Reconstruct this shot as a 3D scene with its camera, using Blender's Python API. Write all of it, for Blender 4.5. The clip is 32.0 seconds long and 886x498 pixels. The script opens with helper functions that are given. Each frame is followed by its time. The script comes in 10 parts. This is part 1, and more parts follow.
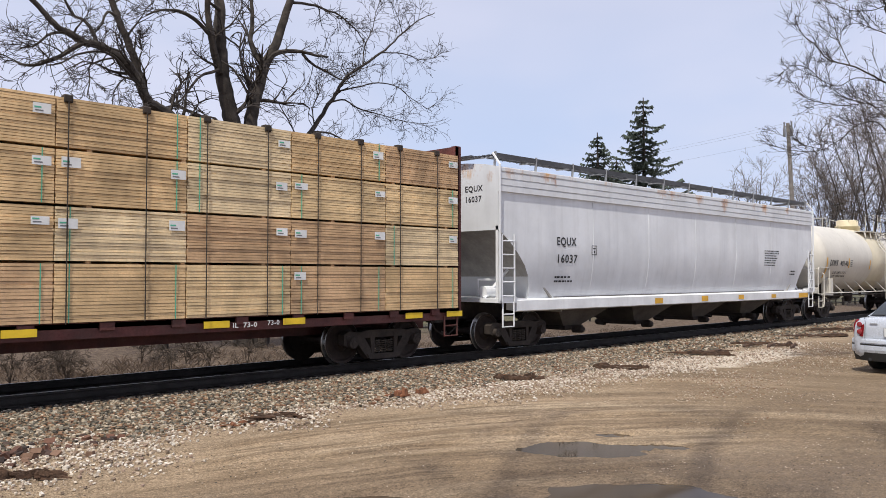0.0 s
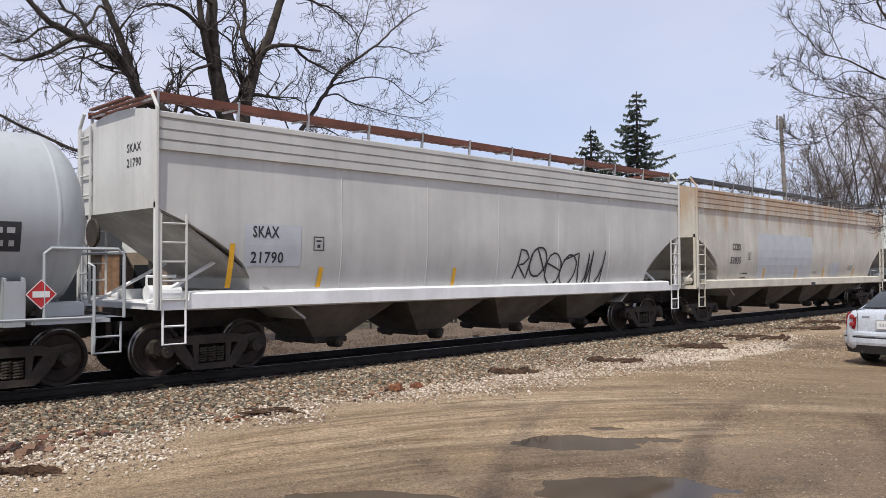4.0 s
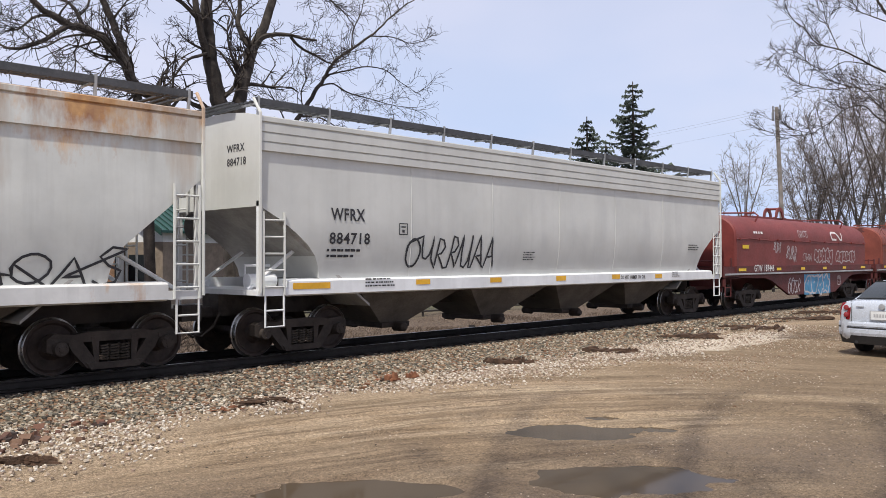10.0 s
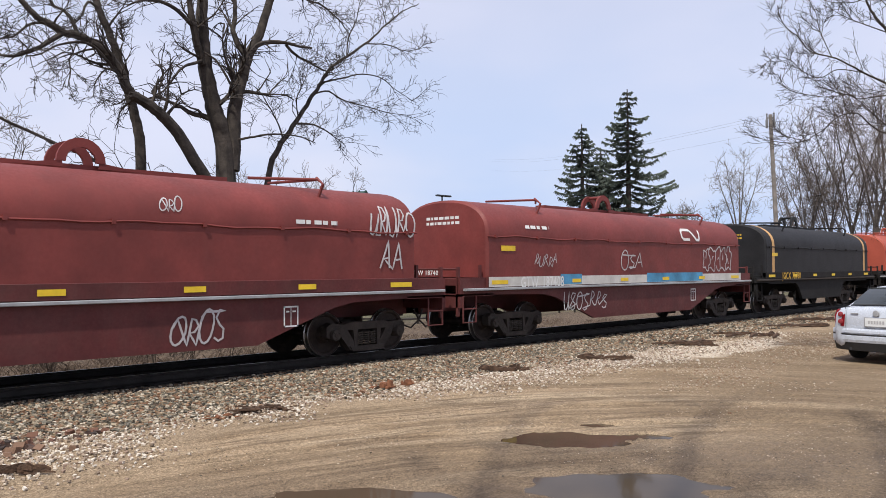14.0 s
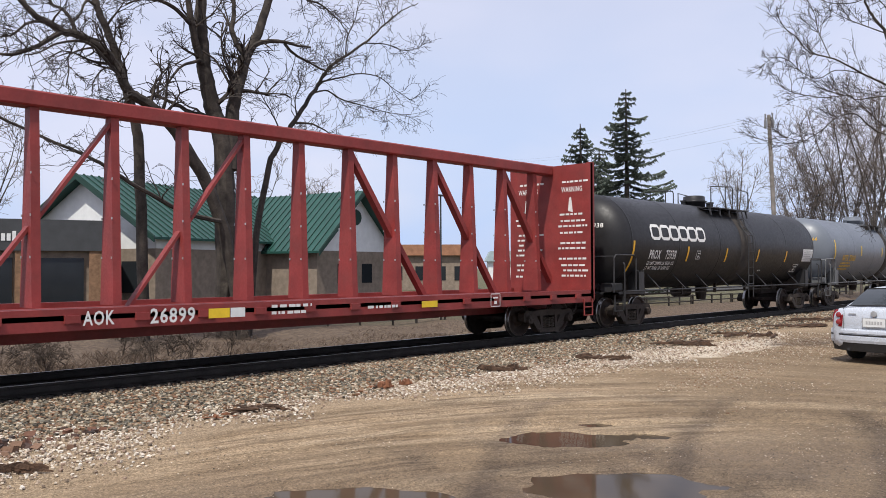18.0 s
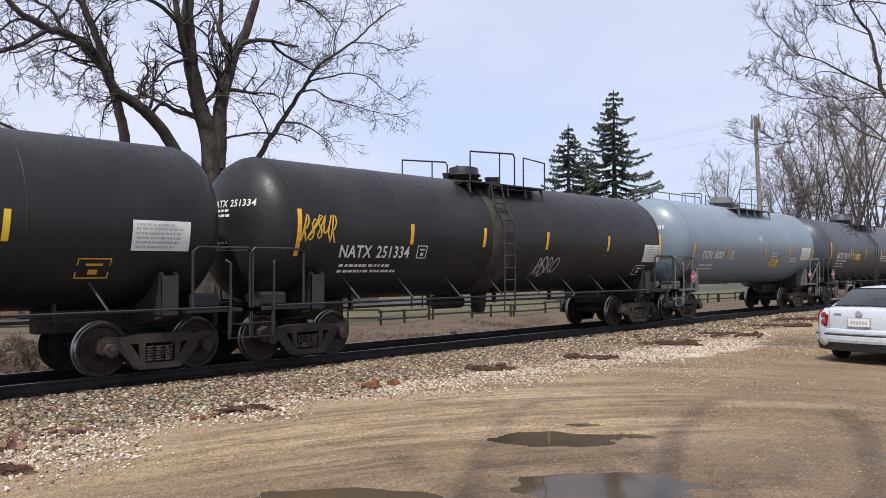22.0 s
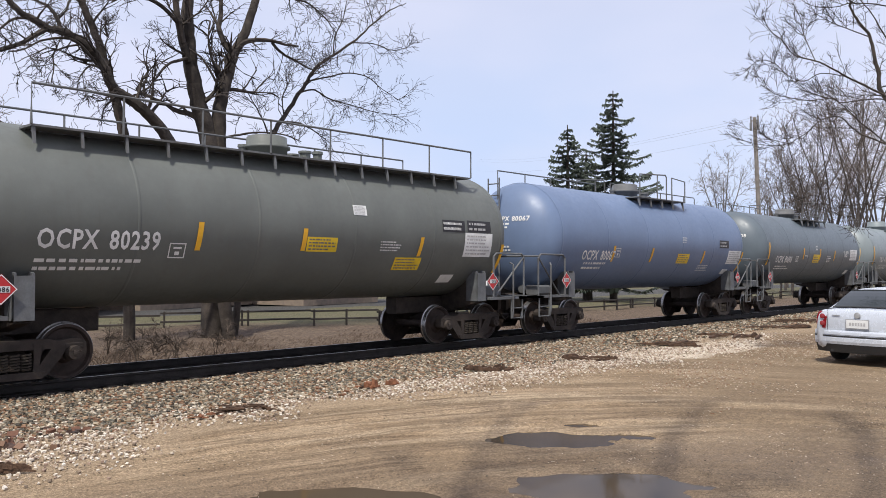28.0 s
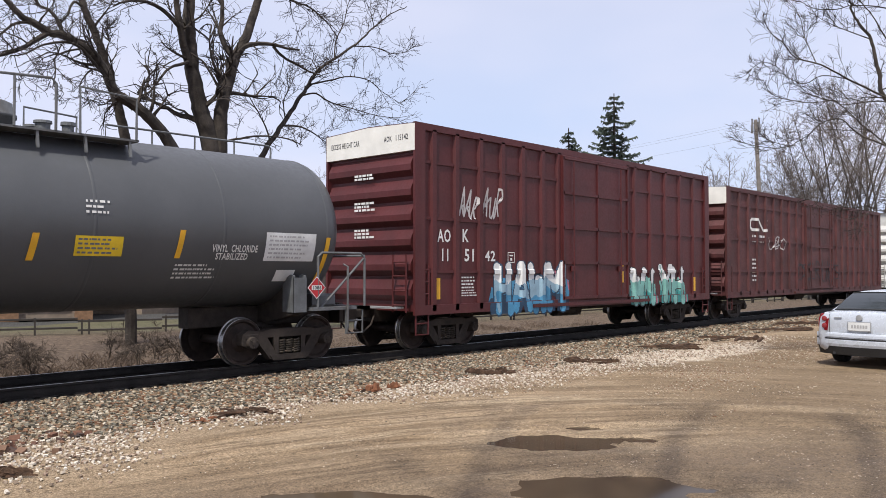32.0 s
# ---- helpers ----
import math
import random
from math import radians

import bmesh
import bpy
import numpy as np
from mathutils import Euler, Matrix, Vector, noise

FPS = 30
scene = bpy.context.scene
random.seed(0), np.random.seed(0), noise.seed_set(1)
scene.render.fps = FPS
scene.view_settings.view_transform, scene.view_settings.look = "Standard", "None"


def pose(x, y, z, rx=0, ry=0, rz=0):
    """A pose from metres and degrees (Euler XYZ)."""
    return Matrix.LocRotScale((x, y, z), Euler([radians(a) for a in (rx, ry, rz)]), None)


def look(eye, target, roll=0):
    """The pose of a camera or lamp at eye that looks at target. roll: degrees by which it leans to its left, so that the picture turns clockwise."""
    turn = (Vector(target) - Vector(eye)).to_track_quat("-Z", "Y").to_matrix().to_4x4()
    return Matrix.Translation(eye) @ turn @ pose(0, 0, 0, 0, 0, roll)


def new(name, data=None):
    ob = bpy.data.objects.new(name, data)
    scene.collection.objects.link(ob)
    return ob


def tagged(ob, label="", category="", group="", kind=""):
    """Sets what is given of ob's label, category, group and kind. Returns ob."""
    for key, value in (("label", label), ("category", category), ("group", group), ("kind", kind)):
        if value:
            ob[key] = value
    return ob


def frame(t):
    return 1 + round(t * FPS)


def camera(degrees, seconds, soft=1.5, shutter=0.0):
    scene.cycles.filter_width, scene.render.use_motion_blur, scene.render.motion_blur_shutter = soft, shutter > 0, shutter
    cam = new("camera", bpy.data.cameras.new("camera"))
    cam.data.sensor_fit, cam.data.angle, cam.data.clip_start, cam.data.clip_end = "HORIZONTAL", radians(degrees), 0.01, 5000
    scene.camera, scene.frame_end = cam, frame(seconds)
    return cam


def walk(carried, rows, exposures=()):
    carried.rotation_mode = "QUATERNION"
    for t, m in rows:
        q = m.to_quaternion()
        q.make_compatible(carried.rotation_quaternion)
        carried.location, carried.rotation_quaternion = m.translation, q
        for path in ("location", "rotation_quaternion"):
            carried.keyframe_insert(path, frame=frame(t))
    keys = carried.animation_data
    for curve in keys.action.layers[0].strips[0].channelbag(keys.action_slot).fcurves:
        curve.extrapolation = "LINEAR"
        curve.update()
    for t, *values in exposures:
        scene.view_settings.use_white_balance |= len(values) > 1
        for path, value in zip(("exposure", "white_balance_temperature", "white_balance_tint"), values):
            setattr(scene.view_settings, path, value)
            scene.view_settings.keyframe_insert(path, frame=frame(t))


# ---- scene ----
import colorsys

EYE = Vector((0.0, 0.0, 1.86))
cam = camera(56.8, 32.0, soft=0.88)


def aim(heading, tilt, lean):
    h, p = radians(heading), radians(tilt)
    ahead = Vector((math.cos(h) * math.cos(p), math.sin(h) * math.cos(p), math.sin(p)))
    return look(EYE, EYE + ahead, lean)


# the hand-held camera stands in one place and sways: heading from the track, tilt, lean
walk(cam, [
    (0.0, aim(44.990, 1.920, -0.017)), (0.5, aim(44.983, 1.893, -0.036)), (1.0, aim(45.093, 1.848, -0.128)),
    (1.5, aim(45.039, 1.791, -0.191)), (2.0, aim(44.897, 1.648, -0.305)), (2.5, aim(44.831, 1.558, -0.281)),
    (3.0, aim(44.695, 1.560, -0.261)), (3.5, aim(44.566, 1.539, -0.244)), (5.5, aim(44.672, 1.433, -0.254)),
    (6.0, aim(44.781, 1.425, -0.255)), (6.5, aim(44.771, 1.378, -0.188)), (7.0, aim(44.704, 1.319, -0.136)),
    (7.5, aim(44.584, 1.188, -0.114)), (8.0, aim(44.531, 1.100, -0.131)), (8.5, aim(44.486, 1.018, -0.175)),
    (9.0, aim(44.429, 0.959, -0.182)), (9.5, aim(44.389, 0.874, -0.241)), (10.0, aim(44.273, 0.835, -0.168)),
    (10.5, aim(44.140, 0.907, -0.122)), (11.0, aim(44.048, 1.073, -0.063)), (11.5, aim(44.145, 1.252, -0.145)),
    (12.0, aim(44.185, 1.208, -0.056)), (12.5, aim(44.149, 1.202, -0.091)), (13.0, aim(44.078, 1.199, -0.123)),
    (13.5, aim(43.980, 1.258, -0.136)), (14.0, aim(43.936, 1.338, -0.224)), (14.5, aim(43.940, 1.407, -0.246)),
    (16.5, aim(44.026, 1.491, -0.095)), (17.0, aim(43.968, 1.503, -0.040)), (17.5, aim(43.862, 1.439, -0.033)),
    (18.0, aim(43.826, 1.314, -0.112)), (18.5, aim(43.790, 1.264, -0.125)), (19.0, aim(43.733, 1.288, -0.117)),
    (19.5, aim(43.680, 1.389, -0.041)), (20.0, aim(43.583, 1.437, 0.044)), (20.5, aim(43.373, 1.444, 0.046)),
    (21.0, aim(43.168, 1.427, -0.036)), (21.5, aim(43.052, 1.363, -0.054)), (22.0, aim(42.990, 1.302, -0.081)),
    (22.5, aim(42.896, 1.241, 0.016)), (23.0, aim(42.839, 1.205, 0.086)), (23.5, aim(42.786, 1.269, 0.120)),
    (24.0, aim(42.898, 1.403, 0.241)), (24.5, aim(43.244, 1.532, 0.352)), (25.0, aim(43.252, 1.568, 0.272)),
    (25.5, aim(43.050, 1.606, 0.175)), (27.5, aim(43.013, 1.454, 0.151)), (28.0, aim(42.919, 1.324, 0.116)),
    (28.5, aim(42.929, 1.235, 0.186)), (29.0, aim(42.990, 1.186, 0.189)), (29.5, aim(43.093, 1.224, 0.213)),
    (30.0, aim(43.156, 1.271, 0.200)), (30.5, aim(43.219, 1.328, 0.228)), (31.0, aim(43.178, 1.434, 0.116)),
    (31.5, aim(43.130, 1.548, 0.039)), (32.0, aim(43.017, 1.541, 0.002)),
], ((0.0, 0.0), (2.0, -0.02), (7.0, -0.02), (11.0, 0.06), (18.0, 0.06), (22.0, 0.11), (32.0, 0.12)))

# ---- daylight ----
SUN_TO = Vector((-0.48, -0.20, 0.86)).normalized()
world = bpy.data.worlds.new("hazy_sky")
scene.world = world
world.use_nodes = True
wn, wl = world.node_tree.nodes, world.node_tree.links
wn.clear()
w_out, w_bg = wn.new("ShaderNodeOutputWorld"), wn.new("ShaderNodeBackground")
w_sky = wn.new("ShaderNodeTexSky")
w_sky.sky_type, w_sky.sun_disc = "NISHITA", False
w_sky.sun_elevation = math.asin(SUN_TO.z)
w_sky.sun_rotation = math.atan2(SUN_TO.x, SUN_TO.y)
w_sky.dust_density, w_sky.air_density, w_sky.ozone_density = 2.0, 1.0, 2.0
# thin high cloud over the blue
w_co, w_map = wn.new("ShaderNodeTexCoord"), wn.new("ShaderNodeMapping")
w_noise, w_ramp, w_mix = wn.new("ShaderNodeTexNoise"), wn.new("ShaderNodeMapRange"), wn.new("ShaderNodeMix")
w_map.inputs["Scale"].default_value = (1.2, 1.2, 3.0)
w_noise.inputs["Scale"].default_value, w_noise.inputs["Detail"].default_value = 1.6, 4.0
w_ramp.inputs["From Min"].default_value, w_ramp.inputs["From Max"].default_value = 0.3, 0.75
w_ramp.inputs["To Min"].default_value, w_ramp.inputs["To Max"].default_value = 0.66, 0.9
w_mix.data_type = "RGBA"
w_mix.inputs["B"].default_value = (6.6, 6.75, 8.3, 1)
wl.new(w_co.outputs["Generated"], w_map.inputs["Vector"])
wl.new(w_map.outputs["Vector"], w_noise.inputs["Vector"])
wl.new(w_noise.outputs["Fac"], w_ramp.inputs["Value"])
wl.new(w_ramp.outputs["Result"], w_mix.inputs["Factor"])
wl.new(w_sky.outputs["Color"], w_mix.inputs["A"])
# clearer blue low over the horizon, between the clouds
w_sep, w_low, w_gap, w_mul, w_mix2 = wn.new("ShaderNodeSeparateXYZ"), wn.new("ShaderNodeMapRange"), wn.new("ShaderNodeMapRange"), wn.new("ShaderNodeMath"), wn.new("ShaderNodeMix")
w_low.inputs["From Min"].default_value, w_low.inputs["From Max"].default_value = 0.04, 0.34
w_low.inputs["To Min"].default_value, w_low.inputs["To Max"].default_value = 0.9, 0.0
w_gap.inputs["From Min"].default_value, w_gap.inputs["From Max"].default_value = 0.58, 0.36
w_mul.operation = "MULTIPLY"
w_mix2.data_type = "RGBA"
w_mix2.inputs["B"].default_value = (4.1, 5.35, 7.9, 1)
wl.new(w_co.outputs["Generated"], w_sep.inputs[0])
wl.new(w_sep.outputs["Z"], w_low.inputs["Value"])
wl.new(w_noise.outputs["Fac"], w_gap.inputs["Value"])
wl.new(w_low.outputs["Result"], w_mul.inputs[0])
wl.new(w_gap.outputs["Result"], w_mul.inputs[1])
wl.new(w_mul.outputs[0], w_mix2.inputs["Factor"])
wl.new(w_mix.outputs["Result"], w_mix2.inputs["A"])
wl.new(w_mix2.outputs["Result"], w_bg.inputs["Color"])
w_bg.inputs["Strength"].default_value = 0.12
wl.new(w_bg.outputs["Background"], w_out.inputs["Surface"])

sun = new("sun", bpy.data.lights.new("sun", "SUN"))
sun.data.energy, sun.data.angle, sun.data.color = 4.25, radians(1.5), (1.0, 0.95, 0.87)
sun.matrix_world = look(SUN_TO * 100, (0, 0, 0))

# ---- mesh helpers ----
class B:
    """A growing mesh: corners and faces."""

    def __init__(self):
        self.v, self.f = [], []

    def add(self, verts, faces):
        n = len(self.v)
        self.v.extend(tuple(p) for p in verts)
        self.f.extend(tuple(i + n for i in face) for face in faces)
        return self

    def box(self, x0, x1, y0, y1, z0, z1, c=0.0):
        """A box; c: width of the chamfer along its upright and long edges."""
        if c <= 0:
            v = [(x, y, z) for x in (x0, x1) for y in (y0, y1) for z in (z0, z1)]
            return self.add(v, [(0, 1, 3, 2), (4, 6, 7, 5), (0, 4, 5, 1), (2, 3, 7, 6), (0, 2, 6, 4), (1, 5, 7, 3)])
        ring = [(y0 + c, z0), (y1 - c, z0), (y1, z0 + c), (y1, z1 - c), (y1 - c, z1), (y0 + c, z1), (y0, z1 - c), (y0, z0 + c)]
        return self.prism(ring, x0, x1)

    def prism(self, ring, a, b, axis="x"):
        """A flat outline drawn out from a to b: (y, z) along x, (x, z) along y, (x, y) along z."""
        n = len(ring)
        put = {"x": lambda p, d: (d, p[0], p[1]), "y": lambda p, d: (p[0], d, p[1]), "z": lambda p, d: (p[0], p[1], d)}[axis]
        v = [put(p, a) for p in ring] + [put(p, b) for p in ring]
        area = sum(p[0] * q[1] - q[0] * p[1] for p, q in zip(ring, ring[1:] + ring[:1]))
        flip = (area > 0) != (axis == "y")
        sides = [(i, (i + 1) % n, (i + 1) % n + n, i + n) for i in range(n)]
        faces = [tuple(range(n))[::-1], tuple(range(n, 2 * n))] + sides
        if not flip:
            faces = [f[::-1] for f in faces]
        return self.add(v, faces)

    def tube(self, points, r, n=6, closed=True):
        """A round bar along a line of points; r: one radius or one for each point."""
        pts = [Vector(p) for p in points]
        rs = r if isinstance(r, (list, tuple)) else [r] * len(pts)
        side = None
        v, f = [], []
        for i, p in enumerate(pts):
            d = (pts[min(i + 1, len(pts) - 1)] - pts[max(i - 1, 0)]).normalized()
            if side is None:
                side = d.orthogonal().normalized()
            else:
                side = (side - d * side.dot(d))
                side = side.normalized() if side.length > 1e-6 else d.orthogonal().normalized()
            up = d.cross(side)
            v += [p + (side * math.cos(k * math.tau / n) + up * math.sin(k * math.tau / n)) * rs[i] for k in range(n)]
            if i:
                b = (i - 1) * n
                f += [(b + k, b + (k + 1) % n, b + n + (k + 1) % n, b + n + k) for k in range(n)]
        if closed:
            f += [tuple(range(n))[::-1], tuple(range(len(v) - n, len(v)))]
        return self.add(v, f)

    def lathe(self, rings, n=24, axis="x", y=0.0, z=0.0, caps=True):
        """Rings (place along the axis, radius), turned round x, y or z at (y, z)."""
        v, f = [], []
        for d, r in rings:
            for k in range(n):
                a = k * math.tau / n
                p, q = r * math.cos(a), r * math.sin(a)
                v.append({"x": (d, y + p, z + q), "y": (y + q, d, z + p), "z": (y + p, z + q, d)}[axis])
        for i in range(len(rings) - 1):
            b = i * n
            f += [(b + k, b + (k + 1) % n, b + n + (k + 1) % n, b + n + k)[::-1] for k in range(n)]
        if caps:
            f += [tuple(range(n)), tuple(range(len(v) - n, len(v)))[::-1]]
        return self.add(v, f)

    def sheet(self, rows):
        """A skin over rows of equally many points."""
        n = len(rows[0])
        v = [p for row in rows for p in row]
        f = [(i * n + k, i * n + k + 1, (i + 1) * n + k + 1, (i + 1) * n + k) for i in range(len(rows) - 1) for k in range(n - 1)]
        return self.add(v, f)

    def mesh(self, name, material, smooth=False):
        m = bpy.data.meshes.new(name)
        m.from_pydata(self.v, [], self.f)
        if smooth:
            m.polygons.foreach_set("use_smooth", [True] * len(m.polygons))
        m.materials.append(material)
        m.update()
        return m


def outward(m):
    """Turn all faces of a mesh to the outside."""
    bm = bmesh.new()
    bm.from_mesh(m)
    bmesh.ops.recalc_face_normals(bm, faces=bm.faces)
    bm.to_mesh(m)
    bm.free()
    return m


def part(name, b, material, parent=None, label="", smooth=False):
    """One mesh object, under a thing or under a part. b: a B or a ready mesh."""
    m = b if isinstance(b, bpy.types.Mesh) else b.mesh(name, material, smooth)
    if smooth and isinstance(b, B):
        m.set_sharp_from_angle(angle=radians(40))
    ob = new(name, m)
    if parent is not None:
        ob.parent = parent
    if label:
        ob["label"] = label
    return ob


def thing(name, label, category, group="", kind="", at=(0, 0, 0), turn=0.0):
    ob = new(name)
    ob.matrix_basis = pose(*at, 0, 0, turn)
    ob.empty_display_size = 0.2
    return tagged(ob, label, category, group, kind)


TEXTS = {}


def letters(words, height):
    """Corners and faces of flat lettering, its base at z = 0 and starting at x = 0."""
    key = (words, round(height, 3))
    if key not in TEXTS:
        c = bpy.data.curves.new("words", "FONT")
        c.body, c.size, c.resolution_u, c.space_character = words, height * 1.37, 2, 1.10
        c.offset = height * 0.028
        ob = new("words", c)
        m = ob.to_mesh()
        v = [(p.co.x, p.co.y) for p in m.vertices]
        f = [tuple(p.vertices) for p in m.polygons]
        ob.to_mesh_clear()
        bpy.data.objects.remove(ob)
        bpy.data.curves.remove(c)
        TEXTS[key] = (v, f, max((p[0] for p in v), default=0.0))
    return TEXTS[key]


def bars(x, z, w, h, lines, wall, material, parent, name="small_print", seed=1, face=-1):
    """Writing too small to read: rows of short bars."""
    rnd = random.Random(seed)
    b = B()
    step = h / lines
    for i in range(lines):
        z0 = z + h - (i + 0.74) * step
        p = x
        end = x + w * rnd.uniform(0.7, 1.0)
        while p < end:
            q = min(end, p + rnd.uniform(0.35, 1.3) * step)
            b.add([(p, face * (wall(z0) + 0.005), z0), (q, face * (wall(z0) + 0.005), z0),
                   (q, face * (wall(z0 + step * 0.44) + 0.005), z0 + step * 0.44), (p, face * (wall(z0 + step * 0.44) + 0.005), z0 + step * 0.44)], [(0, 1, 2, 3)])
            p = q + rnd.uniform(0.12, 0.5) * step
    return tagged(part(name, b, material, parent), kind="stuff")


def patch(x, z, w, h, wall, material, parent, name, lean=0.0, proud=0.004, label=""):
    """A painted or stuck-on field that follows the side."""
    rows = []
    for i in range(7):
        zz = z + h * i / 6
        rows.append([(x + lean * i / 6 + w * k, -(wall(zz) + proud), zz) for k in (0.0, 0.5, 1.0)])
    return part(name, B().sheet(rows), material, parent, label)


def ring(b, pts, thick, wall, proud=0.006, rise=0.0, pace=0.09):
    """A ribbon of paint along a line; rise: how much each point lies above the one before, so that crossings overlap."""
    fine = [pts[0]]
    for p, q in zip(pts, pts[1:]):
        k = max(1, int(math.hypot(q[0] - p[0], q[1] - p[1]) / pace))
        fine += [(p[0] + (q[0] - p[0]) * i / k, p[1] + (q[1] - p[1]) * i / k) for i in range(1, k + 1)]
    pts = fine
    n = len(pts)
    left, right = [], []
    for j, (px, pz) in enumerate(pts):
        q, r = pts[max(j - 1, 0)], pts[min(j + 1, n - 1)]
        dx, dz = r[0] - q[0], r[1] - q[1]
        d = math.hypot(dx, dz) or 1.0
        ox, oz = -dz / d * thick / 2, dx / d * thick / 2
        up = proud + rise * j
        left.append((px + ox, -(wall(pz + oz) + up), pz + oz))
        right.append((px - ox, -(wall(pz - oz) + up), pz - oz))
    b.sheet([left, right])


# ---- materials ----
MATS = {}


def mat(name, col, rough=0.6, metal=0.0, vary=0.12, scale=2.0, streak=0.0, rust=0.0, rust_low=None, bump=0.05, bscale=40.0,
        grime=0.0, grime_col=(0.10, 0.085, 0.07), coord="Object", spec=0.4, wash=None, peel=None, dent=0.0):
    """A painted, weathered surface. streak: runs of dirt down the sides; rust: how much of it is rusted, above the height rust_low."""
    if name in MATS:
        return MATS[name]
    m = bpy.data.materials.new(name)
    m.use_nodes = True
    n, l = m.node_tree.nodes, m.node_tree.links
    p = n["Principled BSDF"]
    p.inputs["Metallic"].default_value = metal
    p.inputs["Specular IOR Level"].default_value = spec
    co = n.new("ShaderNodeTexCoord")
    src = co.outputs[coord]

    def noise_of(sc, detail, stretch=(1, 1, 1), rough_=0.6):
        mp, t = n.new("ShaderNodeMapping"), n.new("ShaderNodeTexNoise")
        mp.inputs["Scale"].default_value = stretch
        t.inputs["Scale"].default_value, t.inputs["Detail"].default_value, t.inputs["Roughness"].default_value = sc, detail, rough_
        l.new(src, mp.inputs["Vector"])
        l.new(mp.outputs["Vector"], t.inputs["Vector"])
        return t.outputs["Fac"]

    def ranged(val, a, b, c, d):
        r = n.new("ShaderNodeMapRange")
        for k, x in (("From Min", a), ("From Max", b), ("To Min", c), ("To Max", d)):
            r.inputs[k].default_value = x
        l.new(val, r.inputs["Value"])
        return r.outputs["Result"]

    def mixed(fac, a, b):
        x = n.new("ShaderNodeMix")
        x.data_type = "RGBA"
        l.new(fac, x.inputs["Factor"])
        for sock, val in (("A", a), ("B", b)):
            if isinstance(val, tuple):
                x.inputs[sock].default_value = (*val[:3], 1)
            else:
                l.new(val, x.inputs[sock])
        return x.outputs["Result"]

    def times(a, b):
        x = n.new("ShaderNodeMath")
        x.operation = "MULTIPLY"
        for i, val in enumerate((a, b)):
            if isinstance(val, (int, float)):
                x.inputs[i].default_value = val
            else:
                l.new(val, x.inputs[i])
        return x.outputs[0]

    big = noise_of(scale, 5.0)
    fine = noise_of(scale * 14, 3.0)
    dark = tuple(c * (1 - 2.2 * vary) for c in col)
    light = tuple(min(1, c * (1 + 0.9 * vary)) for c in col)
    out = mixed(ranged(big, 0.3, 0.7, 0, 1), dark, light)
    out = mixed(ranged(fine, 0.35, 0.75, 0, 0.5 * min(1, vary * 4)), out, dark)
    if streak:
        runs = noise_of(3.0, 4.0, (1.6, 1.6, 0.10))
        out = mixed(times(ranged(runs, 0.5, 0.8, 0, 1), streak), out, tuple(c * 0.45 + g * 0.4 for c, g in zip(col, grime_col)))
    if grime:
        spots = noise_of(1.1, 6.0, (1, 1, 1), 0.7)
        out = mixed(times(ranged(spots, 0.45, 0.75, 0, 1), grime), out, grime_col)
    if rust:
        sep = n.new("ShaderNodeSeparateXYZ")
        l.new(src, sep.inputs[0])
        blot = noise_of(0.9, 7.0, (1, 1, 0.42), 0.68)
        if rust_low is not None:
            lift = n.new("ShaderNodeMath")
            lift.operation = "ADD"
            l.new(blot, lift.inputs[0])
            l.new(ranged(sep.outputs["Z"], rust_low, 4.3, -0.16, 0.16 * rust), lift.inputs[1])
            blot = lift.outputs[0]
        fac = ranged(blot, 0.60 - 0.08 * rust, 0.70 - 0.04 * rust, 0, 0.92)
        tone = mixed(ranged(noise_of(2.6, 5.0), 0.35, 0.65, 0, 1), (0.30, 0.115, 0.04), (0.62, 0.34, 0.115))
        out = mixed(fac, out, tone)
    if peel:
        low, tone_p = peel
        sep3 = n.new("ShaderNodeSeparateXYZ")
        l.new(src, sep3.inputs[0])
        flake = noise_of(1.5, 6.0, (0.55, 1.0, 1.6), 0.62)
        lift3 = n.new("ShaderNodeMath")
        lift3.operation = "ADD"
        l.new(flake, lift3.inputs[0])
        l.new(ranged(sep3.outputs["Z"], low, low + 0.7, -0.16, 0.03), lift3.inputs[1])
        out = mixed(ranged(lift3.outputs[0], 0.545, 0.56, 0, 0.9), out, tone_p)
    if wash:
        low, high, amount = wash
        sep2 = n.new("ShaderNodeSeparateXYZ")
        l.new(src, sep2.inputs[0])
        down = noise_of(1.6, 5.0, (1.0, 1.0, 0.16), 0.65)
        lift2 = n.new("ShaderNodeMath")
        lift2.operation = "ADD"
        l.new(down, lift2.inputs[0])
        l.new(ranged(sep2.outputs["Z"], low, high, -0.22, 0.16), lift2.inputs[1])
        out = mixed(times(ranged(lift2.outputs[0], 0.46, 0.66, 0, 1), amount), out, mixed(ranged(big, 0.4, 0.6, 0, 1), (0.40, 0.25, 0.13), (0.30, 0.20, 0.125)))
    l.new(out, p.inputs["Base Color"])
    l.new(ranged(fine, 0.2, 0.8, max(0.02, rough - 0.1), min(1, rough + 0.12)), p.inputs["Roughness"])
    if bump:
        bp = n.new("ShaderNodeBump")
        bp.inputs["Strength"].default_value, bp.inputs["Distance"].default_value = bump, 0.02
        l.new(noise_of(bscale, 4.0), bp.inputs["Height"])
        if dent:
            soft_, dents = n.new("ShaderNodeBump"), noise_of(0.75, 2.0, (1.0, 1.0, 0.22), 0.45)
            soft_.inputs["Strength"].default_value, soft_.inputs["Distance"].default_value = 1.0, dent
            l.new(dents, soft_.inputs["Height"])
            l.new(soft_.outputs["Normal"], bp.inputs["Normal"])
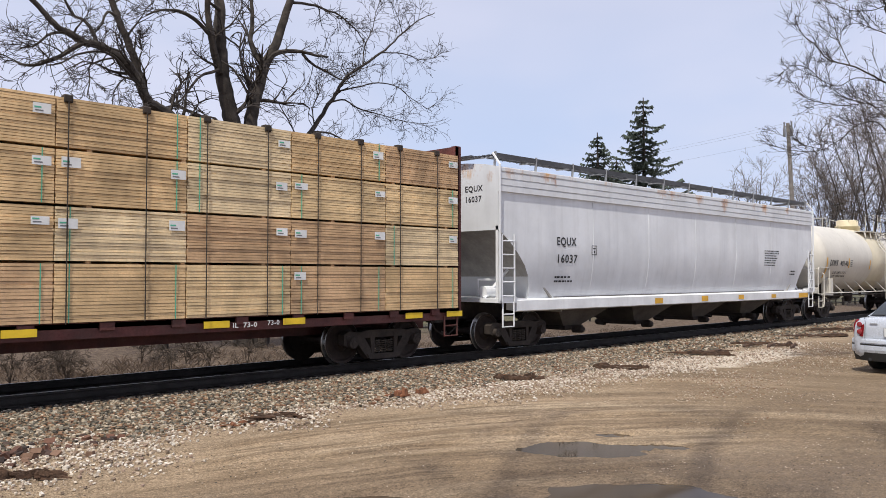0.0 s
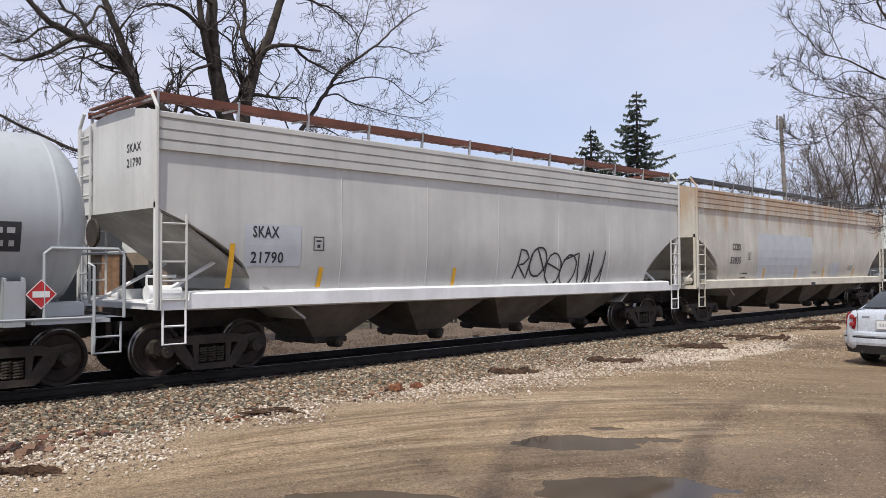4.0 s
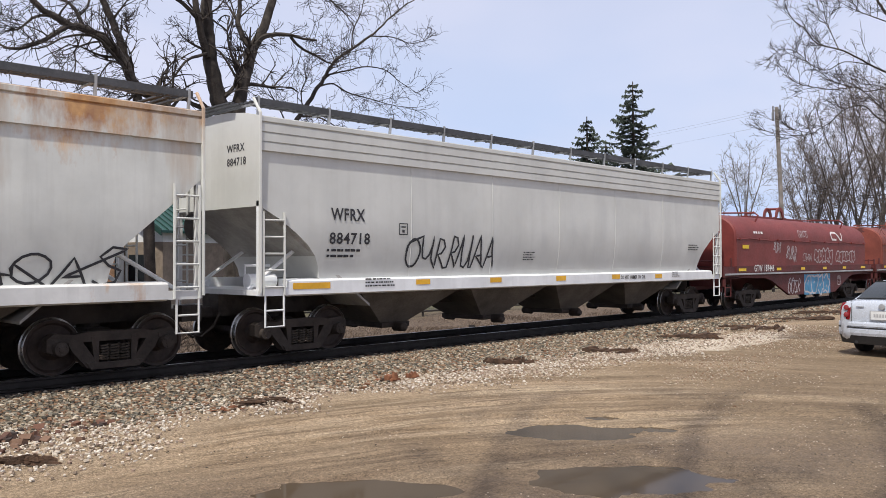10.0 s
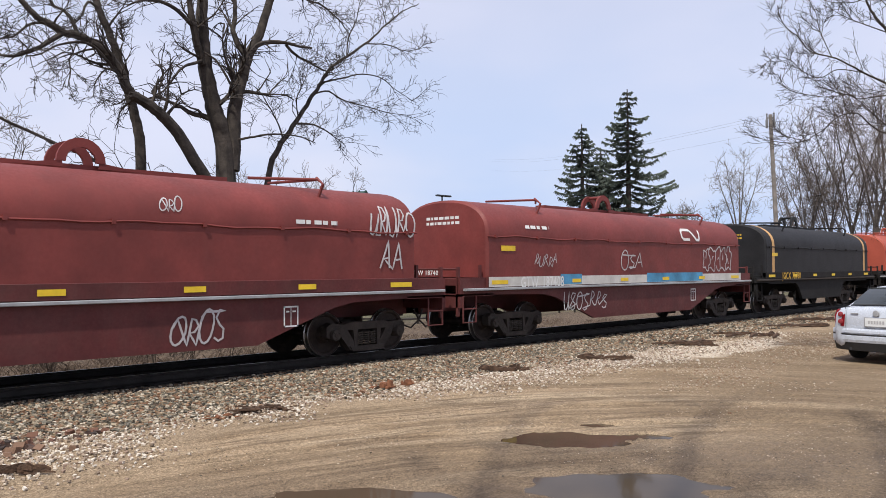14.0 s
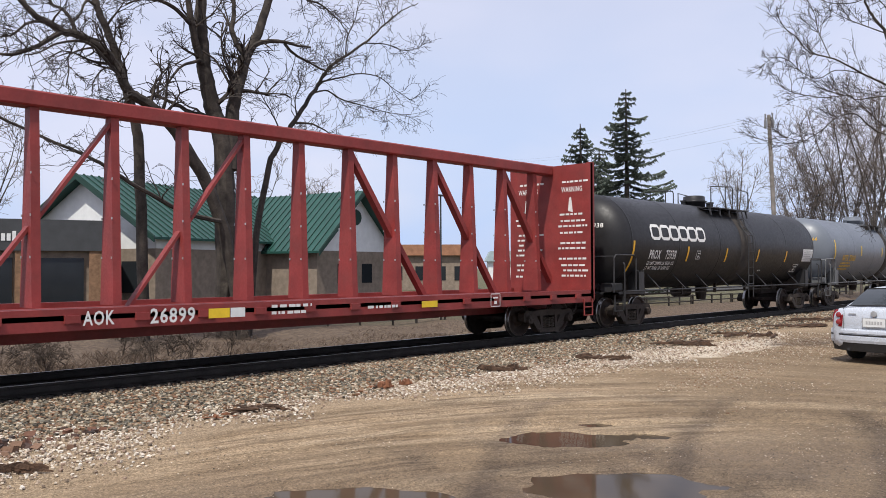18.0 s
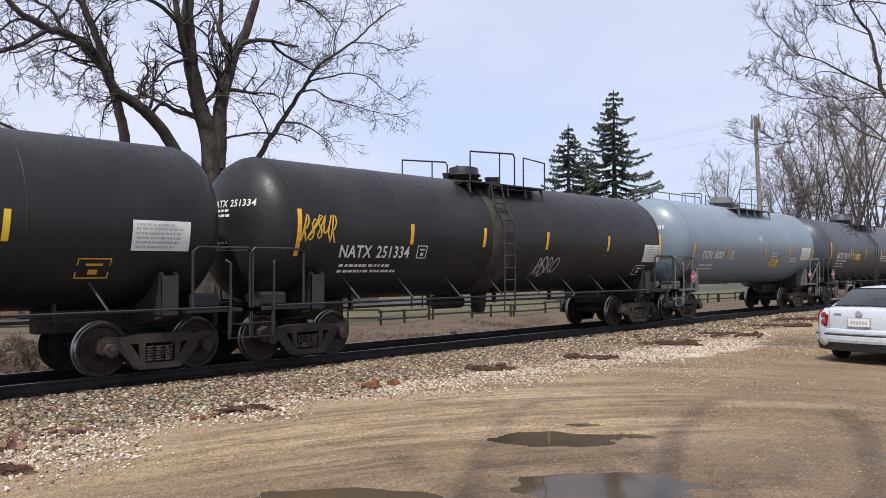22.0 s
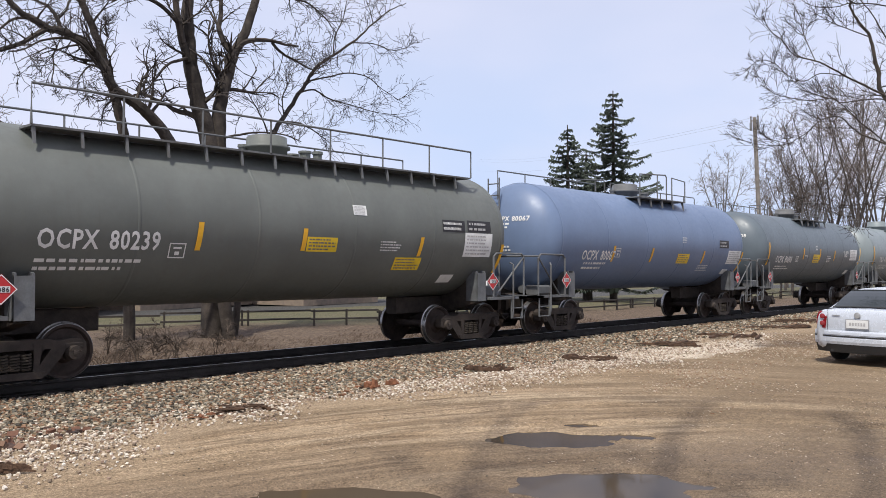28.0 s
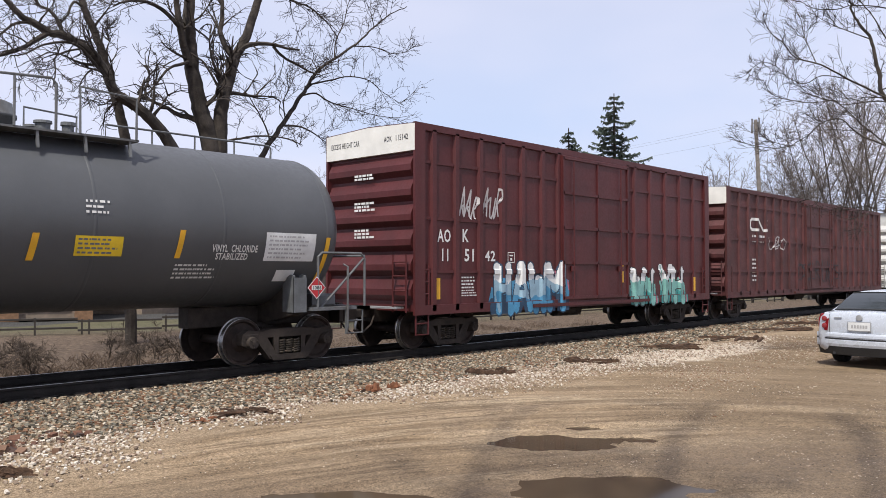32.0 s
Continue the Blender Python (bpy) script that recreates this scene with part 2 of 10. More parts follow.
        l.new(bp.outputs["Normal"], p.inputs["Normal"])
    MATS[name] = m
    return m


WHITE_LET = mat("white_lettering", (0.72, 0.72, 0.70), 0.6, vary=0.1, bump=0)
BLACK_LET = mat("black_lettering", (0.03, 0.03, 0.035), 0.6, vary=0.1, bump=0)
YELLOW_LET = mat("yellow_lettering", (0.62, 0.38, 0.04), 0.6, vary=0.1, bump=0)
GREY_LET = mat("grey_print", (0.16, 0.16, 0.17), 0.6, vary=0.1, bump=0)
FADED_LET = mat("faded_print", (0.42, 0.42, 0.42), 0.6, vary=0.1, bump=0)
REFLEX = mat("yellow_reflective_strip", (0.78, 0.42, 0.03), 0.45, vary=0.12, bump=0)
REFLEX_Y = mat("bright_yellow_strip", (0.80, 0.55, 0.03), 0.45, vary=0.12, bump=0)
IRON = mat("dirty_black_iron", (0.052, 0.041, 0.034), 0.75, 0.2, vary=0.3, scale=5, bump=0.3, grime=0.6, grime_col=(0.07, 0.05, 0.038))
WHEEL = mat("rusty_wheel_steel", (0.050, 0.034, 0.027), 0.7, 0.15, vary=0.3, scale=6, bump=0.2)
TREAD = mat("polished_tread", (0.35, 0.34, 0.33), 0.3, 0.9, vary=0.1)
SPRING = mat("spring_steel", (0.09, 0.075, 0.06), 0.55, 0.4, vary=0.3, scale=8)
GRATE = mat("dark_roof_walk", (0.10, 0.102, 0.108), 0.6, 0.5, vary=0.2)
GALV = mat("galvanised_steel", (0.42, 0.43, 0.44), 0.5, 0.4, vary=0.15)
PLACARD = mat("placard_red", (0.50, 0.030, 0.035), 0.5, vary=0.1, bump=0)
PAPER = mat("white_paper_card", (0.72, 0.73, 0.72), 0.7, vary=0.1, bump=0)
PINK_PRINT = mat("red_print", (0.5, 0.12, 0.1), 0.6, vary=0.1, bump=0)

# ---- ground ----
VIEW = Vector((0.736, 0.677))
SIDE = Vector((0.677, -0.736))
# pools of rain water: distance from the eye, offset to the side, half length, half width
POOLS = [(9.06, 1.20, 0.72, 0.44), (9.20, 1.98, 0.40, 0.18), (9.92, 1.60, 0.27, 0.13), (7.12, 1.42, 0.93, 0.68), (6.80, -0.97, 0.98, 0.52), (9.70, 5.0, 0.55, 0.08)]
WATER_Z = -0.030


def step01(a, b, v):
    k = min(1.0, max(0.0, (v - a) / (b - a)))
    return k * k * (3 - 2 * k)


def ground_z(x, y):
    """The lie of the land: the yard, the shoulder, the track bed, the ditch beyond."""
    n1 = noise.noise(Vector((x * 0.35, y * 0.35, 0.0)))
    n2 = noise.noise(Vector((x * 1.7, y * 1.7, 3.0)))
    n3 = noise.noise(Vector((x * 6.0, y * 6.0, 7.0)))
    z = 0.018 * n1 + 0.010 * n2 + 0.004 * n3
    z -= 0.10 * step01(8.6, 11.5, y + 0.4 * n1) + 0.08 * step01(12.0, 13.2, y)
    if y > 15.2:
        z -= 0.30 * step01(15.6, 17.6, y + 0.3 * n1)
        z += 0.10 * n1 * step01(16.0, 19.0, y) + 0.25 * step01(20, 26, y)
    elif y > 13.2:
        z = -0.175 + 0.008 * n3
    d, o = x * VIEW.x + y * VIEW.y, x * SIDE.x + y * SIDE.y
    wet = 0.0
    for pd, po, a, b in POOLS:
        u, v = (o - po) / a, (d - pd) / b
        r = u * u + v * v
        if r < 4:
            na = noise.noise(Vector((o * 1.1, d * 2.6, pd)))
            nb = noise.noise(Vector((o * 3.1, d * 6.5, pd + 4)))
            val = 1.16 - r + 0.5 * na + 0.42 * nb
            if val > 0:
                z -= 0.07 * min(val, 1.2)
                wet = max(wet, val)
    # wheel ruts that sweep through the yard
    if y < 8.5 and x > 2:
        arc = d + 0.068 * (o - 3.2) ** 2 + 0.12 * n1
        for c, deep in ((8.3, 0.6), (8.9, 0.5), (9.95, 1.0), (10.35, 0.8), (11.2, 1.0), (12.1, 0.7)):
            z -= 0.020 * deep * math.exp(-((arc - c) / 0.11) ** 2)
            z += 0.016 * deep * math.exp(-((arc - c - 0.20) / 0.08) ** 2)
    if wet < 0.12 and y < 8.6:
        z = max(z, WATER_Z + 0.007)
    return z


def spread(*pieces):
    out = []
    for a, b, s in pieces:
        k = max(1, round((b - a) / s))
        out += [a + (b - a) * i / k for i in range(k)]
    return out + [pieces[-1][1]]


def ground_material():
    m = bpy.data.materials.new("yard_and_verge")
    m.use_nodes = True
    n, l = m.node_tree.nodes, m.node_tree.links
    p = n["Principled BSDF"]
    geo = n.new("ShaderNodeNewGeometry")
    sep = n.new("ShaderNodeSeparateXYZ")
    l.new(geo.outputs["Position"], sep.inputs[0])

    def nz(sc, detail=4.0, stretch=(1, 1, 1), turn=0.0, rough=0.6, offset=0.0):
        mp, t = n.new("ShaderNodeMapping"), n.new("ShaderNodeTexNoise")
        mp.vector_type = "TEXTURE"
        mp.inputs["Rotation"].default_value = (0, 0, turn)
        mp.inputs["Scale"].default_value = stretch
        mp.inputs["Location"].default_value = (offset, offset * 1.3, 0)
        t.inputs["Scale"].default_value, t.inputs["Detail"].default_value, t.inputs["Roughness"].default_value = sc, detail, rough
        l.new(geo.outputs["Position"], mp.inputs["Vector"])
        l.new(mp.outputs["Vector"], t.inputs["Vector"])
        return t.outputs["Fac"]

    def rng(v, a, b, c=0.0, d=1.0):
        r = n.new("ShaderNodeMapRange")
        for k, x in (("From Min", a), ("From Max", b), ("To Min", c), ("To Max", d)):
            r.inputs[k].default_value = x
        l.new(v, r.inputs["Value"])
        return r.outputs["Result"]

    def op(kind, a, b):
        x = n.new("ShaderNodeMath")
        x.operation = kind
        for i, v in enumerate((a, b)):
            if isinstance(v, (int, float)):
                x.inputs[i].default_value = v
            else:
                l.new(v, x.inputs[i])
        return x.outputs[0]

    def mix(f, a, b):
        x = n.new("ShaderNodeMix")
        x.data_type = "RGBA"
        l.new(f, x.inputs["Factor"])
        for s, v in (("A", a), ("B", b)):
            if isinstance(v, tuple):
                x.inputs[s].default_value = (*v, 1)
            else:
                l.new(v, x.inputs[s])
        return x.outputs["Result"]

    wobble = op("MULTIPLY", op("SUBTRACT", nz(0.45, 5.0), 0.5), 3.0)
    yy = op("ADD", sep.outputs["Y"], wobble)
    fine = nz(38.0, 3.0)
    grit = nz(110.0, 2.0)
    big = nz(0.6, 5.0, offset=7.0)
    d_ = op("ADD", op("MULTIPLY", sep.outputs["X"], VIEW.x), op("MULTIPLY", sep.outputs["Y"], VIEW.y))
    o_ = op("ADD", op("MULTIPLY", sep.outputs["X"], SIDE.x), op("MULTIPLY", sep.outputs["Y"], SIDE.y))
    bend = op("SUBTRACT", o_, 3.2)
    arc = op("ADD", d_, op("MULTIPLY", op("MULTIPLY", bend, bend), 0.068))
    arc = op("ADD", arc, op("MULTIPLY", op("SUBTRACT", nz(0.5, 2.0, offset=31.0), 0.5), 0.5))

    def along(u, v, detail=5.0, rough=0.6, shift=0.0):
        # noise drawn out along the sweep of the wheel tracks
        both, t = n.new("ShaderNodeCombineXYZ"), n.new("ShaderNodeTexNoise")
        l.new(op("ADD", op("MULTIPLY", o_, u), shift), both.inputs["X"])
        l.new(op("MULTIPLY", arc, v), both.inputs["Y"])
        t.inputs["Scale"].default_value, t.inputs["Detail"].default_value, t.inputs["Roughness"].default_value = 1.0, detail, rough
        l.new(both.outputs["Vector"], t.inputs["Vector"])
        return t.outputs["Fac"]

    lot = mix(rng(big, 0.35, 0.68), (0.274, 0.197, 0.121), (0.360, 0.273, 0.179))
    lot = mix(rng(fine, 0.45, 0.75, 0, 0.35), lot, (0.196, 0.135, 0.082))
    lot = mix(rng(along(0.16, 1.3, 6.0, 0.62), 0.47, 0.62, 0, 0.85), lot, (0.156, 0.109, 0.066))
    lot = mix(rng(along(0.30, 4.0, 6.0, 0.7, 4.0), 0.52, 0.70, 0, 0.5), lot, (0.145, 0.100, 0.060))
    lot = mix(rng(along(0.22, 1.7, 5.0, 0.66, 9.0), 0.50, 0.66, 0, 0.75), lot, (0.407, 0.320, 0.216))
    for v, shift, at_ in ((1.7, 15.0, 0.5), (2.3, 22.0, 0.46), (1.2, 27.0, 0.52)):
        line = op("ABSOLUTE", op("SUBTRACT", along(0.10, v, 2.0, 0.5, shift), at_), 0)
        lot = mix(op("MULTIPLY", rng(line, 0.022, 0.004, 0, 0.6), rng(along(0.6, 1.0, 3.0, 0.6, shift + 2), 0.42, 0.58)), lot, (0.102, 0.068, 0.041))
    lot = mix(rng(grit, 0.62, 0.70, 0, 0.5), lot, (0.431, 0.353, 0.253))
    lot = mix(rng(nz(4.0, 6.0, (1.6, 1.0, 1), math.atan2(SIDE.y, SIDE.x), 0.75, offset=2.0), 0.60, 0.70, 0, 0.5), lot, (0.133, 0.090, 0.055))
    damp = nz(0.32, 5.0, (1.5, 1.0, 1), math.atan2(SIDE.y, SIDE.x), offset=11.0)
    near = rng(arc, 9.7, 8.4)
    lot = mix(op("MULTIPLY", rng(damp, 0.30, 0.50, 0.35, 0.8), near), lot, (0.145, 0.103, 0.066))
    lot = mix(op("MULTIPLY", rng(along(0.25, 0.5, 4.0, 0.6, 50.0), 0.36, 0.58, 0.25, 0.75), rng(o_, 1.8, 4.0)), lot, (0.161, 0.115, 0.071))
    pale = mix(rng(fine, 0.40, 0.62), (0.329, 0.248, 0.164), (0.187, 0.132, 0.082))
    pale = mix(rng(grit, 0.54, 0.64), pale, (0.407, 0.323, 0.219))
    col = mix(rng(op("SUBTRACT", yy, op("MINIMUM", op("MULTIPLY", sep.outputs["X"], 0.28), 2.2)), 6.1, 7.2), lot, pale)
    # a spill of white crushed limestone
    sx = op("DIVIDE", op("SUBTRACT", sep.outputs["X"], 18.0), 3.2)
    sy = op("DIVIDE", op("SUBTRACT", sep.outputs["Y"], 8.5), 0.85)
    spill = op("ADD", op("ADD", op("MULTIPLY", sx, sx), op("MULTIPLY", sy, sy)), op("MULTIPLY", op("SUBTRACT", nz(1.6, 6.0, rough=0.7), 0.5), 3.5))
    col = mix(rng(spill, 1.1, 0.5, 0, 0.9), col, mix(rng(fine, 0.35, 0.65), (0.60, 0.53, 0.43), (0.42, 0.35, 0.27)))
    stony = mix(rng(grit, 0.4, 0.6), (0.035, 0.028, 0.023), (0.15, 0.115, 0.085))
    col = mix(rng(yy, 10.0, 11.3), col, stony)
    bed = mix(rng(fine, 0.4, 0.6), (0.030, 0.026, 0.023), (0.09, 0.078, 0.068))
    col = mix(rng(sep.outputs["Y"], 13.25, 13.35), col, bed)
    litter = mix(rng(nz(7.0, 5.0), 0.35, 0.65), (0.060, 0.042, 0.030), (0.15, 0.11, 0.078))
    litter = mix(rng(grit, 0.55, 0.7, 0, 0.6), litter, (0.24, 0.195, 0.15))
    col = mix(rng(sep.outputs["Y"], 15.9, 16.1), col, litter)
    lawn = mix(rng(nz(1.6, 5.0, offset=5.0), 0.35, 0.65), (0.105, 0.096, 0.058), (0.072, 0.076, 0.042))
    lawn = mix(rng(fine, 0.4, 0.7, 0, 0.5), lawn, (0.17, 0.14, 0.085))
    xx = op("ADD", sep.outputs["Y"], op("MULTIPLY", op("MINIMUM", sep.outputs["X"], 21.5), 0.42))
    col = mix(rng(op("ADD", xx, wobble), 31.8, 34.5), col, lawn)
    # the asphalt of the street behind the fence
    street = mix(rng(fine, 0.3, 0.7), (0.055, 0.055, 0.055), (0.075, 0.073, 0.07))
    on = op("MULTIPLY", rng(sep.outputs["Y"], 33.0, 33.2), rng(sep.outputs["Y"], 40.2, 40.0))
    col = mix(on, col, street)
    # single pebbles in the surface
    for sc, amount in ((24.0, 0.14), (75.0, 0.36)):
        vor, vs, hue = n.new("ShaderNodeTexVoronoi"), n.new("ShaderNodeSeparateColor"), n.new("ShaderNodeHueSaturation")
        vor.inputs["Scale"].default_value = sc
        l.new(geo.outputs["Position"], vor.inputs["Vector"])
        l.new(vor.outputs["Color"], vs.inputs["Color"])
        l.new(rng(vs.outputs["Red"], 0.0, 1.0, 1.0 - amount, 1.0 + amount), hue.inputs["Value"])
        l.new(col, hue.inputs["Color"])
        col = hue.outputs["Color"]
    l.new(col, p.inputs["Base Color"])
    wet = op("MULTIPLY", rng(damp, 0.38, 0.54, 0, 1), near)
    l.new(op("SUBTRACT", 0.92, op("MULTIPLY", wet, 0.3)), p.inputs["Roughness"])
    p.inputs["Specular IOR Level"].default_value = 0.22
    bp = n.new("ShaderNodeBump")
    bp.inputs["Strength"].default_value, bp.inputs["Distance"].default_value = 0.9, 0.025
    l.new(op("ADD", nz(24.0, 5.0), op("MULTIPLY", grit, 0.5)), bp.inputs["Height"])
    l.new(bp.outputs["Normal"], p.inputs["Normal"])
    return m


gx = spread((-900, -100, 200), (-100, -10, 15), (-10, 0, 1), (0, 20, 0.09), (20, 50, 0.4), (50, 150, 5), (150, 2000, 200))
gy = spread((-600, -60, 120), (-60, -4, 8), (-4, 2, 0.5), (2, 9, 0.09), (9, 13.2, 0.2), (13.2, 15.6, 0.4), (15.6, 20, 0.3), (20, 60, 3), (60, 200, 20), (200, 3000, 300))
q = B().sheet([[(x, y, ground_z(x, y)) for x in gx] for y in gy])
ground = part("ground", q, ground_material(), smooth=True)
ground.data.set_sharp_from_angle(angle=radians(180))
tagged(ground, "bare gravel and mud yard with wheel ruts", "ground", kind="structure")

WATER = bpy.data.materials.new("muddy_rain_water")
WATER.use_nodes = True
wp = WATER.node_tree.nodes["Principled BSDF"]
wp.inputs["Base Color"].default_value = (0.072, 0.053, 0.035, 1)
wp.inputs["Roughness"].default_value = 0.05
wp.inputs["IOR"].default_value = 1.33
wp.inputs["Specular IOR Level"].default_value = 0.09
w_b, w_n = WATER.node_tree.nodes.new("ShaderNodeBump"), WATER.node_tree.nodes.new("ShaderNodeTexNoise")
w_n.inputs["Scale"].default_value, w_b.inputs["Strength"].default_value, w_b.inputs["Distance"].default_value = 3.0, 0.02, 0.01
WATER.node_tree.links.new(w_n.outputs["Fac"], w_b.inputs["Height"])
WATER.node_tree.links.new(w_b.outputs["Normal"], wp.inputs["Normal"])
for pd, po, a, b in POOLS:
    q = B()
    c = VIEW * pd + SIDE * po
    pts = [c + SIDE * (math.cos(k * math.tau / 40) * a * 1.6) + VIEW * (math.sin(k * math.tau / 40) * b * 1.6) for k in range(40)]
    q.add([(p.x, p.y, WATER_Z - 0.0025 * POOLS.index((pd, po, a, b))) for p in pts], [tuple(range(40))[::-1]])
    tagged(part("puddle", q, WATER), "shallow puddle of muddy brown rain water", "puddle", "puddles in the yard", "structure")


def stones(name, label, count, area, size, colours, seed, drop=0.35, keep=None):
    """Loose angular stones over a rectangle, as one heap."""
    rnd = np.random.RandomState(seed)
    x0, x1, y0, y1 = area
    px, py = rnd.uniform(x0, x1, count), rnd.uniform(y0, y1, count)
    if keep is not None:
        ok = np.array([keep(a, b) > r for a, b, r in zip(px, py, rnd.uniform(0, 1, count))])
        px, py = px[ok], py[ok]
        count = len(px)
    s = rnd.uniform(size[0], size[1], count) * rnd.uniform(0.7, 1.0, count)
    cube = np.array([(x, y, z) for x in (-1, 1) for y in (-1, 1) for z in (-1, 1)], float)
    v = cube[None] * rnd.uniform(0.45, 1.0, (count, 8, 3)) * np.array([1.0, 0.85, 0.62])
    ang = rnd.uniform(0, math.tau, count)
    tip = rnd.uniform(-0.5, 0.5, count)
    ca, sa, ct, st = np.cos(ang), np.sin(ang), np.cos(tip), np.sin(tip)
    x, y, z = v[..., 0], v[..., 1], v[..., 2]
    y, z = y * ct[:, None] - z * st[:, None], y * st[:, None] + z * ct[:, None]
    x, y = x * ca[:, None] - y * sa[:, None], x * sa[:, None] + y * ca[:, None]
    gz = np.array([ground_z(a, b) for a, b in zip(px, py)])
    v = np.stack([x * s[:, None] * 0.5 + px[:, None], y * s[:, None] * 0.5 + py[:, None], z * s[:, None] * 0.5 + (gz + s * drop * 0.75)[:, None]], -1).reshape(-1, 3)
    cf = np.array([(0, 1, 3, 2), (4, 6, 7, 5), (0, 4, 5, 1), (2, 3, 7, 6), (0, 2, 6, 4), (1, 5, 7, 3)])
    f = (cf[None] + np.arange(count)[:, None, None] * 8).reshape(-1, 4)
    m = bpy.data.meshes.new(name)
    m.from_pydata(v.tolist(), [], f.tolist())
    m.materials.append(stone_material(name, colours))
    return tagged(new(name, m), label, "gravel", kind="stuff")


def stone_material(name, colours):
    m = bpy.data.materials.new(name + "_stone")
    m.use_nodes = True
    n, l = m.node_tree.nodes, m.node_tree.links
    p, geo, ramp = n["Principled BSDF"], n.new("ShaderNodeNewGeometry"), n.new("ShaderNodeValToRGB")
    ramp.color_ramp.interpolation = "CONSTANT"
    el = ramp.color_ramp.elements
    while len(el) < len(colours):
        el.new(0.5)
    for i, c in enumerate(colours):
        el[i].position = i / len(colours)
        el[i].color = (*c, 1)
    l.new(geo.outputs["Random Per Island"], ramp.inputs["Fac"])
    t, mx = n.new("ShaderNodeTexNoise"), n.new("ShaderNodeMix")
    t.inputs["Scale"].default_value = 60.0
    mx.data_type, mx.blend_type = "RGBA", "MULTIPLY"
    mx.inputs["Factor"].default_value = 0.6
    l.new(ramp.outputs["Color"], mx.inputs["A"])
    l.new(t.outputs["Fac"], mx.inputs["B"])
    l.new(mx.outputs["Result"], p.inputs["Base Color"])
    p.inputs["Roughness"].default_value = 0.9
    return m


BALLAST_C = [(0.080, 0.068, 0.050), (0.26, 0.20, 0.135), (0.35, 0.27, 0.175), (0.14, 0.120, 0.088), (0.46, 0.38, 0.27), (0.24, 0.125, 0.070), (0.62, 0.54, 0.42), (0.19, 0.175, 0.135), (0.33, 0.20, 0.115)]
PALE_C = [(0.50, 0.39, 0.29), (0.80, 0.71, 0.59), (0.56, 0.44, 0.33), (0.88, 0.81, 0.70), (0.24, 0.18, 0.13), (0.72, 0.62, 0.49), (0.38, 0.27, 0.20)]
def yard_edge(x):
    """Where the gravel shoulder ends and the yard begins."""
    return float(np.interp(x, (2.0, 3.3, 4.3, 5.5, 6.8, 8.0, 9.4, 12.0, 18.0), (7.1, 7.5, 7.95, 8.35, 8.45, 8.2, 7.9, 7.6, 7.8))) + 0.2 * noise.noise(Vector((x * 0.5, 2.0, 1)))


stones("ballast", "grey-brown crushed stone ballast beside the rail", 36000, (1.5, 18, 9.0, 13.42), (0.032, 0.072), BALLAST_C, 1, drop=0.45, keep=lambda x, y: step01(9.1, 10.5, y + 0.8 * noise.noise(Vector((x * 0.7, y * 0.7, 1)))))
stones("far_ballast", "grey-brown crushed stone ballast further along", 17000, (18, 60, 10.0, 13.42), (0.055, 0.105), BALLAST_C, 2, keep=lambda x, y: step01(9.6, 10.8, y))
stones("pale_gravel", "pale limestone gravel along the ballast", 46000, (1.2, 17.5, 6.2, 10.9), (0.014, 0.052), PALE_C, 3, drop=0.4, keep=lambda x, y: step01(-0.2, 1.3, y - yard_edge(x) + 0.8 * noise.noise(Vector((x * 0.9, y * 0.9, 1)))) * (1 - 0.93 * step01(9.3, 10.6, y + 0.6 * noise.noise(Vector((x * 0.8, y * 0.8, 9))))) * (1 if x < 9 else 0.75))
stones("pale_gravel_patch", "heap of white crushed limestone on the yard", 7000, (13.5, 24, 7.6, 10.4), (0.02, 0.06), PALE_C, 4, keep=lambda x, y: math.exp(-((x - 18.0) / 2.0) ** 2 - ((y - 8.6) / 0.5) ** 2) + 0.25 * step01(7.8, 9, y))
stones("yard_pebbles", "scattered pebbles pressed into the mud", 16000, (2.0, 17, 1.5, 7.8), (0.006, 0.022), [PALE_C[0], PALE_C[2], BALLAST_C[1], BALLAST_C[2], PALE_C[5], BALLAST_C[0]], 5, drop=0.1, keep=lambda x, y: 0.12 + 0.9 * step01(0.05, 0.35, noise.noise(Vector((x * 0.8, y * 1.1, 40)))))
stones("yard_gravel", "coarse brown gravel and clods on the yard", 20000, (10, 24, 4.6, 9.2), (0.012, 0.036), [BALLAST_C[1], PALE_C[0], BALLAST_C[2], PALE_C[2], BALLAST_C[8], PALE_C[5], BALLAST_C[5]], 7, drop=0.25,
       keep=lambda x, y: step01(-0.2, 0.6, noise.noise(Vector((x * 0.35, y * 0.9, 12))) + 0.35 * noise.noise(Vector((x * 1.5, y * 2.5, 3))) - 0.25 + 0.5 * step01(11, 15, x) * step01(5.4, 6.4, y)))
stones("verge_stones", "spilled ballast on the far side of the track", 6000, (3, 40, 15.4, 17.4), (0.05, 0.1), BALLAST_C, 6, keep=lambda x, y: 1 - step01(15.8, 17.3, y))

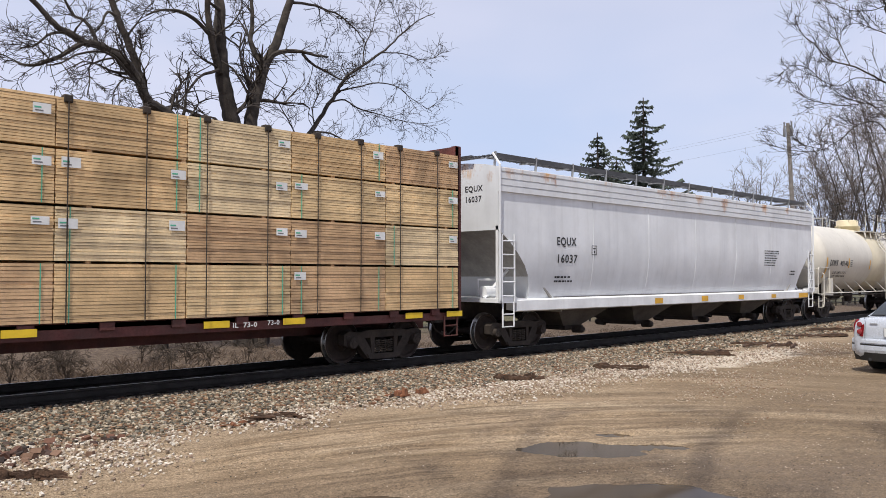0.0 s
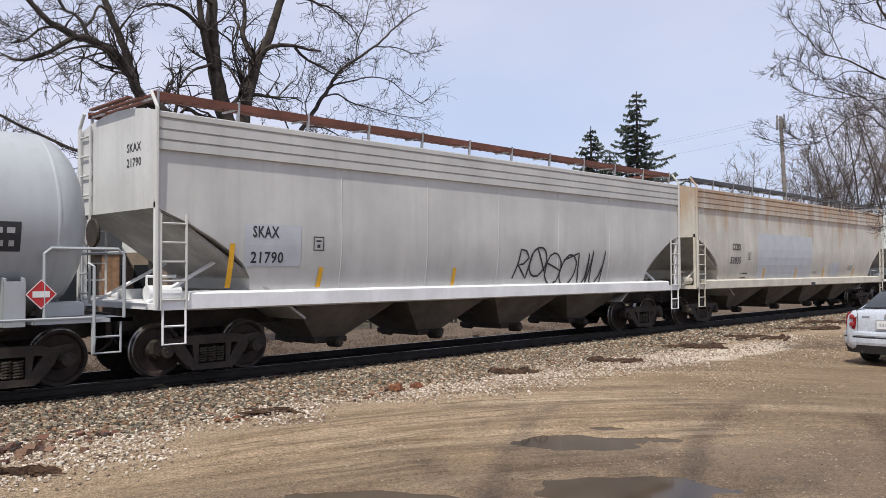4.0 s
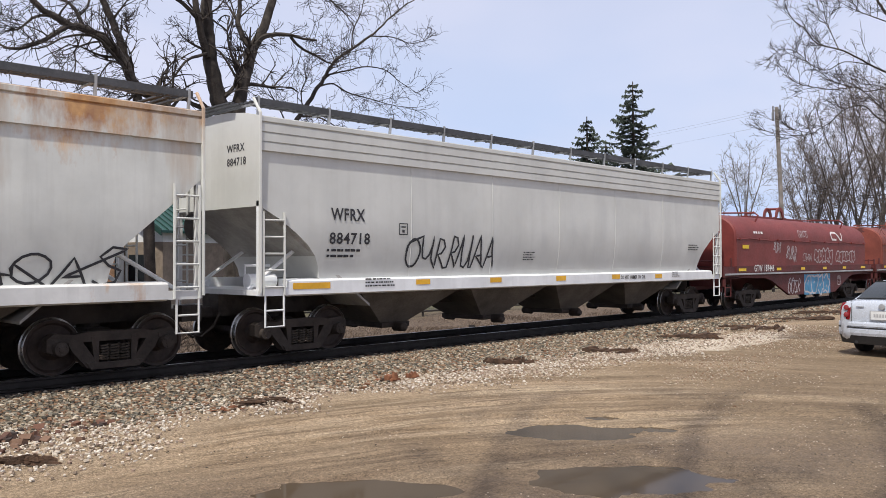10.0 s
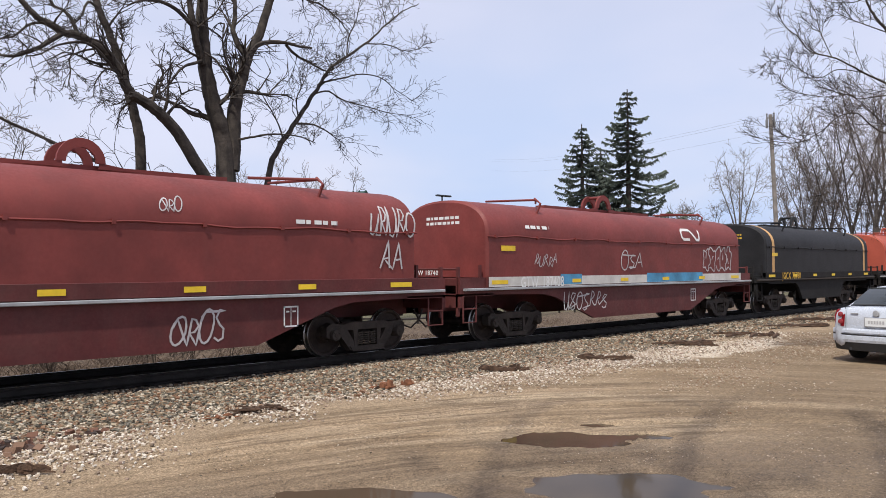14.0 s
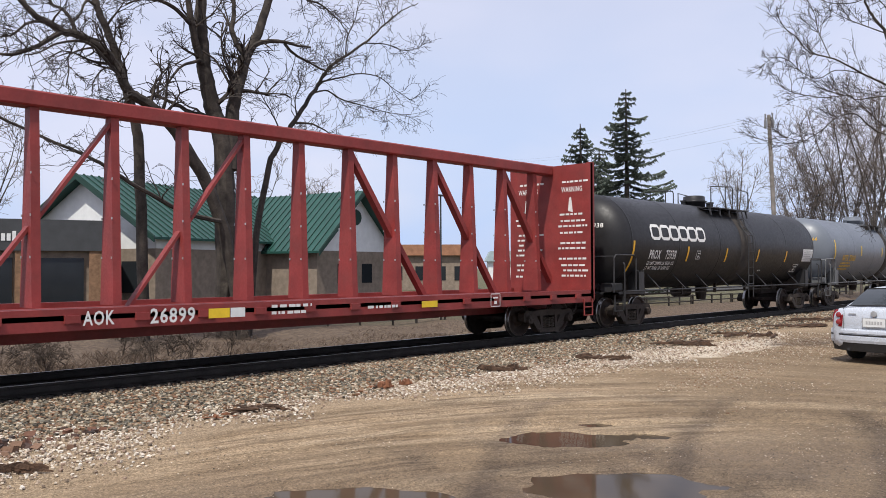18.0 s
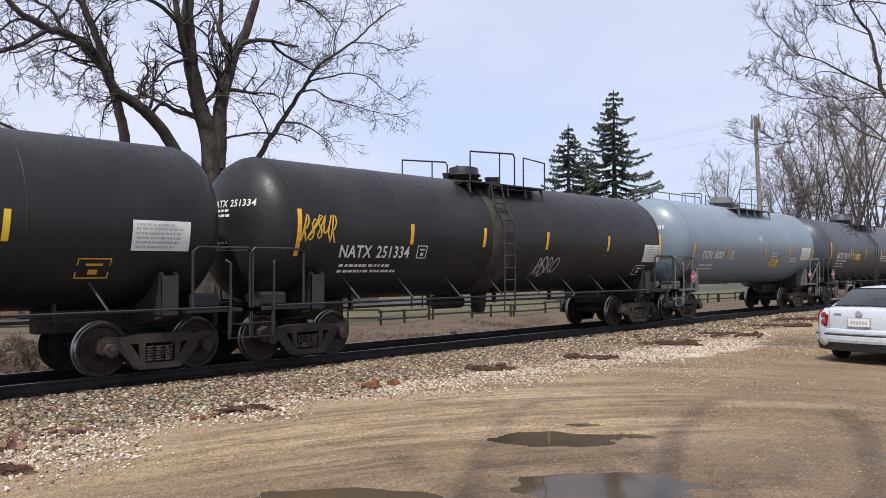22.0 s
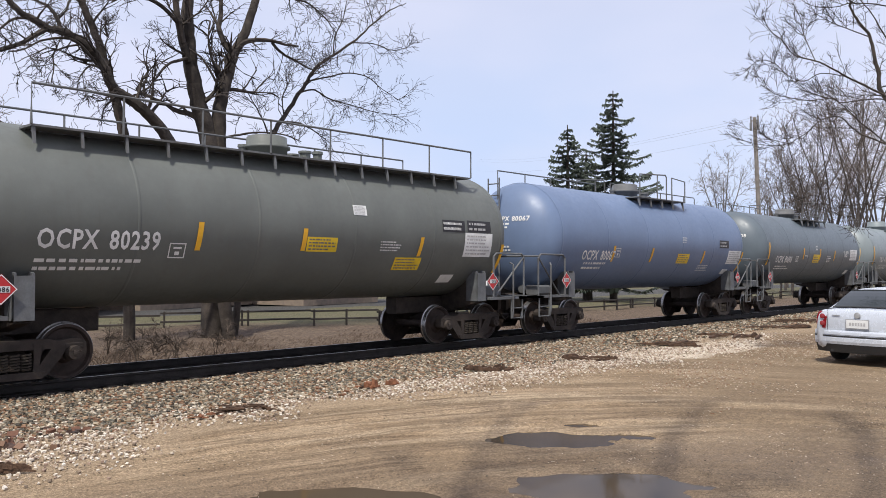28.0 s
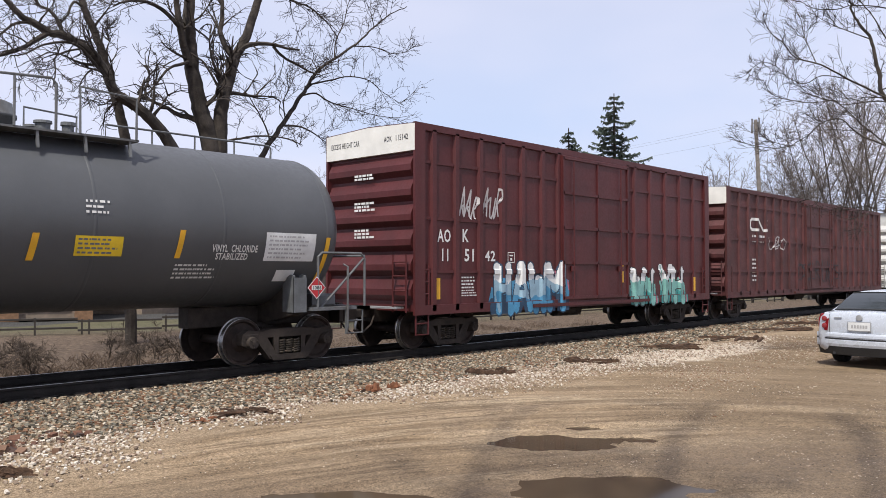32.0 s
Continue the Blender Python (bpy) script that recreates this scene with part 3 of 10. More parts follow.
# ---- track ----
RAIL_M = mat("worn_rail_steel", (0.028, 0.024, 0.022), 0.6, 0.3, vary=0.3, scale=3, bump=0.1, coord="Object")
SHINE = mat("polished_rail_head", (0.30, 0.29, 0.28), 0.32, 0.9, vary=0.15, scale=3, bump=0.02)
TIE_M = mat("creosoted_tie_wood", (0.035, 0.027, 0.022), 0.85, vary=0.3, scale=4, bump=0.5, bscale=18)
for s in (-0.753, 0.753):
    q = B()
    y = 14.45 + s
    q.prism([(y - 0.07, -0.145), (y + 0.07, -0.145), (y + 0.07, -0.130), (y + 0.011, -0.105), (y + 0.011, -0.018), (y + 0.036, -0.005), (y + 0.036, 0.022), (y + 0.028, 0.028),
             (y - 0.028, 0.028), (y - 0.036, 0.022), (y - 0.036, -0.005), (y - 0.011, -0.018), (y - 0.011, -0.105), (y - 0.07, -0.130)], -640, 640)
    rail = tagged(part("rail", outward(q.mesh("rail", RAIL_M)), RAIL_M), "worn steel rail with a polished head", "rail", "rails of the track", "structure")
    q = B()
    q.box(-640, 640, y - 0.026, y + 0.026, 0.029, 0.0305)
    part("rail_head", q, SHINE, rail)
tie_b = B().box(-0.115, 0.115, -1.28, 1.28, -0.30, -0.150, 0.012)
tie_m = tie_b.mesh("tie", TIE_M)
plate_m = B().box(-0.09, 0.09, -0.19, 0.19, -0.152, -0.138, 0.004).mesh("tie_plate", RAIL_M)
rnd = random.Random(8)
bed = thing("track_bed", "creosoted wooden ties in ballast under the rails", "railway track", kind="structure", at=(0, 14.45, 0))
for k in range(110):
    t = part("tie", tie_m, TIE_M, bed)
    t.matrix_basis = pose(-3 + k * 0.52 + rnd.uniform(-0.03, 0.03), rnd.uniform(-0.05, 0.05), rnd.uniform(-0.015, 0.005), 0, 0, rnd.uniform(-1, 1))
    for s in (-0.753, 0.753):
        p = part("tie_plate", plate_m, RAIL_M, t)
        p.location = (0, s, 0)

# ---- litter along the ballast ----
ROTTEN = mat("rotten_tie_wood", (0.098, 0.056, 0.034), 0.9, vary=0.35, scale=9, bump=0.8, bscale=30)
ORANGE_WOOD = mat("broken_orange_wood", (0.24, 0.10, 0.05), 0.85, vary=0.25, scale=9, bump=0.6, bscale=30)


def splinter(x, y, w, d, hgt, turn, material, label, seed, name="wood_fragment"):
    """A broken piece of tie: a few split, uneven shards lying on one another; a stone is one chunk."""
    r = random.Random(seed)
    n = 6
    one = name == "rubble_stone"
    top = None if one else thing(name, label, "wood debris", "broken tie pieces along the track")
    for j in range(1 if one else r.randint(6, 9)):
        k = 1.0 if one else r.uniform(0.2, 0.7)
        ww, dd, hh = w * k, d * (1.0 if one else r.uniform(0.10, 0.34)), hgt * (1.0 if one else r.uniform(0.2, 0.7))
        ox, oy, an = (0, 0, 0) if one else (r.uniform(-0.42, 0.42) * w, r.uniform(-0.55, 0.55) * d, r.uniform(-0.8, 0.8))
        ca, sa = math.cos(an), math.sin(an)
        q, rows = B(), []
        for i in range(n):
            u = -ww / 2 + ww * i / (n - 1)
            e = (0.25 if i in (0, n - 1) else 1.0) * r.uniform(0.6, 1.1)
            a, c, lift = dd / 2 * e, hh * max(e, 0.5) * r.uniform(0.7, 1.1), 0.0 if one else 0.006 * j + 0.06 * r.random() * u
            row = [(u, -a, lift), (u, -a * 0.9, lift + c), (u, a * 0.5, lift + c * 1.05), (u, a, lift + c * 0.7), (u, a, lift), (u, -a, lift)]
            rows.append([(ox + px * ca - py * sa, oy + px * sa + py * ca, max(pz, -0.01)) for px, py, pz in row])
        m = len(q.v)
        q.sheet(rows)
        q.f += [tuple(range(m, m + 5))[::-1], tuple(range(m + (n - 1) * 6, m + n * 6 - 1))]
        ob = part(name if one else "shard", q, material, top)
    ob = top or ob
    ob.matrix_basis = pose(x, y, ground_z(x, y) + 0.012, 0, 0, turn)
    return tagged(ob, label, "rock", "rocks of the rubble pile") if one else ob


splinter(8.50, 9.52, 0.34, 0.30, 0.16, -40, ORANGE_WOOD, "broken chunk of orange-brown tie wood on gravel", 1)
splinter(8.62, 9.62, 0.45, 0.25, 0.10, -20, ROTTEN, "dark splintered length of old tie", 2)
splinter(9.06, 9.50, 0.22, 0.20, 0.13, -50, ORANGE_WOOD, "small broken chunk of orange tie wood", 3)
for i, (x, y, w, d, t) in enumerate(((5.50, 9.12, 0.35, 0.25, -60), (5.95, 9.20, 0.7, 0.25, -35), (6.25, 9.10, 0.5, 0.18, -65), (6.05, 9.35, 0.30, 0.2, -20), (6.45, 9.18, 0.4, 0.15, -10))):
    splinter(x, y, w, d, 0.05, t, ORANGE_WOOD if i == 0 else ROTTEN, "rotten brown splinters of tie wood on pale gravel", 10 + i)
for i, (x, y, w, d) in enumerate(((11.45, 9.75, 0.55, 0.30), (11.75, 9.42, 0.45, 0.25), (14.4, 9.4, 0.9, 0.4), (14.2, 8.8, 0.4, 0.2), (18.6, 9.7, 1.3, 0.5), (18.2, 9.05, 0.8, 0.3), (21.8, 9.6, 1.6, 0.6), (21.6, 8.9, 0.9, 0.35), (26.5, 9.9, 1.8, 0.6), (30.5, 10.3, 2.0, 0.6), (2.62, 7.98, 0.7, 0.06))):
    splinter(x, y, w, d, 0.15, -47 + i * 5 % 20, ROTTEN, "rotten dark brown slab of old tie on the gravel", 30 + i)

stones("wood_chips", "heap of red-brown rotten wood chips on the gravel", 420, (2.2, 4.6, 8.3, 10.2), (0.05, 0.17), [(0.13, 0.062, 0.042), (0.085, 0.048, 0.036), (0.20, 0.095, 0.06), (0.05, 0.034, 0.028), (0.24, 0.14, 0.09)], 8, drop=0.3,
       keep=lambda x, y: math.exp(-((x - 2.75) / 0.55) ** 2 - ((y - 9.2) / 0.5) ** 2) + 0.35 * math.exp(-((x - 3.9) / 0.5) ** 2 - ((y - 9.55) / 0.25) ** 2))["category"] = "wood debris"

# ---- bare trees ----
BARK = mat("grey_brown_bark", (0.070, 0.057, 0.047), 0.9, vary=0.3, scale=3, bump=0.8, bscale=14)
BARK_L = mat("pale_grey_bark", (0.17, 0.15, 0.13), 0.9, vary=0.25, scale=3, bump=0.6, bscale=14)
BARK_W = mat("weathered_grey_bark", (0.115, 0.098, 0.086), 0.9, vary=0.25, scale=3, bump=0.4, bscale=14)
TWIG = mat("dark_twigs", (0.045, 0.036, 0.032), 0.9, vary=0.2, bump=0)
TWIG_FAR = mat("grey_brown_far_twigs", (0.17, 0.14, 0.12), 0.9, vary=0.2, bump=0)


class Tree:
    """A bare tree: limbs laid by hand or grown, with boughs and twigs branching off them."""

    def __init__(self, seed, twig=0.008, depth=3, droop=0.0, curl=1.0):
        self.r, self.limbs, self.twigs, self.twig, self.depth, self.droop, self.curl = random.Random(seed), B(), B(), twig, depth, droop, curl

    def limb(self, pts, r0, r1, kids, reach, level=0, sub=1.0):
        """One limb along its points, which carries kids boughs of about the given reach."""
        pts = [Vector(p) for p in pts]
        line, n = [], len(pts)
        for i in range(n - 1):
            p0, p1, p2, p3 = pts[max(i - 1, 0)], pts[i], pts[i + 1], pts[min(i + 2, n - 1)]
            for k in range(4):
                t = k / 4
                line.append(0.5 * ((2 * p1) + (p2 - p0) * t + (2 * p0 - 5 * p1 + 4 * p2 - p3) * t * t + (3 * p1 - p0 - 3 * p2 + p3) * t ** 3))
        line.append(pts[-1])
        span = sum((b_ - a_).length for a_, b_ in zip(pts, pts[1:])) / (4 * (n - 1))
        amp = min(0.05, r0 * 0.25, span * 0.08)
        line = [p + Vector((self.r.uniform(-1, 1), self.r.uniform(-1, 1), self.r.uniform(-1, 1))) * (amp if 0 < i < len(line) - 1 else 0) for i, p in enumerate(line)]
        m = len(line)
        self.limbs.tube(line, [r0 + (r1 - r0) * (i / (m - 1)) ** 0.9 for i in range(m)], 9 if r0 > 0.1 else 6)
        for k in range(kids):
            u = self.r.uniform(0.18, 1.0) ** 0.8
            i = min(m - 2, int(u * (m - 1)))
            d = (line[i + 1] - line[i]).normalized()
            self.bough(line[i], self.fork(d, 1.15), reach * self.r.uniform(0.5, 1.1) * (1.15 - 0.5 * u), max(self.twig * 1.5, (r0 + (r1 - r0) * u) * 0.38), 1, sub)

    def fork(self, d, wide):
        v = d + Vector((self.r.uniform(-1, 1), self.r.uniform(-1, 1), self.r.uniform(-0.6, 1.0))) * wide
        return v.normalized()

    def bough(self, p, d, length, r, level, sub=1.0):
        thin = level >= self.depth
        seg = max(3, min(9, int(length / 0.22)))
        pts = [p]
        v = d
        for k in range(seg):
            v = (v + Vector((self.r.uniform(-1, 1), self.r.uniform(-1, 1), self.r.uniform(-1, 1) - self.droop * level * 0.25 + 0.10)) * (0.34 if level < 2 else 0.5) * self.curl).normalized()
            pts.append(pts[-1] + v * (length / seg))
        r = max(r, self.twig)
        rs = [max(self.twig * (0.75 if level >= 3 else 0.9), r * (1 - 0.75 * i / seg)) for i in range(seg + 1)]
        (self.twigs if level >= 2 else self.limbs).tube(pts, rs, 3 if level >= 2 else 5, closed=False)
        if thin:
            return
        kids = int((5.6 if level == 1 else 4.4) * sub + self.r.random())
        for k in range(kids):
            i = self.r.randint(1, seg)
            dd = (pts[i] - pts[i - 1]).normalized()
            self.bough(pts[i], self.fork(dd, 1.0), length * self.r.uniform(0.42, 0.82), r * 0.5, level + 1, sub)

    def done(self, label, bark=BARK, twig=TWIG, group="bare trees"):
        z = min(v[2] for v in self.limbs.v)
        x, y = [sum(v[i] for v in self.limbs.v[:9]) / 9 for i in (0, 1)]
        top = thing("bare_tree", label, "tree", group)
        part("trunk", self.limbs, bark, top, smooth=True)
        part("crown", self.twigs, twig, top)
        return top


def off(pts, dy):
    n = len(pts)
    return [(p[0], p[1] + dy * i / max(1, n - 1), p[2]) for i, p in enumerate(pts)]


big = Tree(11, 0.0085, 3, 0.35)
big.limb([(14.05, 23.0, -0.35), (14.0, 23.0, 2.8), (13.92, 23.0, 5.4), (13.75, 23.0, 6.22), (13.53, 23.0, 6.82), (13.34, 23.0, 7.51), (13.2, 23.0, 8.19), (13.1, 23.0, 9.05), (13.07, 23.0, 9.76), (13.05, 23.0, 10.46), (12.98, 23.2, 11.33), (12.82, 23.4, 12.5), (12.6, 23.6, 14.2)], 0.36, 0.10, 9, 2.0, 0, 0.8)
big.limb([(14.1, 22.95, 5.0), (14.13, 22.9, 5.9), (14.11, 22.85, 6.63), (14.15, 22.8, 7.18), (14.31, 22.8, 7.75), (14.49, 22.8, 8.39), (14.65, 22.8, 8.82), (14.97, 22.7, 9.48), (15.24, 22.7, 10.29), (15.46, 22.6, 11.06), (15.85, 22.4, 12.31), (16.11, 22.2, 13.54)], 0.26, 0.09, 9, 1.9, 0, 0.8)
for pts, r0, r1, n_, reach in (
        ([(13.05, 22.9, 8.2), (12.77, 22.8, 8.9), (12.58, 22.7, 9.47), (12.42, 22.6, 10.13), (12.34, 22.4, 10.98), (12.1, 22.2, 12.0)], 0.13, 0.06, 7, 1.7),
        ([(12.54, 22.7, 9.32), (12.02, 22.5, 9.55), (11.52, 22.4, 9.67), (11.04, 22.3, 9.61), (10.58, 22.2, 9.43), (10.3, 22.2, 9.24)], 0.075, 0.022, 8, 1.2),
        ([(14.57, 22.8, 8.72), (14.36, 23.0, 9.1), (14.25, 23.1, 9.57), (14.37, 23.2, 10.05), (14.43, 23.3, 10.62), (14.38, 23.4, 11.53), (14.48, 23.5, 12.48)], 0.105, 0.045, 7, 1.6),
        ([(14.65, 22.8, 8.82), (14.86, 22.6, 9.11), (15.29, 22.5, 9.27), (15.73, 22.4, 9.32), (16.23, 22.3, 9.28), (16.79, 22.3, 9.33)], 0.10, 0.03, 7, 1.1),
        ([(15.8, 22.4, 9.27), (16.14, 22.4, 9.02), (16.54, 22.4, 8.9), (17.32, 22.4, 8.69), (17.77, 22.4, 8.66)], 0.055, 0.02, 8, 1.2),
        ([(15.43, 22.6, 10.96), (16.36, 22.5, 11.05), (16.74, 22.4, 10.95), (17.31, 22.4, 10.92), (18.01, 22.4, 10.58), (18.44, 22.3, 10.13)], 0.05, 0.016, 12, 1.3),
        ([(14.13, 22.75, 7.31), (13.88, 22.5, 7.5), (13.6, 22.5, 7.94), (13.3, 22.6, 8.35), (12.97, 22.7, 8.55)], 0.05, 0.03, 2, 0.7),
        ([(12.95, 22.8, 8.28), (12.44, 22.6, 8.05), (12.08, 22.5, 7.81), (11.76, 22.4, 7.42), (11.51, 22.3, 7.11), (11.24, 22.3, 6.91)], 0.055, 0.018, 9, 1.0),
        ([(12.85, 22.8, 8.39), (12.4, 22.6, 8.42), (12.14, 22.5, 8.48), (11.89, 22.5, 8.63)], 0.045, 0.016, 6, 0.9),
        ([(13.05, 22.9, 10.19), (12.61, 22.7, 10.26), (12.14, 22.6, 10.41), (11.6, 22.5, 10.44)], 0.06, 0.02, 6, 1.2),
        ([(14.18, 22.7, 5.97), (14.47, 22.5, 6.04), (15.27, 22.3, 6.23), (16.21, 22.2, 6.24), (16.86, 22.2, 6.09)], 0.045, 0.015, 10, 0.9)):
    big.limb(pts, r0, r1, n_, reach, 0, 0.75)
big.done("large bare tree with a forked trunk and spreading crown")

lean = Tree(12, 0.0085, 3, 0.5)
lean.limb([(14.3, 22.4, -0.35), (13.7, 22.4, 2.5), (13.0, 22.4, 4.4), (12.36, 22.4, 5.31), (11.96, 22.4, 5.88), (11.46, 22.4, 6.35), (11.0, 22.4, 6.63), (10.58, 22.4, 6.81), (10.35, 22.4, 7.09), (10.18, 22.4, 7.46), (9.84, 22.4, 7.85), (9.45, 22.4, 8.05), (9.0, 22.4, 8.21), (8.63, 22.4, 8.2), (8.3, 22.4, 8.36), (8.02, 22.4, 8.43), (7.74, 22.4, 8.67), (7.44, 22.4, 8.95), (6.9, 22.3, 9.3)], 0.21, 0.06, 12, 1.5, 0, 0.8)
for pts, r0, r1, n_, reach in (
        ([(8.65, 22.4, 8.19), (8.35, 22.3, 7.95), (8.0, 22.2, 7.65), (7.66, 22.2, 7.44), (7.3, 22.1, 7.26), (6.94, 22.1, 7.23)], 0.085, 0.03, 10, 1.3),
        ([(10.28, 22.4, 7.3), (9.85, 22.3, 7.55), (9.46, 22.2, 7.87), (9.08, 22.1, 7.95), (8.64, 22.1, 7.86), (8.28, 22.0, 7.67), (7.94, 22.0, 7.42), (7.6, 22.0, 7.3)], 0.05, 0.018, 12, 1.1),
        ([(9.0, 22.4, 8.21), (8.92, 22.5, 8.6), (8.73, 22.6, 8.86), (8.48, 22.7, 8.98), (8.26, 22.7, 9.35), (8.1, 22.7, 9.9)], 0.06, 0.025, 8, 1.2),
        ([(8.3, 22.4, 8.36), (7.85, 22.5, 8.29), (7.45, 22.5, 7.88), (7.06, 22.5, 7.74)], 0.045, 0.016, 8, 1.1),
        ([(9.61, 22.4, 7.98), (8.79, 22.2, 7.58), (8.72, 22.1, 7.12), (8.65, 22.1, 6.65)], 0.03, 0.012, 8, 0.8),
        ([(10.18, 22.4, 7.38), (9.77, 22.2, 7.38), (9.47, 22.1, 7.1), (9.35, 22.1, 6.84)], 0.035, 0.014, 6, 0.8),
        ([(10.61, 22.4, 6.78), (10.34, 22.2, 6.69), (10.1, 22.1, 6.49), (9.86, 22.1, 6.38)], 0.035, 0.014, 6, 0.8),
        ([(13.3, 22.2, 3.3), (12.0, 22.0, 3.5), (10.6, 21.9, 4.1), (9.6, 21.8, 4.6), (8.9, 21.8, 4.9), (7.6, 22.0, 5.4), (6.2, 22.1, 6.0)], 0.075, 0.03, 7, 1.3)):
    lean.limb(pts, r0, r1, n_, reach, 0, 0.75)
lean.done("bare tree whose limbs lean far over the verge")

stem = Tree(13, 0.0085, 3, 0.35)
stem.limb([(11.6, 23.6, -0.3), (11.5, 23.6, 3.0), (11.37, 23.6, 5.54), (11.29, 23.6, 6.11), (11.15, 23.6, 6.7), (10.99, 23.6, 7.13), (10.83, 23.6, 7.69), (10.62, 23.6, 8.32), (10.36, 23.6, 8.93), (10.11, 23.6, 9.45), (9.91, 23.6, 9.98), (9.69, 23.5, 10.74), (9.57, 23.4, 11.52), (9.3, 23.2, 12.6)], 0.175, 0.07, 9, 1.7, 0, 0.8)
stem.limb([(10.11, 23.6, 9.45), (9.71, 23.4, 9.5), (9.51, 23.3, 9.07), (9.32, 23.3, 8.79)], 0.05, 0.02, 6, 1.0, 0, 0.8)
stem.limb([(10.62, 23.6, 8.32), (10.58, 23.5, 8.65), (10.56, 23.4, 9.06)], 0.035, 0.015, 4, 0.7)
stem.done("slender bare tree with a curved stem")

slim = Tree(14, 0.0075, 3, 0.25)
slim.limb([(15.1, 23.4, -0.35), (15.4, 23.4, 3.0), (15.88, 23.4, 5.29), (16.22, 23.4, 6.0), (16.67, 23.4, 6.64), (17.15, 23.4, 7.29), (17.63, 23.4, 7.96), (18.03, 23.4, 8.53), (18.43, 23.4, 9.09), (19.21, 23.4, 9.69), (20.11, 23.4, 10.33), (20.68, 23.4, 10.82), (21.17, 23.4, 11.3), (22.07, 23.4, 11.99), (22.94, 23.4, 12.51)], 0.12, 0.014, 16, 1.4, 0, 0.7)
for pts, r0, n_, reach in (
        ([(18.03, 23.4, 8.53), (18.77, 23.2, 8.76), (19.7, 23.1, 9.06), (20.54, 23.0, 9.04), (21.27, 23.0, 8.72), (22.38, 23.0, 8.36)], 0.034, 14, 1.3),
        ([(20.11, 23.4, 10.33), (21.11, 23.3, 10.47), (22.01, 23.2, 10.38), (22.85, 23.2, 10.66)], 0.026, 10, 1.1),
        ([(17.73, 23.4, 8.08), (18.28, 23.3, 8.24), (18.8, 23.2, 8.0), (19.98, 23.1, 7.88), (20.83, 23.0, 7.78), (22.08, 23.0, 7.82)], 0.034, 14, 1.3),
        ([(16.91, 23.4, 6.92), (17.54, 23.2, 6.92), (18.19, 23.1, 6.68), (18.81, 23.0, 6.3)], 0.045, 10, 1.2),
        ([(16.4, 23.4, 6.27), (16.21, 23.4, 6.77), (15.8, 23.4, 7.39), (15.35, 23.4, 7.89), (14.98, 23.4, 8.02)], 0.032, 9, 1.0),
        ([(17.03, 23.4, 7.13), (16.95, 23.4, 7.76), (17.26, 23.4, 8.4), (17.43, 23.4, 8.83)], 0.026, 8, 0.9),
        ([(19.21, 23.4, 9.69), (19.37, 23.5, 10.44), (19.75, 23.5, 11.16), (19.91, 23.5, 11.83), (20.25, 23.5, 12.56)], 0.028, 10, 1.2),
        ([(21.17, 23.4, 11.3), (20.96, 23.4, 11.87), (20.53, 23.4, 12.42)], 0.022, 7, 1.0)):
    slim.limb(pts, r0, 0.009, n_, reach, 0, 0.7)
slim.done("slender bare tree leaning over with fine twigs")


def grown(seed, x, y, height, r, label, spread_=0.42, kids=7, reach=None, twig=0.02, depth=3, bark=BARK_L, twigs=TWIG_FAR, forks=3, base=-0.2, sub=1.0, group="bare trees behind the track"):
    """A bare tree grown from its foot."""
    t = Tree(seed, twig, depth, 0.1)
    rr = t.r
    h0 = height * rr.uniform(0.25, 0.4)
    t.limb([(x, y, base), (x + rr.uniform(-0.2, 0.2), y, h0 * 0.5), (x + rr.uniform(-0.3, 0.3), y, h0)], r, r * 0.8, 2, height * 0.2, 0, sub)
    for k in range(forks):
        a = math.tau * (k + rr.random()) / forks
        dx, dy = math.cos(a) * spread_ * height * 0.5, math.sin(a) * spread_ * height * 0.5
        top = height * rr.uniform(0.85, 1.0)
        t.limb([(x, y, h0 * 0.85), (x + dx * 0.35, y + dy * 0.35, h0 + (top - h0) * 0.35), (x + dx * 0.75, y + dy * 0.75, h0 + (top - h0) * 0.7), (x + dx, y + dy, top)], r * 0.48, twig * 1.1, kids, reach or height * 0.22, 0, sub)
    return t.done(label, bark, twigs, group)


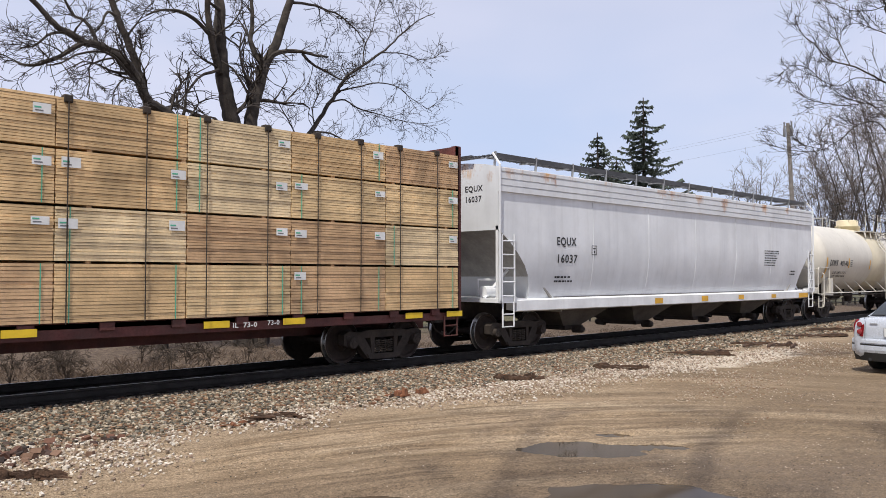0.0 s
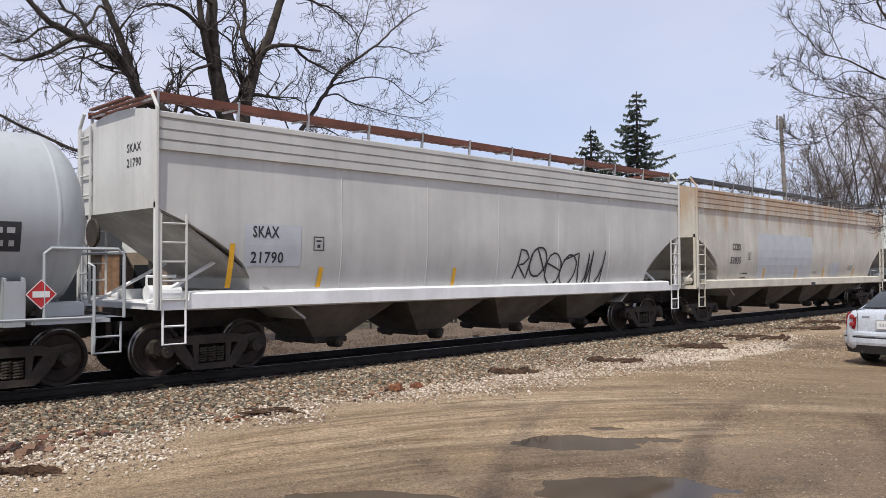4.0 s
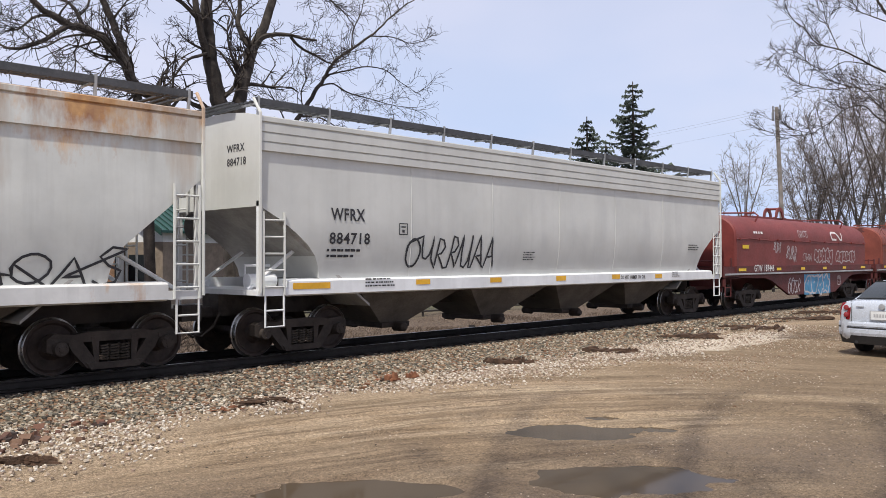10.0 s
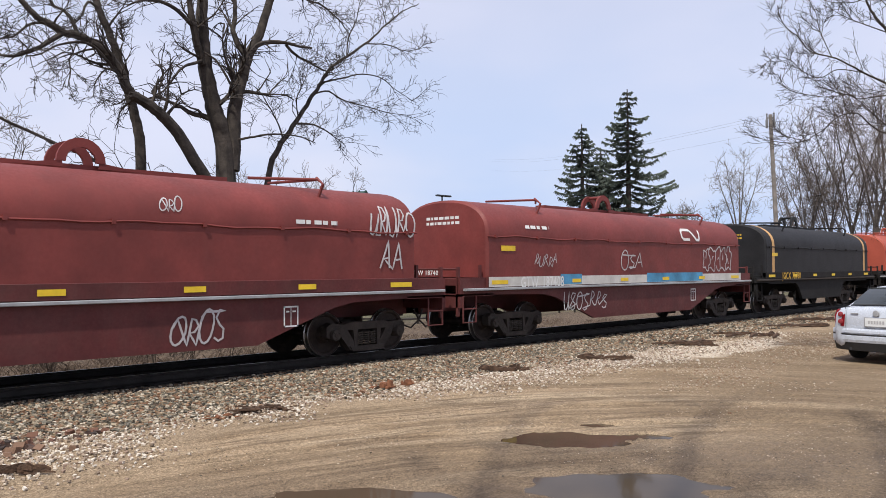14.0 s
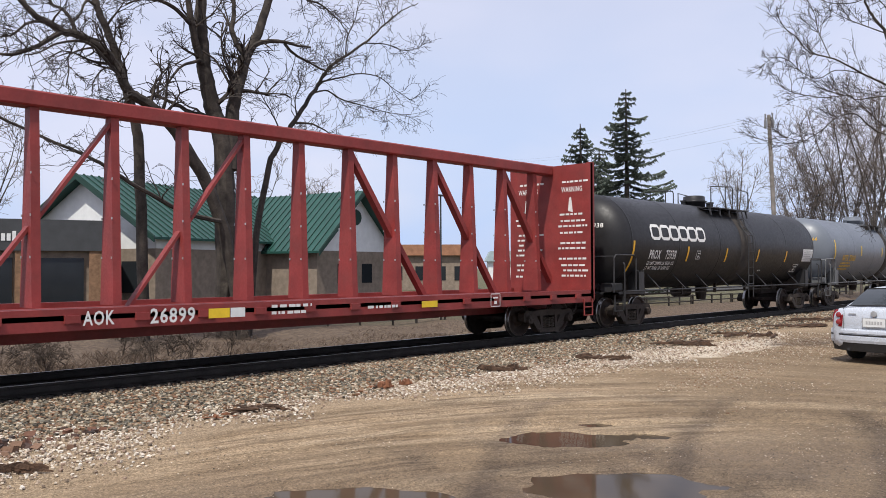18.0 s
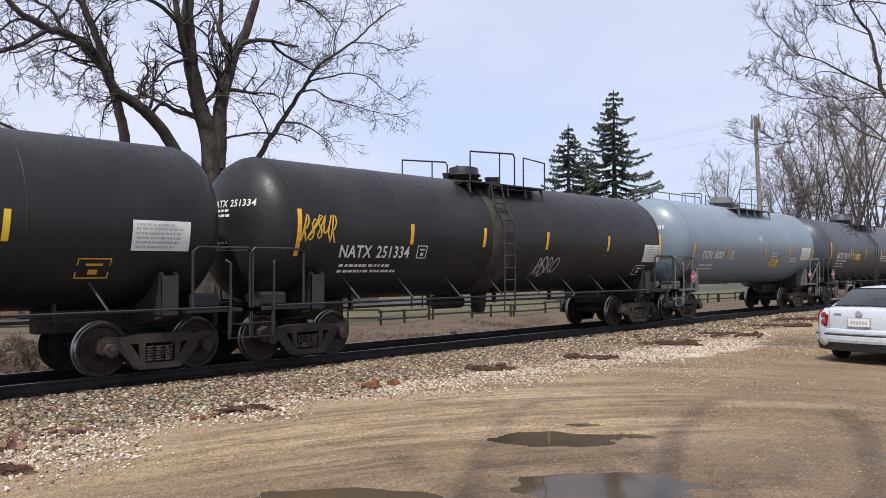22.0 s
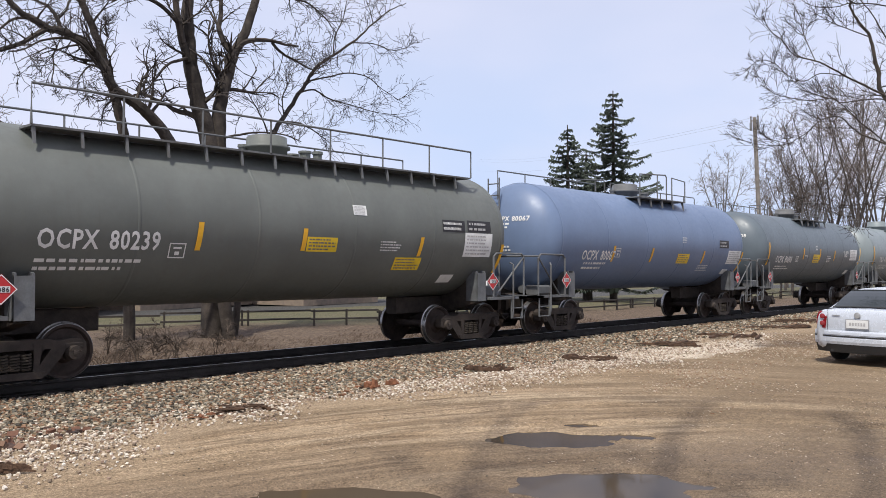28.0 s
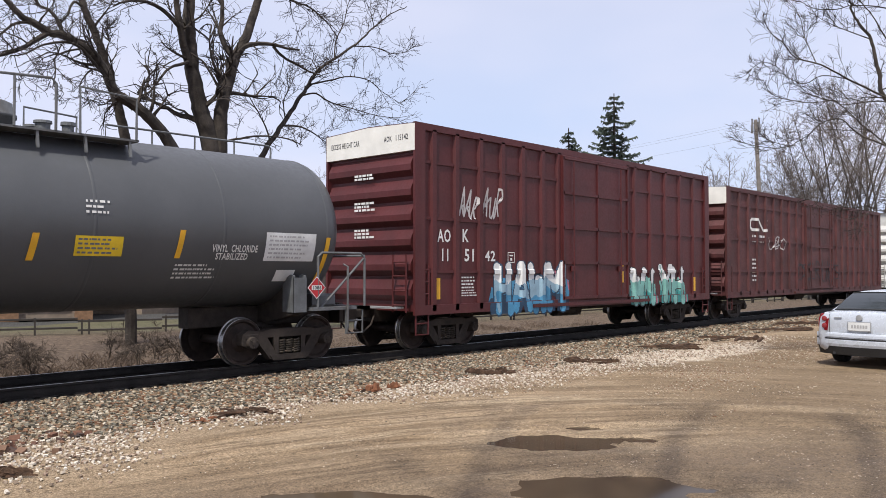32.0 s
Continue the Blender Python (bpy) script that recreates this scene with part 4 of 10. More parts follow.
near_r = Tree(21, 0.0042, 3, 0.1, 0.55)
near_r.limb([(21.4, 2.9, -0.1), (21.2, 3.0, 1.5), (20.6, 3.6, 3.2), (19.9, 4.25, 4.3), (19.17, 4.97, 5.54), (19.09, 5.04, 6.02), (19.0, 5.12, 6.45), (18.94, 5.17, 6.81), (18.8, 5.31, 7.07), (18.67, 5.44, 7.35), (18.61, 5.49, 7.65), (18.49, 5.6, 8.13), (18.4, 5.68, 8.9)], 0.062, 0.012, 18, 0.7, 0, 0.75)
for pts, r0, n_ in (
        ([(20.3, 3.9, 4.6), (19.78, 4.33, 5.18), (19.07, 4.93, 5.54), (18.73, 5.14, 5.68), (18.3, 5.45, 5.89), (17.94, 5.68, 6.07), (17.64, 5.86, 6.17), (17.29, 6.08, 6.23), (17.07, 6.17, 6.32), (16.85, 6.25, 6.52), (16.62, 6.34, 6.62), (16.41, 6.41, 6.81), (16.26, 6.42, 7.06)], 0.034, 12),
        ([(20.3, 3.9, 4.9), (19.94, 4.15, 5.36), (19.07, 4.93, 5.46), (18.57, 5.32, 5.41), (18.23, 5.55, 5.35), (18.0, 5.65, 5.42), (17.61, 5.91, 5.35), (17.27, 6.13, 5.36), (16.9, 6.38, 5.43), (16.67, 6.48, 5.54), (16.49, 6.52, 5.75)], 0.024, 11),
        ([(20.2, 4.0, 3.5), (19.64, 4.53, 4.03), (19.07, 5.11, 4.73), (18.9, 5.29, 4.92), (18.71, 5.48, 5.17), (18.58, 5.61, 5.34), (18.43, 5.77, 5.48), (18.13, 6.09, 5.6), (17.88, 6.35, 5.84)], 0.024, 9),
        ([(20.3, 3.9, 3.8), (19.8, 4.35, 4.15), (19.1, 5.01, 4.56), (18.69, 5.36, 4.76), (18.39, 5.61, 5.07), (18.09, 5.85, 5.02), (17.92, 5.97, 4.89), (17.75, 6.08, 4.71), (17.54, 6.24, 4.56), (17.41, 6.31, 4.48), (17.16, 6.51, 4.52), (16.92, 6.68, 4.64), (16.73, 6.8, 4.78)], 0.026, 12),
        ([(20.3, 3.9, 4.9), (19.94, 4.15, 5.36), (19.43, 4.66, 6.2), (19.16, 4.93, 6.81), (18.96, 5.13, 7.29), (18.75, 5.34, 7.68), (18.57, 5.51, 8.13)], 0.034, 7),
        ([(20.3, 3.7, 6.9), (19.74, 4.29, 7.17), (19.14, 4.92, 7.47), (18.67, 5.43, 7.53), (18.42, 5.7, 7.45), (18.09, 6.05, 7.47), (17.8, 6.36, 7.71)], 0.024, 9),
        ([(18.3, 5.45, 5.89), (18.1, 5.9, 6.0), (17.9, 6.17, 5.84), (17.7, 6.43, 5.96), (17.5, 6.65, 6.23), (17.33, 6.91, 6.3), (17.13, 7.14, 6.06)], 0.013, 10),
        ([(17.64, 5.86, 6.17), (17.8, 6.08, 6.63), (17.85, 6.19, 6.93), (17.88, 6.25, 7.23), (17.8, 6.36, 7.53)], 0.013, 7),
        ([(18.94, 5.17, 6.81), (18.59, 5.53, 6.99), (18.3, 5.84, 7.17), (18.01, 6.14, 7.41)], 0.018, 7),
        ([(20.3, 3.9, 3.3), (19.81, 4.36, 3.67), (19.32, 4.89, 3.43), (19.0, 5.25, 3.28), (18.67, 5.6, 3.21), (18.34, 5.95, 3.4), (18.13, 6.17, 3.43)], 0.016, 10),
        ([(20.8, 3.4, 2.6), (19.83, 4.37, 2.83), (19.41, 4.81, 3.07), (19.12, 5.12, 3.16), (18.84, 5.43, 3.01), (18.63, 5.65, 2.95)], 0.014, 7),
        ([(17.41, 6.31, 4.48), (17.4, 6.6, 4.45), (17.28, 7.03, 4.54), (17.03, 7.29, 4.64)], 0.012, 6)):
    near_r.limb(pts, r0 * 0.8, 0.005, int(n_ * 1.7), 0.52, 0, 0.75)
shade = Tree(31, 0.012, 3, 0.1)
shade.limb([(-2.6, -1.6, -0.1), (-2.5, -1.5, 3.5), (-2.2, -1.2, 6.0)], 0.36, 0.27, 0, 1)
for pts, r0, n_ in ((((-2.2, -1.2, 5.8), (-0.6, 0.0, 7.6), (1.2, 1.2, 9.0), (3.4, 2.2, 10.2), (5.2, 2.6, 11.0)), 0.22, 6),
                    (((-2.2, -1.2, 5.9), (-0.8, -0.9, 7.8), (1.0, -0.4, 9.4), (3.0, 0.0, 10.8), (4.8, 0.8, 12.0)), 0.20, 6),
                    (((-2.2, -1.2, 5.7), (-1.6, 0.4, 7.4), (-0.4, 2.0, 8.8), (1.4, 3.4, 9.8), (3.2, 4.4, 10.6)), 0.20, 6),
                    (((-2.2, -1.2, 6.0), (-3.0, -2.0, 8.6), (-3.6, -2.4, 11.0)), 0.17, 8)):
    shade.limb(pts, r0 * 0.62, 0.035, int(n_ * 2.4), 2.2, 0, 0.7)
shade.done("bare tree overhanging the yard")
near_r.done("bare tree with long fine branches over the parked car")
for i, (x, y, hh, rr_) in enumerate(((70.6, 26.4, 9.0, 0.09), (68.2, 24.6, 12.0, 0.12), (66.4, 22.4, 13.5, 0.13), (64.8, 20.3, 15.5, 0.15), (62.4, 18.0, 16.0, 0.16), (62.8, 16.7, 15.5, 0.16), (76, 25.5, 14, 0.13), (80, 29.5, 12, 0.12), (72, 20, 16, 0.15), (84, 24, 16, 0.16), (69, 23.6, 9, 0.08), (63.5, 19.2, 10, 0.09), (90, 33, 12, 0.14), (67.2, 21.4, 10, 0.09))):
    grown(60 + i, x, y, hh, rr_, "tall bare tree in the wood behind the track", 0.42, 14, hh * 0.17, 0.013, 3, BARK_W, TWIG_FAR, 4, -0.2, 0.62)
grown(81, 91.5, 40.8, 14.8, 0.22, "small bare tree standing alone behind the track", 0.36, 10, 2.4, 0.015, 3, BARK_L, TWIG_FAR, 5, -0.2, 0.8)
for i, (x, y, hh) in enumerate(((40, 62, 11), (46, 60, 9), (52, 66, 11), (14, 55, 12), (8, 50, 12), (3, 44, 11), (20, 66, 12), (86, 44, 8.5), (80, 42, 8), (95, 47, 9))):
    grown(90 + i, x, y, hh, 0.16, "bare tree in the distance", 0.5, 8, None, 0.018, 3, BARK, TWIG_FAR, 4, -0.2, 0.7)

# ---- spruces ----
NEEDLE = mat("dark_grey_green_needles", (0.082, 0.105, 0.082), 0.8, vary=0.35, scale=0.9, bump=0)


def spruce(x, y, top, wide, seed, low=1.0, label="tall dark spruce with drooping boughs"):
    r = random.Random(seed)
    ob = thing("spruce", label, "tree", "spruces behind the track")
    b = B().tube([(x, y, -0.3), (x + 0.05, y, top * 0.5), (x, y, top)], [0.26, 0.16, 0.03], 8)
    part("trunk", b, BARK, ob)
    n, w = B(), B()
    z = low
    while z < top - 0.15:
        k = (top - z) / (top - low)
        for j in range(r.randint(5, 8)):
            a = r.uniform(0, math.tau)
            ln = wide * (k ** 0.8) * r.choice((0.55, 0.75, 0.9, 1.0, 1.1)) * (1.0 + 0.16 * math.cos(a)) + 0.12
            d = Vector((math.cos(a), math.sin(a), 0))
            pts = [Vector((x, y, z)) + d * (ln * u) + Vector((0, 0, -0.20 * ln * math.sin(u * 2.2) + 0.16 * ln * u * u)) for u in (0, 0.3, 0.6, 0.85, 1.0)]
            w.tube(pts, [0.035, 0.03, 0.022, 0.014, 0.008], 4, closed=False)
            side = d.cross(Vector((0, 0, 1)))
            m = max(4, int(ln / 0.085))
            for i in range(m):
                u = (i + r.random()) / m
                if u < 0.12:
                    continue
                seg = min(3, int(u * 4))
                p = pts[seg].lerp(pts[seg + 1], min(1.0, max(0.0, u * 4 - seg)))
                for sgn in (-1, 1):
                    sl = (0.10 + 0.42 * (1 - u)) * r.uniform(0.4, 1.2) * min(1.0, ln)
                    tip = p + side * (sgn * sl) + d * (0.16 * r.uniform(0.3, 1.1)) + Vector((0, 0, -r.uniform(0.0, 0.26)))
                    o = Vector((0, 0, 0.055)) + d * 0.05
                    n.add([p - d * 0.06, p + o, tip, p - Vector((0, 0, 0.11 * r.random()))], [(0, 1, 2), (0, 2, 3), (1, 3, 2)])
        z += r.uniform(0.40, 0.58) * (0.55 + 0.5 * k)
    part("bough_frame", w, BARK, ob)
    part("needle_crown", n, NEEDLE, ob)
    return ob


spruce(45.3, 27.4, 13.15, 4.5, 3)
spruce(43.3, 29.5, 10.95, 3.4, 4)
spruce(46.2, 30.0, 9.8, 2.9, 5, label="shorter spruce between two taller ones")
spruce(44.3, 28.6, 7.6, 3.0, 6, label="low broad spruce below the taller ones")

# ---- street furniture and buildings beyond ----
POLE = mat("weathered_pole_wood", (0.27, 0.24, 0.215), 0.9, vary=0.2, scale=2, streak=0.3, bump=0.3)
ob = thing("utility_pole", "weathered wooden utility pole with a short crossarm", "utility pole")
part("pole", B().tube([(61.85, 24.5, -0.3), (61.22, 24.8, 13.3)], [0.19, 0.13], 12), POLE, ob)
q = B().box(-0.05, 0.05, -0.30, 0.30, 13.0, 13.1)
q.v = [(61.24 + a, 24.8 + c, z) for a, c, z in q.v]
part("crossarm", q, POLE, ob)
for dy in (-0.27, 0.27):
    q = B().lathe([(12.3, 0.06), (12.36, 0.10), (12.9, 0.10), (13.0, 0.06), (13.3, 0.05), (13.36, 0.08), (13.42, 0.03)], 10, "z", 61.24, 24.8 + dy)
    part("insulator", q, GREY_LET, ob)
CABLE = mat("grey_wire", (0.10, 0.10, 0.11), 0.6, vary=0.1, bump=0)
for i, (dz, dy) in enumerate(((0.25, 0.0), (0.0, 0.5), (-1.0, 0.0))):
    a, c = Vector((61.24, 24.8 + dy, 13.05 + dz)), Vector((150.0, 128.0, 27.5 + dz * 2.2))
    pts = [a.lerp(c, k / 12) - Vector((0, 0, 1.3 * math.sin(math.pi * k / 12))) for k in range(13)]
    tagged(part("overhead_wire", B().tube(pts, 0.006, 4), CABLE), "thin overhead wire from the utility pole", "wire", "overhead wires")
STEEL_D = mat("dark_bronze_steel", (0.05, 0.055, 0.06), 0.5, 0.4, vary=0.1)
ob = thing("street_lamp", "slim dark street lamp with a flat head", "street lamp")
part("pole", B().tube([(43.1, 41.6, -0.2), (43.1, 41.6, 7.1)], [0.09, 0.06], 10), STEEL_D, ob)
q = B().box(42.55, 43.95, 41.45, 41.75, 7.1, 7.22, 0.03)
part("head", q, STEEL_D, ob)

ROOF_G = mat("green_standing_seam_roof", (0.024, 0.082, 0.066), 0.4, 0.2, vary=0.1, scale=1.0)
WALL_W = mat("white_gable_cladding", (0.70, 0.71, 0.71), 0.7, vary=0.05)
WALL_T = mat("tan_masonry", (0.25, 0.20, 0.155), 0.85, vary=0.15, scale=3, bump=0.3)
WALL_D = mat("charcoal_parapet", (0.055, 0.058, 0.062), 0.7, vary=0.1)
BRICK_W = mat("orange_brick_column", (0.26, 0.15, 0.085), 0.85, vary=0.2, scale=6, bump=0.3)
GLASS_D = mat("dark_window_glass", (0.02, 0.024, 0.028), 0.08, vary=0.05, bump=0)
TRIM_G = mat("dark_green_trim", (0.015, 0.045, 0.035), 0.5, vary=0.1)


def gable_block(name, cx, cy, turn, w, d, eave, peak, label, upper=WALL_W, lower=WALL_T, split=3.0, vent=True):
    """A gabled wing: its front faces local -y."""
    ob = thing(name, label, "building", "buildings behind the track", at=(cx, cy, -0.2), turn=turn)
    q = B().box(-w / 2, w / 2, 0, d, 0, split)
    part("lower_wall", q, lower, ob)
    q = B()
    q.prism([(-w / 2, split), (w / 2, split), (w / 2, eave), (0, peak), (-w / 2, eave)], 0.02, d - 0.02, "y")
    part("gable_wall", outward(q.mesh("gable_wall", upper)), upper, ob)
    for s in (-1, 1):
        o = 0.5
        sl = (peak - eave) / (w / 2)
        q = B()
        q.prism([(0, peak + 0.02), (s * (w / 2 + o), eave - sl * o + 0.02), (s * (w / 2 + o), eave - sl * o + 0.14), (0, peak + 0.16)], -0.6, d + 0.3, "y")
        roof = part("roof_slope", outward(q.mesh("roof_slope", ROOF_G)), ROOF_G, ob)
        n = int(d / 0.42)
        for k in range(n + 1):
            rib = B()
            y = -0.6 + (d + 0.9) * k / n
            rib.prism([(0, peak + 0.16), (s * (w / 2 + o), eave - sl * o + 0.14), (s * (w / 2 + o), eave - sl * o + 0.20), (0, peak + 0.22)], y - 0.02, y + 0.02, "y")
            part("roof_seam", outward(rib.mesh("roof_seam", TRIM_G)), TRIM_G, roof)
        q = B()
        q.prism([(0, peak + 0.17), (s * (w / 2 + o + 0.02), eave - sl * o + 0.15), (s * (w / 2 + o + 0.02), eave - sl * o - 0.12), (0, peak - 0.10)], -0.66, -0.60, "y")
        part("bargeboard", outward(q.mesh("bargeboard", TRIM_G)), TRIM_G, ob)
    if vent:
        q = B().lathe([(-0.05, 0.42), (0.01, 0.46)], 24, "y", 0, peak - (peak - eave) * 0.45)
        part("round_vent", q, TRIM_G, ob)
    return ob


front = math.degrees(math.atan2(VIEW.y, VIEW.x)) - 90
b1 = gable_block("green_roofed_house", 30.3, 35.95, 9.9, 6.5, 8.5, 3.3, 6.3, "tan and white building with a green metal gable roof")
for u in (-1.6, 0.5):
    q = B().box(u, u + 0.9, -0.03, 0.02, 1.2, 2.3)
    part("window", q, GLASS_D, b1)
b2 = gable_block("green_roofed_hall", 16.9, 40.6, -70.6, 9.0, 13.0, 3.7, 6.5, "low hall with a wide green metal roof", upper=WALL_W, vent=False)
for u in (-3.2, -1.4, 0.6, 2.4):
    part("window", B().box(u, u + 1.0, -0.03, 0.02, 0.9, 2.4), GLASS_D, b2)
b3 = thing("shop_front", "charcoal flat-roofed shop front with a lit-looking white sign", "building", "buildings behind the track", at=(12.6, 35.6, -0.2), turn=-20)
b3["label"] = "charcoal flat-roofed shop front with a small white sign"
part("parapet", B().box(-3.4, 3.0, 0.0, 5.0, 2.8, 4.1), WALL_D, b3)
part("wall", B().box(-3.3, 2.9, 0.3, 4.9, 0, 2.8), WALL_T, b3)
for u in (-3.2, -0.6, 2.2):
    part("column", B().box(u, u + 0.7, 0.05, 0.35, 0, 2.8), BRICK_W, b3)
for u in (-2.4, 0.3):
    part("window", B().box(u, u + 1.7, 0.2, 0.32, 0.5, 2.5), GLASS_D, b3)
u = -1.9
for k in range(9):
    q = B()
    q.box(u, u + 0.14, -0.03, 0.0, 3.2, 3.5 if k % 3 else 3.6)
    u += 0.2
    part("sign_bar", q, PAPER, b3)
b4 = thing("far_tan_shop", "low tan building with an orange-brown roof", "building", "buildings behind the track", at=(53.5, 53.5, -0.2), turn=front)
part("wall", B().box(-4, 4, 0, 6, 0, 3.2), WALL_T, b4)
part("roof", B().prism([(-4.5, 3.2), (4.5, 3.2), (3.6, 4.2), (-3.6, 4.2)], -0.4, 6.4, "y"), mat("orange_brown_roof", (0.33, 0.16, 0.09), 0.8, vary=0.15), b4)
for u in (-3, -1, 1, 2.6):
    part("window", B().box(u, u + 0.8, -0.03, 0.02, 0.9, 2.2), GLASS_D, b4)
b5 = thing("far_white_house", "small white house with a pale blue roof", "building", "buildings behind the track", at=(76, 60, -0.2), turn=front)
part("wall", B().box(-4, 4, 0, 6, 0, 2.8), WALL_W, b5)
part("roof", B().prism([(-4.4, 2.8), (4.4, 2.8), (3.8, 4.0), (-3.8, 4.0)], -0.4, 6.4, "y"), mat("pale_blue_roof", (0.34, 0.42, 0.44), 0.7, vary=0.1), b5)
b6 = thing("far_garage", "small white garage beyond the trees", "building", "buildings behind the track", at=(100, 53, -0.2), turn=front)
part("wall", B().box(-3, 3, 0, 6, 0, 3.6), WALL_W, b6)
part("roof", B().prism([(-3.3, 3.6), (3.3, 3.6), (0, 4.9)], -0.4, 6.4, "y"), GALV, b6)

ob = thing("flag", "red and white flag hanging on a slim pole", "flag")
part("pole", B().tube([(12.2, 50.5, -0.2), (12.2, 50.5, 8.0)], 0.04, 8), GALV, ob)
for k in range(7):
    q = B()
    z = 6.6 + k * 0.12
    q.sheet([[(12.2 + u * 0.13, 50.5 + 0.05 * math.sin(u * 1.3), z - 0.03 * u), (12.2 + u * 0.13, 50.5 + 0.05 * math.sin(u * 1.3), z + 0.06 - 0.03 * u)] for u in range(9)])
    part("red_stripe", q, PLACARD, ob)
for k in range(7):
    q = B()
    z = 6.66 + k * 0.12
    q.sheet([[(12.2 + u * 0.13, 50.5 + 0.05 * math.sin(u * 1.3), z - 0.03 * u), (12.2 + u * 0.13, 50.5 + 0.05 * math.sin(u * 1.3), z + 0.06 - 0.03 * u)] for u in range(9)])
    part("white_stripe", q, PAPER, ob)

# ---- rail fence beyond the track ----
FENCE_M = mat("black_fence_steel", (0.05, 0.042, 0.036), 0.6, vary=0.2)


def fence_panel(x, y, turn, odd):
    ob = thing("fence_panel", "black steel two-rail fence panel", "fence", "fence panels along the verge", at=(x, y, ground_z(x, y) - 0.02), turn=turn)
    for z in (0.22, 0.52):
        part("rail", B().box(0.0, 2.65, -0.035, 0.035, z - 0.035, z + 0.035, 0.008), FENCE_M, ob)
    for v in (0.10, 0.32) if odd else (0.10, 1.35):
        part("post", B().box(v, v + 0.06, -0.04, 0.04, -0.3, 0.58), FENCE_M, ob)


for k in range(7):
    u = -9.0 + k * 2.65
    fence_panel(12.6 + u * 0.922, 27.0 - u * 0.388, -22.8, k % 2)
for k in range(20):
    fence_panel(21.4 + k * 2.66, 23.35 - 0.02 * k, -0.5, k % 2)

# ---- dry weeds and rubble on the far verge ----
BRUSH = mat("brown_grey_brush", (0.085, 0.064, 0.050), 0.9, vary=0.3, scale=2, bump=0)
WEED = mat("dry_straw_weeds", (0.135, 0.095, 0.070), 0.9, vary=0.3, scale=2, bump=0)
r = random.Random(77)
q = B()
for k in range(24000):
    x, y = 1.5 + 30.5 * r.random() ** 1.5, 16.7 + 5.6 * r.random()
    clump = noise.noise(Vector((x * 0.5, y * 0.7, 5)))
    if clump < -0.25 + 0.3 * r.random():
        continue
    tall = 1 - step01(10.5, 15.5, x)
    hgt = r.uniform(0.05, 0.17) * (1 + clump) * (0.7 + 0.8 * tall * r.random())
    z = ground_z(x, y)
    lean_ = 0.6 + 0.9 * r.random()
    lx, ly = r.uniform(-lean_, lean_) * hgt, r.uniform(-lean_, lean_) * hgt
    a = r.uniform(0, 3.14)
    wx, wy = 0.007 * math.cos(a), 0.007 * math.sin(a)
    q.add([(x - wx, y - wy, z), (x + wx, y + wy, z), (x + lx * 0.5 + wx * 0.6, y + ly * 0.5 + wy * 0.6, z + hgt * 0.65), (x + lx, y + ly, z + hgt)], [(0, 1, 2), (0, 2, 3)])
tagged(part("dry_weeds", q, WEED), "dry straw-coloured weeds on the far verge", "weeds", kind="stuff")
for i in range(13):
    t = Tree(120 + i, 0.005, 3, 0.2)
    x, y = 2.4 + i * 0.78 + t.r.uniform(-0.6, 0.6), t.r.uniform(17.2, 21.5)
    for k in range(t.r.randint(3, 6)):
        a = t.r.uniform(0, 6.28)
        t.limb([(x, y, -0.5), (x + 0.15 * math.cos(a), y + 0.15 * math.sin(a), 0.0), (x + 0.5 * math.cos(a), y + 0.5 * math.sin(a), t.r.uniform(-0.15, 0.25))], 0.010, 0.004, 4, 0.35)
    s = t.done("leafless thorny shrub on the far verge", BRUSH, BRUSH, "shrubs along the verge")
    s.name = "shrub"
    s["category"] = "shrub"
for i in range(26):
    a = r.uniform(0, 6.28)
    x, y = 18.9 + r.gauss(0, 0.55), 17.2 + r.gauss(0, 0.3)
    splinter(x, y, r.uniform(0.18, 0.45), r.uniform(0.15, 0.3), r.uniform(0.10, 0.24), math.degrees(a), WALL_T, "tan broken rock in a rubble pile", 200 + i, "rubble_stone")


# ---- the parked car ----
SILVER = mat("silver_car_paint", (0.54, 0.58, 0.64), 0.26, 0.15, vary=0.04, scale=0.5, bump=0)
GLASS_C = mat("dark_car_glass", (0.03, 0.036, 0.04), 0.06, vary=0.05, bump=0, spec=0.6)
RUBBER = mat("black_rubber", (0.02, 0.02, 0.02), 0.8, vary=0.2)
TAIL_R = mat("red_tail_lens", (0.20, 0.010, 0.014), 0.15, vary=0.08, bump=0)
TAIL_W = mat("pale_red_tail_lens", (0.26, 0.035, 0.04), 0.15, vary=0.08, bump=0)
BLACK_P = mat("black_plastic", (0.025, 0.025, 0.026), 0.6, vary=0.1)


